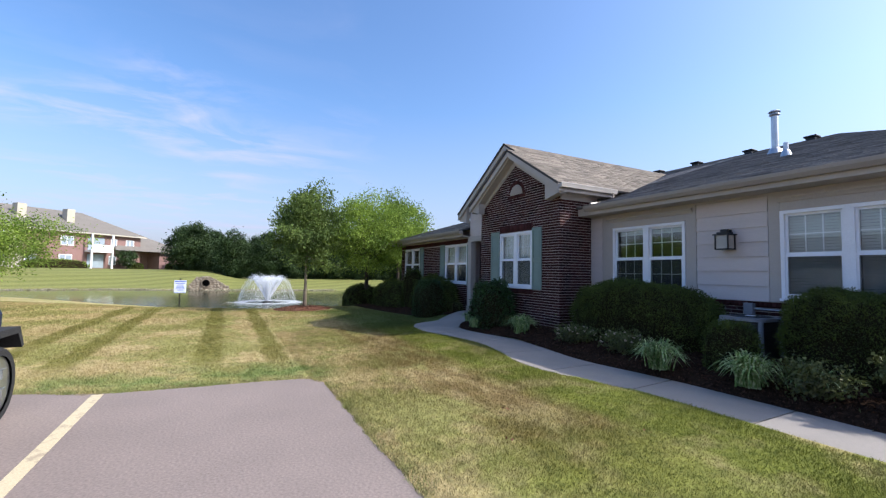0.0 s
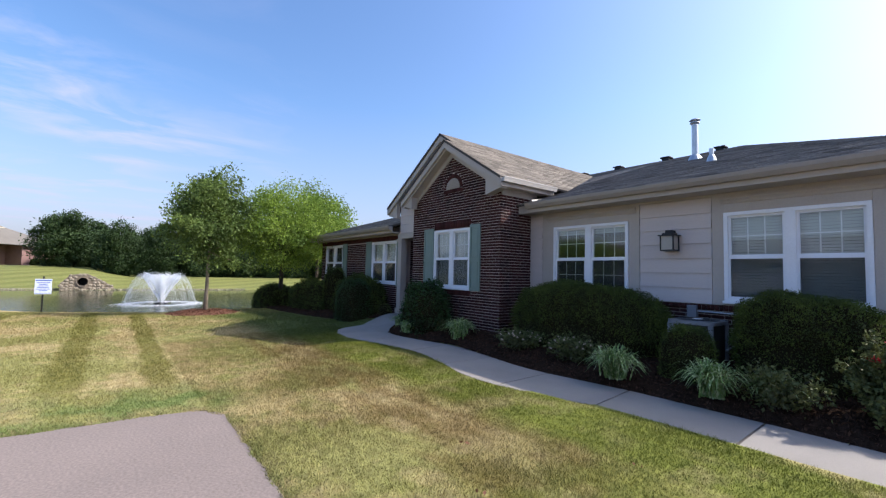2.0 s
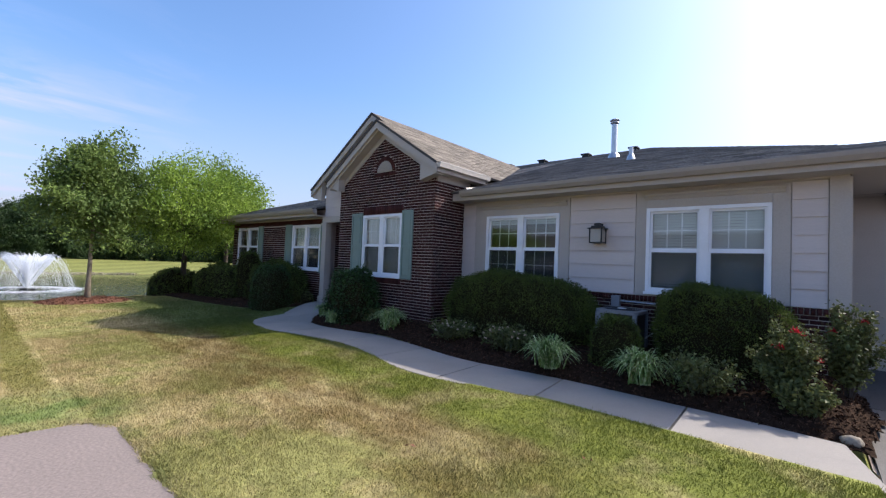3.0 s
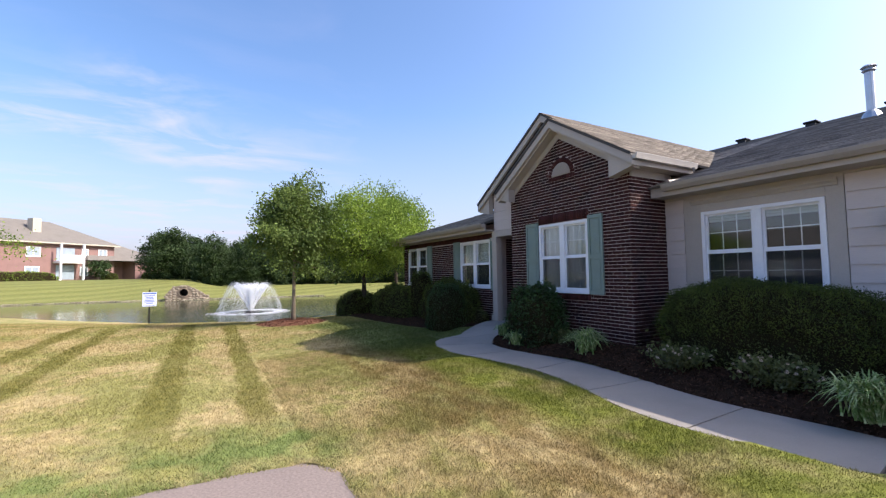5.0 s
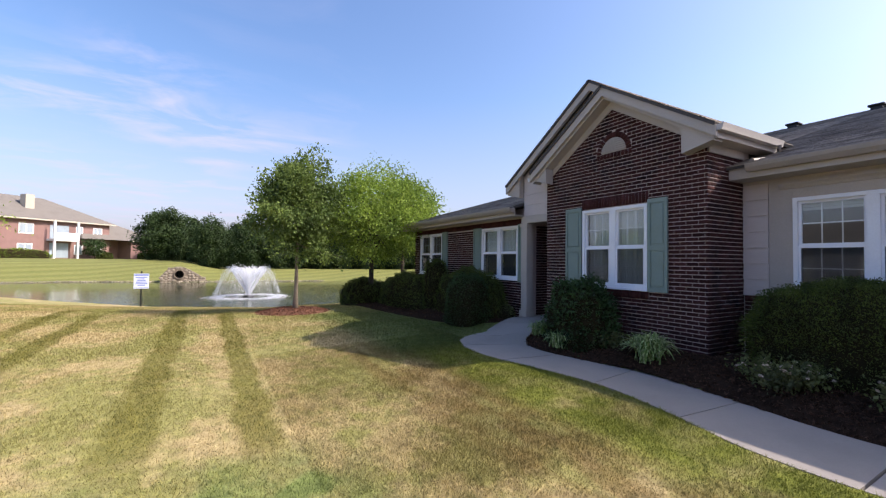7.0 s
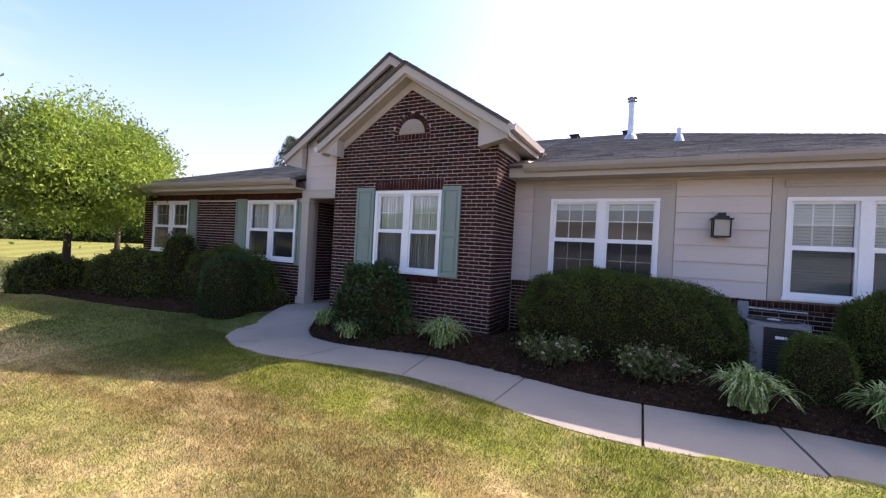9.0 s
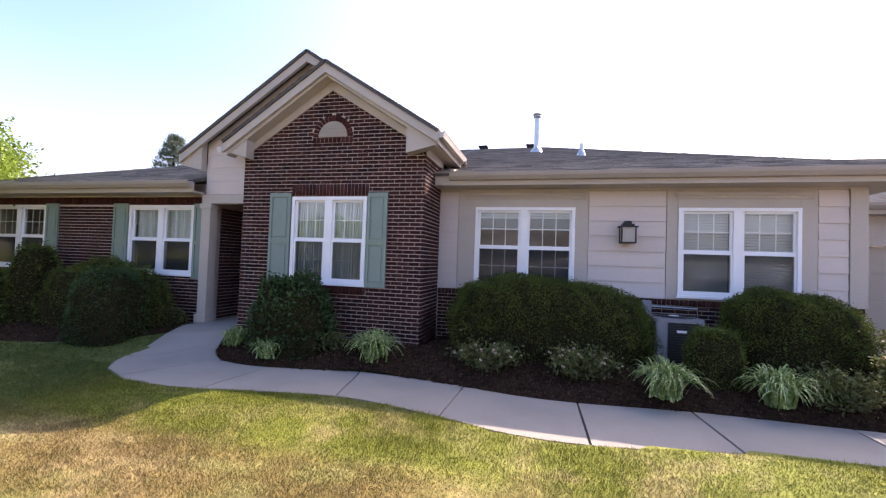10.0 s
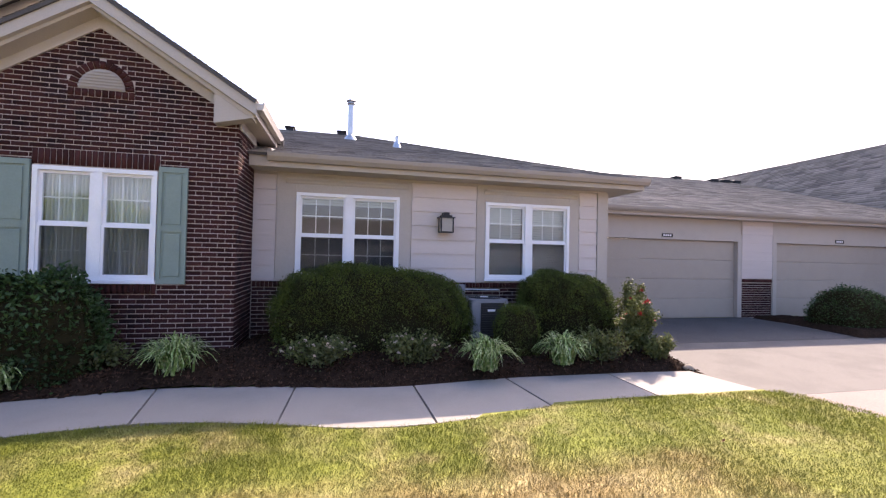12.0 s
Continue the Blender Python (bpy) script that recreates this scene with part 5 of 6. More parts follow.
# young tree in the mulch ring, bright tree behind it, and the ones beyond
tree("young_tree", (-18.4, 2.7, 0.02), "slender young shade tree in a mulch ring on the lawn", 5.2, 3.45, (1.32, 1.32, 1.68), 420, 60, 0.105, M["leaf_tree"], M["bark"], 0.075, 11, 0.17, limbs=34, hollow=0.15, shape=0.22)
tree("ornamental_tree", (-19.5, 5.65, -0.05), "spreading multi-limbed tree with bright yellow-green leaves", 5.2, 3.45, (2.35, 2.3, 1.7), 300, 120, 0.105, M["leaf_bright"], M["bark_dark"], 0.12, 5, 0.26, limbs=44, hollow=0.2, aspect=0.42, droop=0.35)
tree("ornamental_tree", (-24.5, 9.2, -0.4), "taller loose-crowned tree behind the spreading one", 6.6, 4.5, (1.9, 1.9, 2.1), 240, 66, 0.135, M["leaf_bright"], M["bark_dark"], 0.13, 8, 0.24, limbs=30, hollow=0.25, shape=0.35)
tree("honey_locust", (-18.9, -9.7, -0.05), "feathery light green locust tree by the pond", 4.6, 2.5, (3.3, 3.8, 1.6), 900, 130, 0.085, M["leaf_bright"], M["bark_dark"], 0.13, 21, 0.22, limbs=40, hollow=0.25, aspect=0.4)

# spruce behind the wing
spruce = empty("spruce", "dark blue-green spruce rising behind the low wing", "tree")
rs = np.random.RandomState(9)
bm = bmesh.new()
tube(bm, [(0, 0, -0.2), (0, 0, 5), (0, 0, 8.6)], [0.22, 0.12, 0.02], 8)
part("trunk", bm, M["bark_dark"], spruce)
cen, out = [], []
for k in range(360):
    z = rs.uniform(1.0, 8.7)
    rr = 4.0 * (1 - z / 8.9) + 0.15
    a = rs.uniform(0, 2 * np.pi)
    for i in range(60):
        f = rs.rand() ** 0.6
        cen.append((math.cos(a) * rr * f + rs.normal(0, 0.09), math.sin(a) * rr * f + rs.normal(0, 0.09), z - 0.25 * f * rr + 0.18 * f * f * rr + rs.normal(0, 0.06)))
v, f = leaf_arrays(np.array(cen), 0.16, rs, 0.3)
mesh_from("crown", v, f, M["leaf_conifer"], spruce)
spruce.matrix_basis = pose(-27.5, 20.5, 0)

# wood beyond the pond: single trees in an uneven row
row_kinds = [tree("shade_tree", (0, 0, -60), "full-crowned dark green tree in the row beyond the pond", 9.2, 4.7, (3.7, 3.7, 4.6), 330, 80, 0.33, M["leaf_far"], M["bark_dark"], 0.2, 31 + k, 0.5, limbs=14, hollow=0.45) for k in range(3)]
rr_ = random.Random(12)
spots = []
for k in range(34):
    y = -5.5 + k * 2.4 + rr_.uniform(-1, 1)
    x = -80 - 5 * math.sin(k * 0.35) + rr_.uniform(-4, 4) + max(0, (y - 22)) * 0.5
    spots.append((x, y))
for k in range(14):
    spots.append((-73.5 + k * 0.6 + rr_.uniform(-1, 1), 0.5 + k * 3.1 + rr_.uniform(-1, 1)))
for k in range(12):
    spots.append((-60 + k * 5.2 + rr_.uniform(-1.5, 1.5), 44 + k * 1.3 + rr_.uniform(-3, 3)))
for k in range(30):
    spots.append((-112 + rr_.uniform(-4, 4) + max(0, (k * 4 - 32)) * 0.5, -6 + k * 3.9))
for k in range(9):
    spots.append((-128 + rr_.uniform(-4, 4), -40 - k * 7.0))
for k, (x, y) in enumerate(spots):
    src = row_kinds[k % 3]
    g = float(height(x, y))
    sc = rr_.uniform(0.72, 0.9) * (0.82 if 34 <= k < 48 else 0.90)
    m = pose(x, y, g - 0.1, 0, 0, rr_.uniform(0, 360)) @ Matrix.Diagonal((sc, sc, sc * rr_.uniform(0.9, 1.1), 1))
    ob = src if k < 3 else copy_thing(src, Matrix())
    ob.matrix_basis = m
    ob["group"] = "row of trees beyond the pond"

# clipped shrubs against the house
GRP = "clipped shrubs along the house"
shrub("yew_hedge", (-5.66, 6.90, 0.66), (1.50, 0.72, 0.83), "long clipped dark yew under the beige wing's window", M["leaf_yew"], 80000, 0.03, 1, 0.76, 0.034, GRP, tilt=-0.05, bare=0.62, under=0.62)
shrub("yew_hedge", (-2.42, 6.92, 0.64), (0.84, 0.62, 0.79), "clipped dark yew mound below the blinds window", M["leaf_yew"], 52000, 0.03, 2, 0.74, 0.034, GRP, tilt=-0.14, bare=0.62, under=0.62)
shrub("box_shrub", (-3.62, 6.2, 0.27), (0.30, 0.28, 0.68), "small clipped box shrub before the cooling unit", M["leaf_yew"], 14000, 0.026, 3, 0.5, 0.04, GRP)
shrub("holly_shrub", (-9.52, 6.05, 0.24), (0.60, 0.45, 1.10), "rounded glossy holly below the gable window", M["leaf_holly"], 9000, 0.06, 4, 0.6, 0.06, GRP, 0.55, 0.08)
shrub("yew_hedge", (-13.75, 6.40, 0.2), (1.35, 0.52, 1.25), "clipped dark yew along the brick wing", M["leaf_yew"], 34000, 0.036, 5, 0.65, 0.05, GRP, bare=0.5)
shrub("box_shrub", (-12.95, 5.85, 0.2), (0.55, 0.50, 1.15), "rounded clipped shrub beside the porch walk", M["leaf_holly"], 12000, 0.042, 6, 0.62, 0.05, GRP)
shrub("yew_hedge", (-17.1, 6.2, 0.1), (1.8, 0.62, 1.15), "low dark clipped yew at the wing's far end", M["leaf_yew"], 16000, 0.06, 7, 0.65, 0.06, GRP)
shrub("box_shrub", (-15.55, 6.35, 0.15), (0.42, 0.40, 1.55), "upright clipped shrub beside the far window", M["leaf_yew"], 8000, 0.05, 8, 0.6, 0.05, GRP)
shrub("yew_hedge", (-20.3, 5.7, 0.0), (1.3, 0.8, 0.95), "low dark shrub under the spreading tree", M["leaf_yew"], 9000, 0.07, 9, 0.7, 0.08, GRP)
shrub("box_shrub", (6.0, 8.2, 0.12), (0.85, 0.7, 1.0), "round clipped shrub between the garage drives", M["leaf_holly"], 8000, 0.05, 10, 0.75, 0.05, GRP)
shrub("box_shrub", (-12.35, 6.55, 0.36), (0.22, 0.2, 0.28), "tiny shrub at the foot of the porch post", M["leaf_rose"], 1500, 0.04, 12, 0.8, 0.1, GRP)

for at, r, h, n, seed in (((-8.10, 5.92, 0.22), 0.52, 0.46, 260, 1), ((-9.62, 5.62, 0.2), 0.36, 0.32, 150, 2), ((-4.32, 5.55, 0.22), 0.50, 0.45, 240, 3), ((-3.15, 5.68, 0.22), 0.50, 0.45, 240, 4), ((-10.45, 5.95, 0.24), 0.30, 0.34, 130, 5), ((-2.62, 5.9, 0.24), 0.34, 0.36, 130, 6)):
    strap_clump(at, r * 0.84, h * 1.25, int(n * 1.15), seed, "arching green and cream strap-leaved clump in mulch")
RG = "low roses in the bed"
loose_bush("rose_bush", (-6.42, 5.95, 0.24), 0.52, 0.37, "low rose bush with small faded blooms", M["leaf_rose"], 2300, 0.05, 1, M["petal_faded"], 52, 0.024, RG)
loose_bush("rose_bush", (-5.22, 5.92, 0.24), 0.54, 0.39, "low rose bush with small faded blooms", M["leaf_rose"], 2300, 0.05, 2, M["petal_faded"], 52, 0.024, RG)
loose_bush("rose_bush", (-2.55, 5.75, 0.22), 0.50, 0.42, "low leafy rose bush without blooms", M["leaf_rose"], 2400, 0.05, 3, None, 0, 0.03, RG)
loose_bush("rose_bush", (-9.0, 6.1, 0.24), 0.45, 0.30, "low leafy bush under the gable window", M["leaf_rose"], 1600, 0.05, 4, None, 0, 0.03, RG)
loose_bush("red_rose_bush", (-1.72, 5.95, 0.24), 0.32, 0.84, "rose bush with red blooms at the bed's corner", M["leaf_rose"], 6200, 0.042, 5, M["petal_red"], 8, 0.06, RG)
loose_bush("red_rose_bush", (-1.2, 6.8, 0.24), 0.32, 1.05, "taller leafy rose beside the house corner", M["leaf_rose"], 6200, 0.042, 6, M["petal_red"], 3, 0.05, RG)
loose_bush("rose_bush", (-1.58, 5.68, 0.2), 0.30, 0.36, "low pale-green rose at the bed's sunny end", M["leaf_rose"], 2000, 0.05, 7, None, 0, 0.03, RG)


# bark chips over the beds, uncountable
def chips(name, pts, n, seed, material, size=0.03):
    rs = np.random.RandomState(seed)
    k = rs.choice(len(pts[0]), n)
    c = np.stack([pts[0][k] + rs.uniform(-0.03, 0.03, n), pts[1][k] + rs.uniform(-0.03, 0.03, n), pts[2][k] + 0.01], 1)
    v, f = leaf_arrays(c, size, rs, 0.4)
    ob = mesh_from(name, v, f, material)
    return tagged(ob, "loose shreds of bark mulch on the bed", "mulch", kind="stuff")


chips("mulch_chips", bed_pts, 26000, 1, M["chip"], 0.045)
chips("mulch_chips", bed_left_pts, 7000, 2, M["chip"], 0.05)
chips("mulch_chips", ring_pts, 3000, 3, M["mulch_red"], 0.07)

# ---- cooling unit ----
ac = empty("air_conditioner", "grey outdoor air conditioner with dark louvred sides", "air conditioner")
ax0, ax1, ay0, ay1, az0, az1 = -4.16, -3.52, 6.78, 7.44, 0.34, 1.0
M["ac_grey"] = mat("ac_grey", (0.20, 0.21, 0.235), 0.45, 0.06, 4, 40, 0.05)
M["ac_dark"] = mat("ac_dark", (0.025, 0.025, 0.028), 0.6, 0.1, 4, 40, 0.05)


def round_slab(x0, x1, y0, y1, z0, z1, r, n=6):
    """An upright prism with rounded corners."""
    ring = []
    for cx, cy, a0 in ((x1 - r, y1 - r, 0), (x0 + r, y1 - r, 90), (x0 + r, y0 + r, 180), (x1 - r, y0 + r, 270)):
        ring += [(cx + r * math.cos(radians(a0 + 90 * i / n)), cy + r * math.sin(radians(a0 + 90 * i / n))) for i in range(n + 1)]
    bm = bmesh.new()
    prism(bm, ring, "z", z0, z1)
    return bm


part("pad", boxes((ax0 - 0.06, ax1 + 0.06, ay0 - 0.06, ay1 + 0.06, 0.20, 0.34), bevel=0.01), M["concrete"], ac)
part("coil", round_slab(ax0 + 0.03, ax1 - 0.03, ay0 + 0.03, ay1 - 0.03, az0 + 0.04, az1 - 0.05, 0.09), M["ac_dark"], ac)
part("base_pan", round_slab(ax0, ax1, ay0, ay1, az0, az0 + 0.04, 0.1), M["ac_grey"], ac)
for x0, x1, y0, y1 in ((ax0, ax0 + 0.17, ay0, ay0 + 0.17), (ax1 - 0.07, ax1, ay0, ay0 + 0.07), (ax0, ax0 + 0.07, ay1 - 0.07, ay1), (ax1 - 0.07, ax1, ay1 - 0.07, ay1)):
    part("corner_post", round_slab(x0, x1, y0, y1, az0 + 0.04, az1 - 0.05, 0.034), M["ac_grey"], ac)
for k in range(14):
    z = az0 + 0.07 + k * 0.038
    part("louver", boxes((ax0 + 0.17, ax1 - 0.07, ay0 + 0.008, ay0 + 0.028, z, z + 0.010)), M["ac_dark"], ac)
    part("louver", boxes((ax0 + 0.008, ax0 + 0.028, ay0 + 0.17, ay1 - 0.07, z, z + 0.010)), M["ac_dark"], ac)
top = part("top_panel", round_slab(ax0 - 0.012, ax1 + 0.012, ay0 - 0.012, ay1 + 0.012, az1 - 0.05, az1, 0.12), M["ac_grey"], ac)
bm = bmesh.new()
for k in range(8):
    r = 0.05 + 0.034 * k
    ringpts = [((ax0 + ax1) / 2 + r * math.cos(a * 0.2618), (ay0 + ay1) / 2 + r * math.sin(a * 0.2618), az1 + 0.012) for a in range(25)]
    tube(bm, ringpts, [0.005] * 25, 5)
part("fan_guard", bm, M["ac_dark"], top)
bm = bmesh.new()
tube(bm, [((ax0 + ax1) / 2, (ay0 + ay1) / 2, az1 - 0.002), ((ax0 + ax1) / 2, (ay0 + ay1) / 2, az1 + 0.022)], [0.075, 0.07], 16)
part("hub_cap", bm, M["white"], top, "pale round hub cap")
part("label_plate", boxes((ax0 + 0.28, ax0 + 0.41, ay0 + 0.003, ay0 + 0.007, az1 - 0.19, az1 - 0.155)), M["white"], ac)
part("disconnect_box", boxes((ax0 - 0.02, ax0 + 0.12, BY - 0.13, BY - 0.035, 0.98, 1.19), bevel=0.008), M["ac_grey"], ac)
bm = bmesh.new()
tube(bm, [(ax0 + 0.12, BY - 0.07, 1.10), (ax1 + 0.15, BY - 0.07, 1.09), (ax1 + 0.18, BY - 0.07, 0.75), (ax1 - 0.02, ay1 - 0.1, 0.55)], [0.014] * 4, 8)
part("line_set", bm, M["galv"], ac, "thin metal pipe")

# flood light under the rear gable's eave
fl = empty("security_light", "small white twin security light under the gable eave", "lamp")
part("base", boxes((-11.47, -11.37, 6.60, 6.66, 3.60, 3.68), bevel=0.01), M["white"], fl)
for dx in (-0.06, 0.06):
    bm = bmesh.new()
    tube(bm, [(-11.42 + dx, 6.60, 3.62), (-11.42 + dx * 1.3, 6.52, 3.58)], [0.03, 0.05], 10)
    part("lamp_head", bm, M["white"], fl)

# stone at the end of the bed
bm = bmesh.new()
bmesh.ops.create_icosphere(bm, subdivisions=3, radius=1.0)
for v in bm.verts:
    k = 1 + 0.16 * noise.noise(v.co * 1.7) + 0.05 * noise.noise(v.co * 5)
    v.co = Vector((v.co.x * 0.09 * k - 1.24, v.co.y * 0.07 * k + 5.50, v.co.z * 0.065 * k + 0.13))
M["stone"] = mat("stone", (0.27, 0.225, 0.17), 0.9, 0.2, 6, 50, 0.6)
tagged(part("stone", bm, M["stone"], smooth=True), "rounded pale stone at the corner of the mulch bed", "stone")

# ---- sign by the pond ----
SX, SY = -30.3, -2.68
sz = float(height(SX, SY))
sg = empty("pond_sign", "small white and blue notice board on a dark post", "sign", at=(SX, SY, sz))
M["sign_face"] = mat("sign_face", (0.55, 0.60, 0.78), 0.5, 0.05, 4, 40, 0.02)
M["sign_blue"] = mat("sign_blue", (0.08, 0.13, 0.42), 0.5, 0.05, 4, 40, 0.02)
part("post", boxes((-0.035, 0.035, -0.035, 0.035, -0.2, 1.72), bevel=0.008), M["black_metal"], sg)
bd = part("board", boxes((0.037, 0.055, -0.31, 0.31, 0.88, 1.60), bevel=0.004), M["sign_face"], sg)
part("border", boxes((0.0555, 0.058, -0.29, 0.29, 1.50, 1.56)), M["sign_blue"], bd)
part("border", boxes((0.0555, 0.058, -0.29, 0.29, 0.91, 0.93)), M["sign_blue"], bd)
for k in range(6):
    w = 0.24 - 0.03 * ((k * 7) % 4)
    part("text_line", boxes((0.0555, 0.058, -w, w, 1.40 - k * 0.075, 1.435 - k * 0.075)), M["sign_blue"], bd)
sg.rotation_euler = (0, 0, 0.1)
sg.scale = (1.02, 1.02, 1.06)

# ---- fountain ----
fo = empty("fountain", "floating fountain throwing white water in a bell", "fountain", at=(-36.4, 2.8, POND_Z))
M["spray"] = mat("spray", (0.86, 0.88, 0.92), 0.4, 0.04, 3, 20, 0.0, thin=0.45)
rs = np.random.RandomState(17)
vs, fs = [], []


def jets(n, v_up, v_out, drops, w, spread):
    for k in range(n):
        a = rs.uniform(0, 2 * np.pi)
        vu, vo = v_up * rs.normal(1, 0.03), v_out * rs.normal(1, spread)
        T = 2 * vu / 9.81
        for i in range(drops):
            t0 = T * (rs.uniform(0.02, 0.99) if rs.rand() < 0.6 else rs.uniform(0.03, 0.5))
            ln_ = rs.uniform(0.004, 0.012) * T
            p = [np.array([math.cos(a) * vo * t, math.sin(a) * vo * t, 0.1 + vu * t - 4.9 * t * t]) for t in (t0, min(T, t0 + ln_))]
            p[0] += rs.normal(0, 0.02, 3)
            sd = np.array([-math.sin(a + 0.6), math.cos(a + 0.6), 0.3]) * w * rs.uniform(0.5, 1.4)
            b = len(vs)
            vs.extend([p[0] - sd, p[0] + sd, p[1] + sd * 0.7, p[1] - sd * 0.7])
            fs.append((b, b + 1, b + 2, b + 3))


jets(320, 6.05, 1.72, 170, 0.0042, 0.03)
jets(40, 6.0, 1.0, 50, 0.008, 0.1)
mesh_from("spray", np.array(vs), fs, M["spray"], fo)
vs, fs = [], []
for side in (-1, 1):
    for k in range(2600):
        t = rs.rand() ** 0.8
        p = np.array([rs.normal(0, 0.03), side * (0.03 + 0.98 * t ** 1.15) + rs.normal(0, 0.015 + 0.03 * t), 0.05 + 1.84 * t])
        sd = rs.normal(0, 0.026, 3)
        b = len(vs)
        vs += [p - sd, p + np.array([0, 0, 0.09]), p + sd, p - np.array([0, 0, 0.05])]
        fs.append((b, b + 1, b + 2, b + 3))
mesh_from("jet", np.array(vs), fs, M["spray"], fo)
bm = bmesh.new()
tube(bm, [(0, 0, -0.1), (0, 0, 0.10), (0, 0, 0.14)], [0.38, 0.38, 0.15], 16)
part("float", bm, M["black_metal"], fo)
vs, fs = [], []
for k in range(2600):
    a, r = rs.uniform(0, 2 * np.pi), rs.normal(2.05, 0.30)
    p = np.array([math.cos(a) * r, math.sin(a) * r, 0.008 + abs(rs.normal(0, 0.03))])
    s = rs.uniform(0.03, 0.09)
    b = len(vs)
    vs += [p + np.array([-s, 0, 0]), p + np.array([0, -s, 0.01]), p + np.array([s, 0, 0]), p + np.array([0, s, 0.02])]
    fs.append((b, b + 1, b + 2, b + 3))
mesh_from("foam", np.array(vs), fs, M["spray"], fo)

# ---- storm drain in the far bank ----
cu = empty("storm_drain", "round concrete storm drain in a stone headwall at the water", "storm drain", at=(-59.0, -2.3, POND_Z))
rs = np.random.RandomState(23)
M["headwall"] = mat("headwall_stone", (0.20, 0.16, 0.12), 0.95, 0.25, 3, 30, 0.6)
HEAD = [(-1.8, -0.3), (-1.7, 0.7), (-1.0, 1.55), (0.3, 1.7), (1.2, 1.2), (2.6, 0.3), (3.0, -0.3)]
PIPE_Z, PIPE_R = 0.85, 0.52


def head_edge(a):
    """Where a ray at that angle from the pipe's centre meets the headwall's outline."""
    best = 9.0
    for (ay, az), (by, bz) in zip(HEAD, HEAD[1:] + HEAD[:1]):
        dy, dz, ey, ez = math.cos(a), math.sin(a), by - ay, bz - az
        det = dy * -ez + ey * dz
        if abs(det) > 1e-6:
            oy, oz = ay, az - PIPE_Z
            r, q = (oy * -ez + ey * oz) / det, (dy * oz - dz * oy) / det
            if r > 0 and 0 <= q <= 1:
                best = min(best, r)
    return best


bm = bmesh.new()
NH = 36
for i in range(NH):
    a0, a1 = 2 * math.pi * i / NH, 2 * math.pi * (i + 1) / NH
    o0, o1 = head_edge(a0), head_edge(a1)
    p = [(math.cos(a_) * r_, PIPE_Z + math.sin(a_) * r_) for a_, r_ in ((a0, PIPE_R), (a0, o0), (a1, o1), (a1, PIPE_R))]
    f_ = [bm.verts.new((0.4, *q)) for q in p]
    k_ = [bm.verts.new((-0.5, *q)) for q in p]
    bm.faces.new(f_)
    bm.faces.new((f_[1], k_[1], k_[2], f_[2]))
    bm.faces.new((f_[0], f_[3], k_[3], k_[0]))
part("headwall", bm, M["headwall"], cu)
bm = bmesh.new()
for i in range(24):
    a0, a1 = 2 * math.pi * i / 24, 2 * math.pi * (i + 1) / 24
    ring4 = [(x_, math.cos(a_) * r_, PIPE_Z + math.sin(a_) * r_) for a_ in (a0, a1) for x_, r_ in ((-2.2, 0.43), (0.52, 0.43), (0.52, 0.515), (0.3, 0.515))]
    v_ = [bm.verts.new(q) for q in ring4]
    for k in range(3):
        bm.faces.new((v_[k], v_[k + 1], v_[k + 5], v_[k + 4]))
part("pipe", bm, M["headwall"], cu, "concrete pipe mouth")
# black disc stands in for the darkness deep inside the pipe
bm = bmesh.new()
tube(bm, [(-2.2, 0, PIPE_Z), (-2.3, 0, PIPE_Z)], [0.45, 0.45], 16)
part("dark_end", bm, M["black_metal"], cu)
for y in np.arange(-1.6, 2.8, 0.36):
    for z in np.arange(-0.1, 1.7, 0.28):
        yy, zz = y + rs.uniform(-0.1, 0.1), z + rs.uniform(-0.06, 0.06)
        r_ = math.hypot(yy, zz - PIPE_Z)
        if r_ < 0.72 or r_ > head_edge(math.atan2(zz - PIPE_Z, yy)) - 0.02:
            continue
        sz_ = rs.uniform(0.14, 0.21)
        bm = bmesh.new()
        bmesh.ops.create_icosphere(bm, subdivisions=1, radius=sz_)
        for v in bm.verts:
            v.co = Vector((v.co.x * 0.5 + 0.4, v.co.y * 1.15 + yy, v.co.z * 0.8 + zz)) + Vector(rs.normal(0, sz_ * 0.07, 3))
        part("stone", bm, M["stone"], cu)

# ---- apartment house beyond the pond ----
OX, OY, UX, UY = -100.0, -28.5, -0.705, 0.709
fz = 1.35
ang = math.degrees(math.atan2(UY, UX))
apt = empty("apartment_house", "two-storey brick apartment house with grey hipped roof", "house", at=(OX, OY, fz))
M["brick_far"] = mat("brick_far", (0.240, 0.142, 0.130), 0.9, 0.12, 1.2, 12, 0.2)
M["cream"] = mat("cream_siding", (0.432, 0.392, 0.328), 0.8, 0.06, 1.5, 12, 0.1)
M["roof_far"] = mat("roof_far", (0.168, 0.152, 0.136), 0.95, 0.12, 1.0, 8, 0.2)
M["pane_far"] = mat("pane_far", (0.30, 0.36, 0.42), 0.1, 0.1, 2, 10, 0.0)
# local frame: x along the front to its end, y towards the pond is negative depth
part("wall", boxes((-2.75, 14.9, 0, 11, -1.2, 5.6)), M["brick_far"], apt, "red brick wall")
part("wall", boxes((-14, -2.75, -1.4, 11, -1.2, 5.6)), M["cream"], apt, "cream siding bay")
part("wall", boxes((14.9, 18.2, 2.4, 9, -1.2, 3.2)), M["brick_far"], apt, "red brick link")
part("wall", boxes((18.2, 24.0, -0.6, 9, -1.2, 3.0)), M["brick_far"], apt, "red brick garage wing")


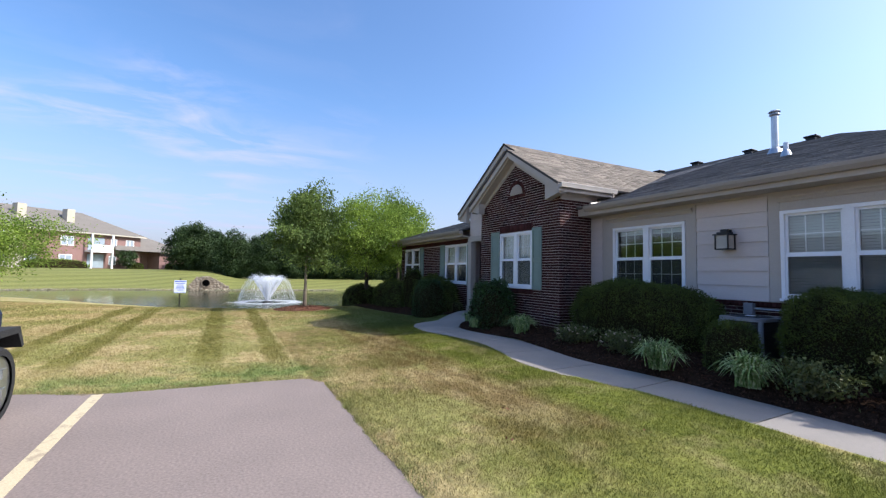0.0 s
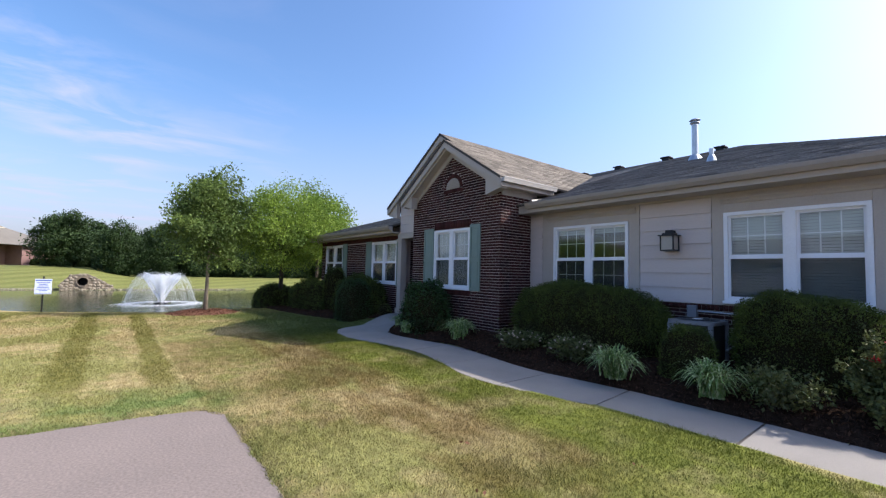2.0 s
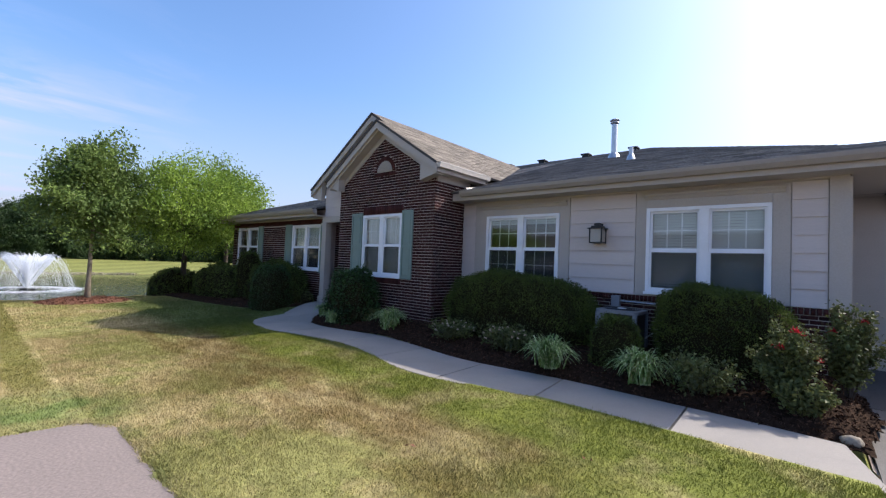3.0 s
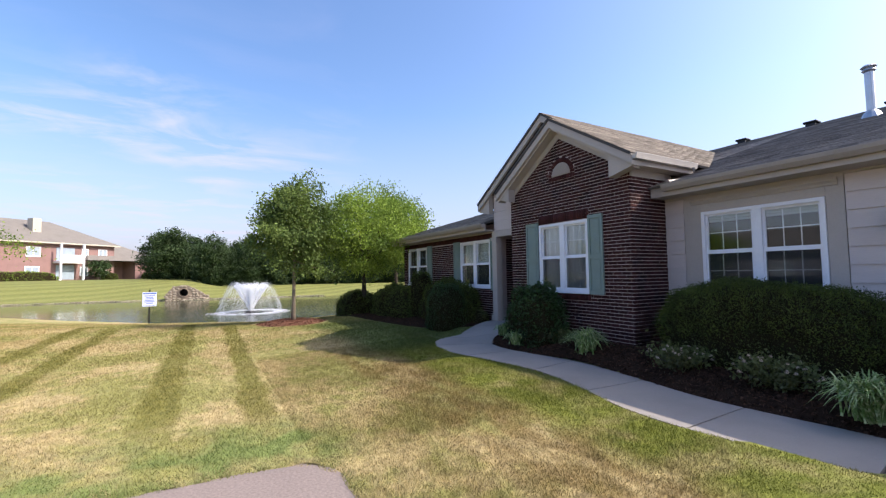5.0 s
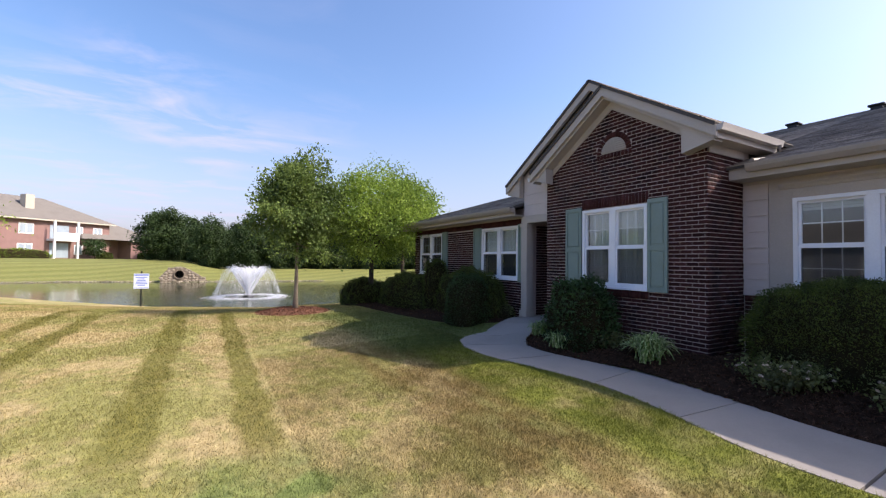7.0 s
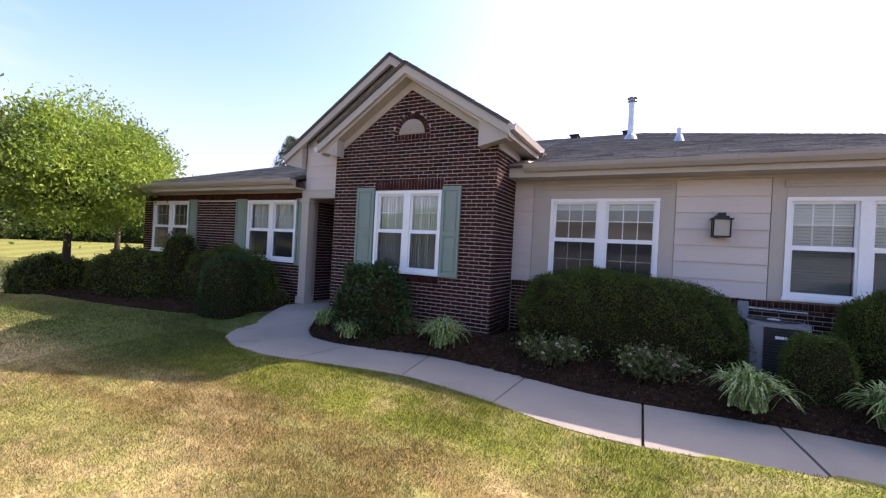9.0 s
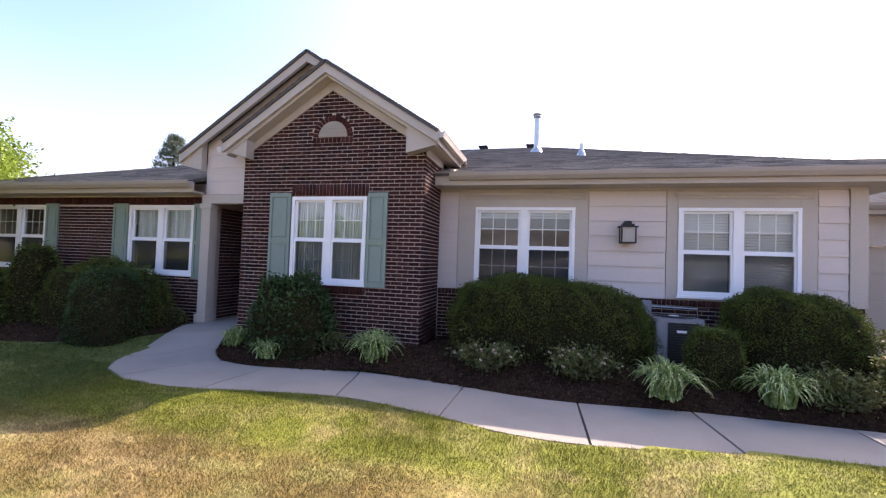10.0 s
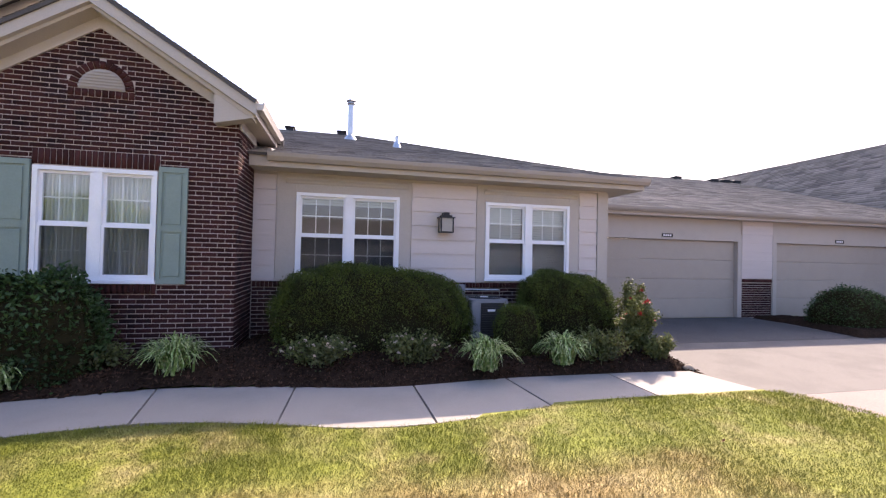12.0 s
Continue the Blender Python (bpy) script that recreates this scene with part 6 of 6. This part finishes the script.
def hip(x0, x1, y0, y1, z0, z1, rx0, rx1, ry):
    bm = bmesh.new()
    a = [bm.verts.new(p) for p in ((x0, y0, z0), (x1, y0, z0), (x1, y1, z0), (x0, y1, z0))]
    r0, r1 = bm.verts.new((rx0, ry, z1)), bm.verts.new((rx1, ry, z1))
    for f in ((a[0], a[1], r1, r0), (a[1], a[2], r1), (a[2], a[3], r0, r1), (a[3], a[0], r0), (a[3], a[2], a[1], a[0])):
        bm.faces.new(f)
    return bm


roof = part("roof", hip(-15, 15.6, -0.7, 11.7, 5.6, 9.3, -9, 8.5, 5.5), M["roof_far"], apt, "grey shingle hipped roof")
part("roof", hip(-14.6, -2.2, -2.0, 8, 5.6, 8.4, -10, -6, 4), M["roof_far"], apt, "grey shingle bay roof")
part("roof", hip(10, 24.6, -1.2, 9.6, 3.05, 6.9, 13.0, 15.5, 4.2), M["roof_far"], apt, "grey shingle roof of the garage wing")
part("fascia", boxes((-2.7, 15.5, -0.72, -0.66, 5.42, 5.62), (-14.6, -2.2, -2.03, -1.97, 5.42, 5.62), (18.0, 24.6, -1.22, -1.16, 2.88, 3.06)), M["cream"], apt, "cream painted fascia")
for cx in (4.9, -1.4):
    ch = part("chimney", boxes((cx - 0.55, cx + 0.55, 2.0, 3.2, 6.0, 9.3)), M["cream"], roof, "cream chimney")
for x0, x1, z0, z1, y in ((2.5, 4.3, 3.4, 4.9, 0), (2.4, 4.2, 0.6, 2.0, 0), (-1.8, -0.4, 0.7, 1.9, 0), (9.8, 10.8, 3.3, 4.9, 0), (12.3, 13.7, 3.4, 4.9, 0), (9.6, 10.8, 0.5, 2.0, 0), (12.4, 13.6, 0.5, 2.0, 0), (-6.4, -4.6, 3.3, 4.9, -1.4), (-6.4, -4.6, 0.5, 2.0, -1.4), (-10.8, -9.0, 3.3, 4.9, -1.4), (-10.8, -9.0, 0.5, 2.0, -1.4)):
    wnd = part("window", boxes((x0, x0 + 0.12, y - 0.06, y - 0.002, z0, z1), (x1 - 0.12, x1, y - 0.06, y - 0.002, z0, z1), (x0 + 0.12, x1 - 0.12, y - 0.06, y - 0.002, z1 - 0.12, z1), (x0 + 0.12, x1 - 0.12, y - 0.06, y - 0.002, z0, z0 + 0.12), ((x0 + x1) / 2 - 0.06, (x0 + x1) / 2 + 0.06, y - 0.055, y - 0.003, z0 + 0.12, z1 - 0.12)), M["white"], apt, "white framed window")
    part("pane", boxes((x0 + 0.12, x1 - 0.12, y - 0.03, y - 0.003, z0 + 0.12, z1 - 0.12)), M["pane_far"], wnd)
bal = part("balcony", boxes((5.9, 9.3, -1.6, -0.01, 2.5, 2.8), (5.9, 9.3, -1.6, -1.5, 2.8, 3.75)), M["white"], apt, "white balcony")
for x in (5.9, 9.05):
    part("column", boxes((x, x + 0.25, -1.6, -1.35, -0.6, 2.5), (x, x + 0.25, -1.6, -1.35, 3.75, 5.45)), M["white"], bal)
part("patio_door", boxes((6.3, 8.8, -0.05, -0.005, 0.0, 2.2), (6.3, 8.8, -0.05, -0.005, 2.85, 4.9)), M["pane_far"], apt, "dark patio door")
apt.rotation_euler = (0, 0, math.atan2(UY, UX))
APT = 1.2
apt.location = (OX + UX * 7.5 * (1 - APT), OY + UY * 7.5 * (1 - APT), fz + 0.15)
apt.scale = (APT, APT, APT)


def on_front(s, d):
    """A place s metres along the apartment's front, d metres before it."""
    s = 7.5 + (s - 7.5) * APT
    return OX + UX * s + UY * d, OY + UY * s - UX * d


for s, d, rx, h in ((1.2, 2.2, 4.8, 1.5), (19.5, 2.5, 1.0, 1.2), (21.5, 2.5, 1.3, 1.1), (13.0, 2.0, 1.2, 1.2)):
    x, y = on_front(s, d)
    z = float(height(x, y))
    ob = shrub("hedge", (x, y, z), (rx, 0.9, h), "clipped green hedge before the apartment house", M["leaf_bright"] if rx > 3 else M["leaf_yew"], 2500, 0.22, int(s * 10) % 97 + 30, 0.5, 0.05, "hedges at the apartment house", 0.6, 0.15)
    ob.matrix_basis = pose(x, y, z, 0, 0, ang)
x, y = on_front(11.3, 2.5)
tree("small_tree", (x, y, float(height(x, y))), "small dark round tree before the apartment house", 3.6, 2.1, (1.7, 1.7, 1.6), 90, 24, 0.32, M["leaf_far"], M["bark_dark"], 0.1, 71, 0.3, limbs=8)

# house across the car park, seen in the window panes
M["grey_wall"] = mat("grey_wall", (0.17, 0.17, 0.20), 0.8, 0.1, 0.6, 8, 0.1)
opp = empty("opposite_house", "long grey house across the car park", "house", at=(-9, -30, 0))
part("wall", boxes((-34, 34, -8, 0, -0.2, 3.2)), M["grey_wall"], opp, "grey siding wall")
M["roof_opposite"] = mat("roof_opposite", (0.10, 0.095, 0.093), 0.95, 0.2, 0.8, 8, 0.2)
part("roof", hip(-34.6, 34.6, -8.6, 0.6, 3.2, 5.6, -30, 30, -4), M["roof_opposite"], opp, "grey shingle hipped roof")
bm = bmesh.new()
prism(bm, [(-4.2, 3.2), (4.2, 3.2), (0, 5.3)], "y", -4, 1.0)
part("gable", bm, M["grey_wall"], opp)
for x in (-30, -25, -19, -12, -7, 6, 11, 18, 24, 30):
    wnd = part("window", boxes((x - 0.85, x + 0.85, 0.002, 0.05, 0.9, 2.4)), M["white"], opp, "white framed window")
    part("pane", boxes((x - 0.75, x - 0.05, 0.052, 0.06, 1.0, 2.3), (x + 0.05, x + 0.75, 0.052, 0.06, 1.0, 2.3)), M["pane_far"], wnd)

# ---- parked off-road car ----
car = empty("parked_car", "dark blue off-road car parked in the next bay", "car", at=(-4.62, -3.12, 0))
M["car_paint"] = mat("car_paint", (0.015, 0.03, 0.09), 0.2, 0.05, 3, 30, 0.0)
M["rubber"] = mat("rubber", (0.018, 0.018, 0.019), 0.85, 0.2, 6, 50, 0.5)
M["car_glass"] = mat("car_glass", (0.02, 0.024, 0.028), 0.05, 0.05, 3, 20, 0.0)
M["red_lens"] = mat("red_lens", (0.35, 0.02, 0.02), 0.2, 0.05, 3, 20, 0.0)
body = part("body", boxes((-1.95, 1.95, -0.66, 0.66, 0.55, 1.12), (-1.95, -0.75, -0.64, 0.64, 1.10, 1.20), bevel=0.05), M["car_paint"], car)
bm = bmesh.new()
prism(bm, [(-0.75, 1.12), (1.93, 1.12), (1.88, 1.82), (-0.30, 1.82)], "y", -0.63, 0.63)
part("cabin", bm, M["car_paint"], car)
for y0, y1 in ((-0.645, -0.631), (0.631, 0.645)):
    for x0, x1 in ((-0.38, 0.35), (0.45, 1.1), (1.2, 1.75)):
        part("side_window", boxes((x0, x1, y0, y1, 1.2, 1.74)), M["car_glass"], car)
part("bumper", boxes((-2.12, -1.96, -0.62, 0.62, 0.50, 0.68), bevel=0.02), M["rubber"], car)
part("bumper", boxes((1.96, 2.1, -0.75, 0.75, 0.50, 0.68), bevel=0.02), M["rubber"], car)
part("grille", boxes(*[(-1.975, -1.953, -0.3 + 0.1 * k, -0.24 + 0.1 * k, 0.74, 1.06) for k in range(6)]), M["black_metal"], car)
for y in (-0.47, 0.47):
    bm = bmesh.new()
    tube(bm, [(-1.94, y, 0.92), (-1.985, y, 0.92)], [0.11, 0.10], 16)
    part("headlight", bm, M["white"], car)
    part("tail_light", boxes((1.952, 1.975, y - 0.08, y + 0.08, 0.85, 1.05)), M["red_lens"], car)
for x in (-1.35, 1.3):
    for sy in (-1, 1):
        bm = bmesh.new()
        prism(bm, [(x - 0.55, 0.72), (x - 0.42, 0.94), (x + 0.42, 0.94), (x + 0.62, 0.62), (x + 0.56, 0.60), (x + 0.38, 0.87), (x - 0.38, 0.87), (x - 0.50, 0.70)], "y", sy * 0.66 - (0.2 if sy < 0 else 0), sy * 0.66 + (0.2 if sy > 0 else 0))
        part("fender_flare", bm, M["rubber"], car)
        wh = new("wheel", None)
        wh.parent = car
        cyw = sy * 0.74
        bm = bmesh.new()
        prof = [(0.30, -0.12), (0.36, -0.125), (0.385, -0.10), (0.39, -0.03), (0.39, 0.03), (0.385, 0.10), (0.36, 0.125), (0.30, 0.12)]
        N = 40
        ringv = [[bm.verts.new((x + r * math.cos(2 * math.pi * i / N) * (1.012 if i % 2 else 1), cyw + w, 0.39 + r * math.sin(2 * math.pi * i / N) * (1.0 if i % 2 else 0.985))) for r, w in prof] for i in range(N)]
        for i in range(N):
            for k in range(len(prof) - 1):
                j = (i + 1) % N
                bm.faces.new((ringv[i][k], ringv[j][k], ringv[j][k + 1], ringv[i][k + 1]))
        part("tyre", bm, M["rubber"], wh)
        bm = bmesh.new()
        tube(bm, [(x, cyw - 0.10, 0.39), (x, cyw + 0.10, 0.39)], [0.30, 0.30], 24)
        for k in range(5):
            a = 2 * math.pi * k / 5
            c_ = Vector((x + 0.17 * math.cos(a), cyw + sy * 0.105, 0.39 + 0.17 * math.sin(a)))
            box(bm, c_.x - 0.05, c_.x + 0.05, c_.y - 0.012, c_.y + 0.012, c_.z - 0.05, c_.z + 0.05)
        part("rim", bm, M["galv"], wh)

# small litter on the grass
M["dead_leaf"] = mat("dead_leaf", (0.22, 0.09, 0.05), 0.9, 0.2, 12, 60, 0.2)
for k, (x, y) in enumerate(((-4.1, 2.55), (-2.9, 3.35), (-3.4, 2.1))):
    v, f = leaf_arrays(np.array([(x, y, float(height(x, y)) + 0.045), (x + 0.05, y + 0.03, float(height(x, y)) + 0.04)]), 0.05, np.random.RandomState(k), 0.6)
    tagged(mesh_from("fallen_leaf", v, f, M["dead_leaf"]), "brown fallen leaf lying on the mown grass", "leaf")

# kerb stones along the far shore
rs = np.random.RandomState(41)
pts = []
for (ax, ay), (bx, by) in zip(POND[5:13], POND[6:14]):
    n = int(math.hypot(bx - ax, by - ay) * 70)
    t = rs.rand(n)
    pts.append(np.stack([ax + (bx - ax) * t, ay + (by - ay) * t], 1))
pts = np.concatenate(pts) + rs.normal(0, 0.07, (sum(len(p) for p in pts), 2))
c = np.column_stack([pts, np.full(len(pts), POND_Z + 0.05) + rs.uniform(-0.05, 0.06, len(pts))])
M["shore"] = mat("shore_stone", (0.384, 0.336, 0.264), 0.9, 0.2, 2, 20, 0.3, island=0.25)
v, f = leaf_arrays(c, 0.13, rs, 0.8)
tagged(mesh_from("shore_stones", v, f, M["shore"]), "pale stones along the pond's far edge", "stones", kind="stuff")


# ---- grass blades near the walk ----
def blades(name, x0, x1, y0, y1, n, h, w, seed):
    rs = np.random.RandomState(seed)
    x, y = rs.uniform(x0, x1, n), rs.uniform(y0, y1, n)
    keep = ~lot_inside(x, y, -0.02) & ~on_path(x, y) & ~in_left_bed(x, y) & ~(np.hypot(x + 18.4, y - 2.7) < 1.2)
    x, y = x[keep], y[keep]
    m = len(x)
    z = height(x, y) - 0.004
    a = rs.uniform(0, 2 * np.pi, m)
    hh = h * rs.uniform(0.5, 1.3, m) * (0.85 + 0.3 * np.sin(2.3 * x + 1.1 * y) * np.sin(1.7 * y - x))
    ww = w * rs.uniform(0.6, 1.4, m)
    bx, by = np.cos(a) * ww, np.sin(a) * ww
    tx, ty = rs.normal(0, 0.55, m) * hh, rs.normal(0, 0.55, m) * hh
    v = np.stack([np.stack([x - bx, y - by, z], 1), np.stack([x + bx, y + by, z], 1), np.stack([x + tx, y + ty, z + hh], 1)], 1).reshape(-1, 3)
    ob = mesh_from(name, v, np.arange(3 * m).reshape(-1, 3), M["blade"])
    return tagged(ob, "short mown blades of lawn grass, green and dry", "grass", kind="stuff")


blades("grass", -12.2, 1.0, 0.9, 4.8, 380000, 0.036, 0.0030, 1)
blades("grass", -13.0, -6.6, -5.5, 4.8, 190000, 0.036, 0.0036, 2)
blades("grass", -13.4, -11.0, 4.4, 6.4, 14000, 0.036, 0.004, 4)
blades("grass", -20.0, -13.0, -9.0, 5.4, 150000, 0.045, 0.007, 3)
blades("grass", -30.0, -20.0, -14.0, 6.0, 110000, 0.05, 0.013, 6)
# shaggy uncut rim along the asphalt
rs = np.random.RandomState(77)
seg = []
for (ax, ay), (bx, by) in zip(fine_edge, fine_edge[1:]):
    if abs(ax) < 8.2 and -4.5 < ay < 1.3 and math.hypot(bx - ax, by - ay) < 0.4:
        n = 75
        t = rs.rand(n)
        nxv, nyv = -(by - ay), (bx - ax)
        L_ = math.hypot(nxv, nyv) + 1e-6
        o = np.abs(rs.normal(0, 0.11, n)) - 0.02
        cx_, cy_ = ax + (bx - ax) * t, ay + (by - ay) * t
        seg.append(np.stack([cx_ + (0 if ay > 0.9 else -1) * o, cy_ + (1 if ay > 0.9 else 0) * o], 1))
seg = np.concatenate(seg)
m = len(seg)
a = rs.uniform(0, 2 * np.pi, m)
hh = 0.036 * rs.uniform(0.4, 1.4, m)
b3 = np.column_stack([np.cos(a), np.sin(a), np.zeros(m)]) * 0.003
base = np.column_stack([seg, np.full(m, 0.0)])
tip = base + np.column_stack([rs.normal(0, 0.03, m), rs.normal(0, 0.03, m), hh])
M["dry_grass"] = mat("dry_grass", (0.289, 0.236, 0.114), 0.85, 0.2, 1.6, 30, 0.0, second=(0.152, 0.167, 0.046), mixat=(0.40, 0.58), island=0.25)
ob = mesh_from("grass_rim", np.stack([base - b3, base + b3, tip], 1).reshape(-1, 3), np.arange(3 * m).reshape(-1, 3), M["dry_grass"])
tagged(ob, "dry uncut grass fringe along the asphalt edge", "grass", kind="stuff")


# ---- brickwork, last ----
COURSE, UNIT, JOINT, SIDE, PROUD = 0.0645, 0.193, 0.0125, 0.009, 0.008


def brick_rows(x0, x1, z0, z1, holes=(), outline=None, offset=0.0):
    """Rectangles (u0, u1, v0, v1) of running-bond bricks between the given limits, cut at holes and at a sloping outline."""
    out = []
    k, z = 0, z0
    while z + COURSE * 0.6 < z1:
        za, zb = z, min(z + COURSE - JOINT, z1)
        a, b = x0, x1
        if outline:
            a, b = max(a, outline(zb)[0]), min(b, outline(zb)[1])
        spans = [(a, b)]
        for hx0, hx1, hz0, hz1 in holes:
            if zb > hz0 + 0.01 and za < hz1 - 0.01:
                spans = [s for p, q in spans for s in ((p, min(q, hx0 - 0.004)), (max(p, hx1 + 0.004), q)) if s[1] - s[0] > 0.03]
        for p, q in spans:
            i0 = math.floor((p - x0 - offset) / UNIT) - 1
            u = x0 + offset + i0 * UNIT + (UNIT / 2 if k % 2 else 0)
            while u < q:
                c, d = max(u, p), min(u + UNIT - SIDE, q)
                if d - c > 0.03:
                    out.append((c, d, za, zb))
                u += UNIT
        k += 1
        z += COURSE
    return out


def bricks(rects, place, wall, singles=0, near=None):
    """Lay bricks on a wall. place(u, v, w) gives the world place w metres proud of the face."""
    if near:
        rects = sorted(rects, key=near)
    shared = {}
    for u0, u1, v0, v1 in rects[:singles]:
        key = (round(u1 - u0, 3), round(v1 - v0, 3))
        if key not in shared:
            o = Vector(place(0, 0, 0))
            c = [Vector(place(a, b, w)) - o for w in (-0.02, PROUD - 0.003) for a, b in ((0, 0), (key[0], 0), (key[0], key[1]), (0, key[1]))]
            e = 0.004
            c += [Vector(place(a, b, PROUD)) - o for a, b in ((e, e), (key[0] - e, e), (key[0] - e, key[1] - e), (e, key[1] - e))]
            me = bpy.data.meshes.new("brick")
            me.from_pydata([tuple(p) for p in c], [], [(8, 9, 10, 11)] + [(i, (i + 1) % 4, 4 + (i + 1) % 4, 4 + i) for i in range(4)] + [(4 + i, 4 + (i + 1) % 4, 8 + (i + 1) % 4, 8 + i) for i in range(4)])
            me.materials.append(M["brick"])
            shared[key] = me
        ob = new("brick", shared[key])
        ob.location = place(u0, v0, 0)
        ob.parent = wall
    rest = rects[singles:]
    if not rest:
        return
    vs, fs = [], []
    rs = np.random.RandomState(len(rest))
    for u0, u1, v0, v1 in rest:
        b = len(vs)
        pr = PROUD + rs.uniform(-0.003, 0.003)
        e = 0.003
        vs += [place(a, v, w) for w in (-0.02, pr - 0.003) for a, v in ((u0, v0), (u1, v0), (u1, v1), (u0, v1))]
        vs += [place(a, v, pr) for a, v in ((u0 + e, v0 + e), (u1 - e, v0 + e), (u1 - e, v1 - e), (u0 + e, v1 - e))]
        fs += [(b + 8, b + 9, b + 10, b + 11)] + [(b + i, b + (i + 1) % 4, b + 4 + (i + 1) % 4, b + 4 + i) for i in range(4)] + [(b + 4 + i, b + 4 + (i + 1) % 4, b + 8 + (i + 1) % 4, b + 8 + i) for i in range(4)]
    ob = mesh_from("bricks", vs, fs, M["brick_many"], wall)
    ob["kind"] = "stuff"


def front(y):
    return lambda u, v, w: (u, y - w, v)


def gable_line(z):
    t = max(0.0, (FZ - 0.24 - z) / SLOPE)
    return FX - t, FX + t


# soldier courses: heads and sills of the windows, and the tip of the gable
def soldier(x0, x1, z0, z1, place, wall, proud=0.006, n=None):
    n = n or max(2, round((x1 - x0) / 0.0645))
    st = (x1 - x0) / n
    rects = [(x0 + k * st + 0.0065, x0 + (k + 1) * st - 0.0065, z0, z1) for k in range(n)]
    vs, fs = [], []
    for u0, u1, v0, v1 in rects:
        b = len(vs)
        vs += [place(a, v, w) for w in (-0.02, PROUD + proud) for a, v in ((u0, v0), (u1, v0), (u1, v1), (u0, v1))]
        fs += [(b + 4, b + 5, b + 6, b + 7)] + [(b + i, b + (i + 1) % 4, b + 4 + (i + 1) % 4, b + 4 + i) for i in range(4)]
    ob = mesh_from("soldier_course", vs, fs, M["brick_soldier"], wall)
    ob["kind"] = "stuff"


SW1 = (W1[0] - 0.02, W1[1] + 0.02, 2.755, 2.954)
rects = brick_rows(GL, GR, 0.128, 4.72, [W1, SW1, (W1[0] - 0.02, W1[1] + 0.02, 1.096, W1[2] + 0.01)], gable_line)
rects = [r for r in rects if not (math.hypot((r[0] + r[1]) / 2 - LC[0], max(0, (r[2] + r[3]) / 2 - LC[1])) < 0.40 and r[3] > LC[1] - 0.08)]
bricks(rects, front(GY0), wall_gable, 300, lambda r: abs(r[0] + 8.0) + 0.5 * abs(r[2] - 1.6))
soldier(SW1[0], SW1[1], SW1[2], SW1[3], front(GY0), wall_gable)
soldier(W1[0] - 0.02, W1[1] + 0.02, 1.098, W1[2] - 0.035, front(GY0), wall_gable, 0.02)
soldier(LC[0] - 0.385, LC[0] + 0.385, LC[1] - 0.10, LC[1] - 0.005, front(GY0), wall_gable, 0.004, 10)
vs, fs = [], []
NA = 15
for k in range(NA):
    a0, a1 = math.pi * (k + 0.08) / NA, math.pi * (k + 0.92) / NA
    b = len(vs)
    for w in (GY0 + 0.02, GY0 - 0.018):
        vs += [(LC[0] + r * math.cos(a), w, LC[1] + r * math.sin(a)) for r, a in ((0.275, a0), (0.275, a1), (0.375, a1), (0.375, a0))]
    fs += [(b + 4, b + 5, b + 6, b + 7)] + [(b + i, b + (i + 1) % 4, b + 4 + (i + 1) % 4, b + 4 + i) for i in range(4)]
mesh_from("brick_arch", vs, fs, M["brick_soldier"], wall_gable)["kind"] = "stuff"
# fill round the arch
fill2 = []
rows_z = sorted({r[2] for r in rects if LC[1] - 0.08 < r[3] and r[2] < LC[1] + 0.45})
for z in rows_z:
    zc = z + (COURSE - JOINT) / 2
    hole = math.sqrt(max(0, 0.385 ** 2 - max(0, zc - LC[1]) ** 2)) if zc > LC[1] - 0.11 else 0
    left = max([r[1] for r in rects if abs(r[2] - z) < 1e-4 and r[1] < LC[0]] or [LC[0] - 0.6]) + JOINT
    right = min([r[0] for r in rects if abs(r[2] - z) < 1e-4 and r[0] > LC[0]] or [LC[0] + 0.6]) - JOINT
    for a, b in ((left, LC[0] - hole), (LC[0] + hole, right)):
        if b - a > 0.04:
            fill2.append((a, min(b, a + 0.184), z, z + COURSE - JOINT))
            if b - a > 0.225:
                fill2.append((a + 0.193, b, z, z + COURSE - JOINT))
bricks(fill2, front(GY0), wall_gable)

bricks(brick_rows(GY0 + 0.0, BY - 0.006, 0.128, 3.42), lambda u, v, w: (GR + w, u, v), wall_return, 0)
bricks(brick_rows(WL, -12.02, 0.16, 2.635, [W0, WF, (W0[0] - 0.3, W0[1] + 0.3, 9, 10)]), front(WY), wall_wing, 300, lambda r: abs(r[0] + 14.4))
soldier(WL, -12.02, 2.64, 2.80, front(WY), wall_wing, 0.004)
bricks(brick_rows(GR + 0.02, BR - 0.0, 0.16, 1.11), front(BY), wall_main, 0)
soldier(GR + 0.02, BR, 1.125, 1.215, front(BY), wall_main, 0.02)
bricks(brick_rows(BY + 0.0, FY - 0.02, 0.16, 1.2), lambda u, v, w: (BR + w, u, v), wall_main, 0)
bricks(brick_rows(-11.98, GL - 0.02, 0.42, 2.64, [(-11.95, -11.08, 0.4, 2.5)]), front(8.4), wall_porch, 0)
bricks(brick_rows(GY0 + 0.21, 8.39, 0.42, 2.64), lambda u, v, w: (GL - w, u, v), wall_porch, 0)
bricks(brick_rows(WY + 0.21, 8.39, 0.42, 2.64), lambda u, v, w: (-12.0 + w, u, v), wall_porch, 0)
bricks(brick_rows(4.74, 5.79, 0.16, 1.13), front(FY), wall_garage, 120)
soldier(4.74, 5.79, 1.14, 1.23, front(FY), wall_garage, 0.02)
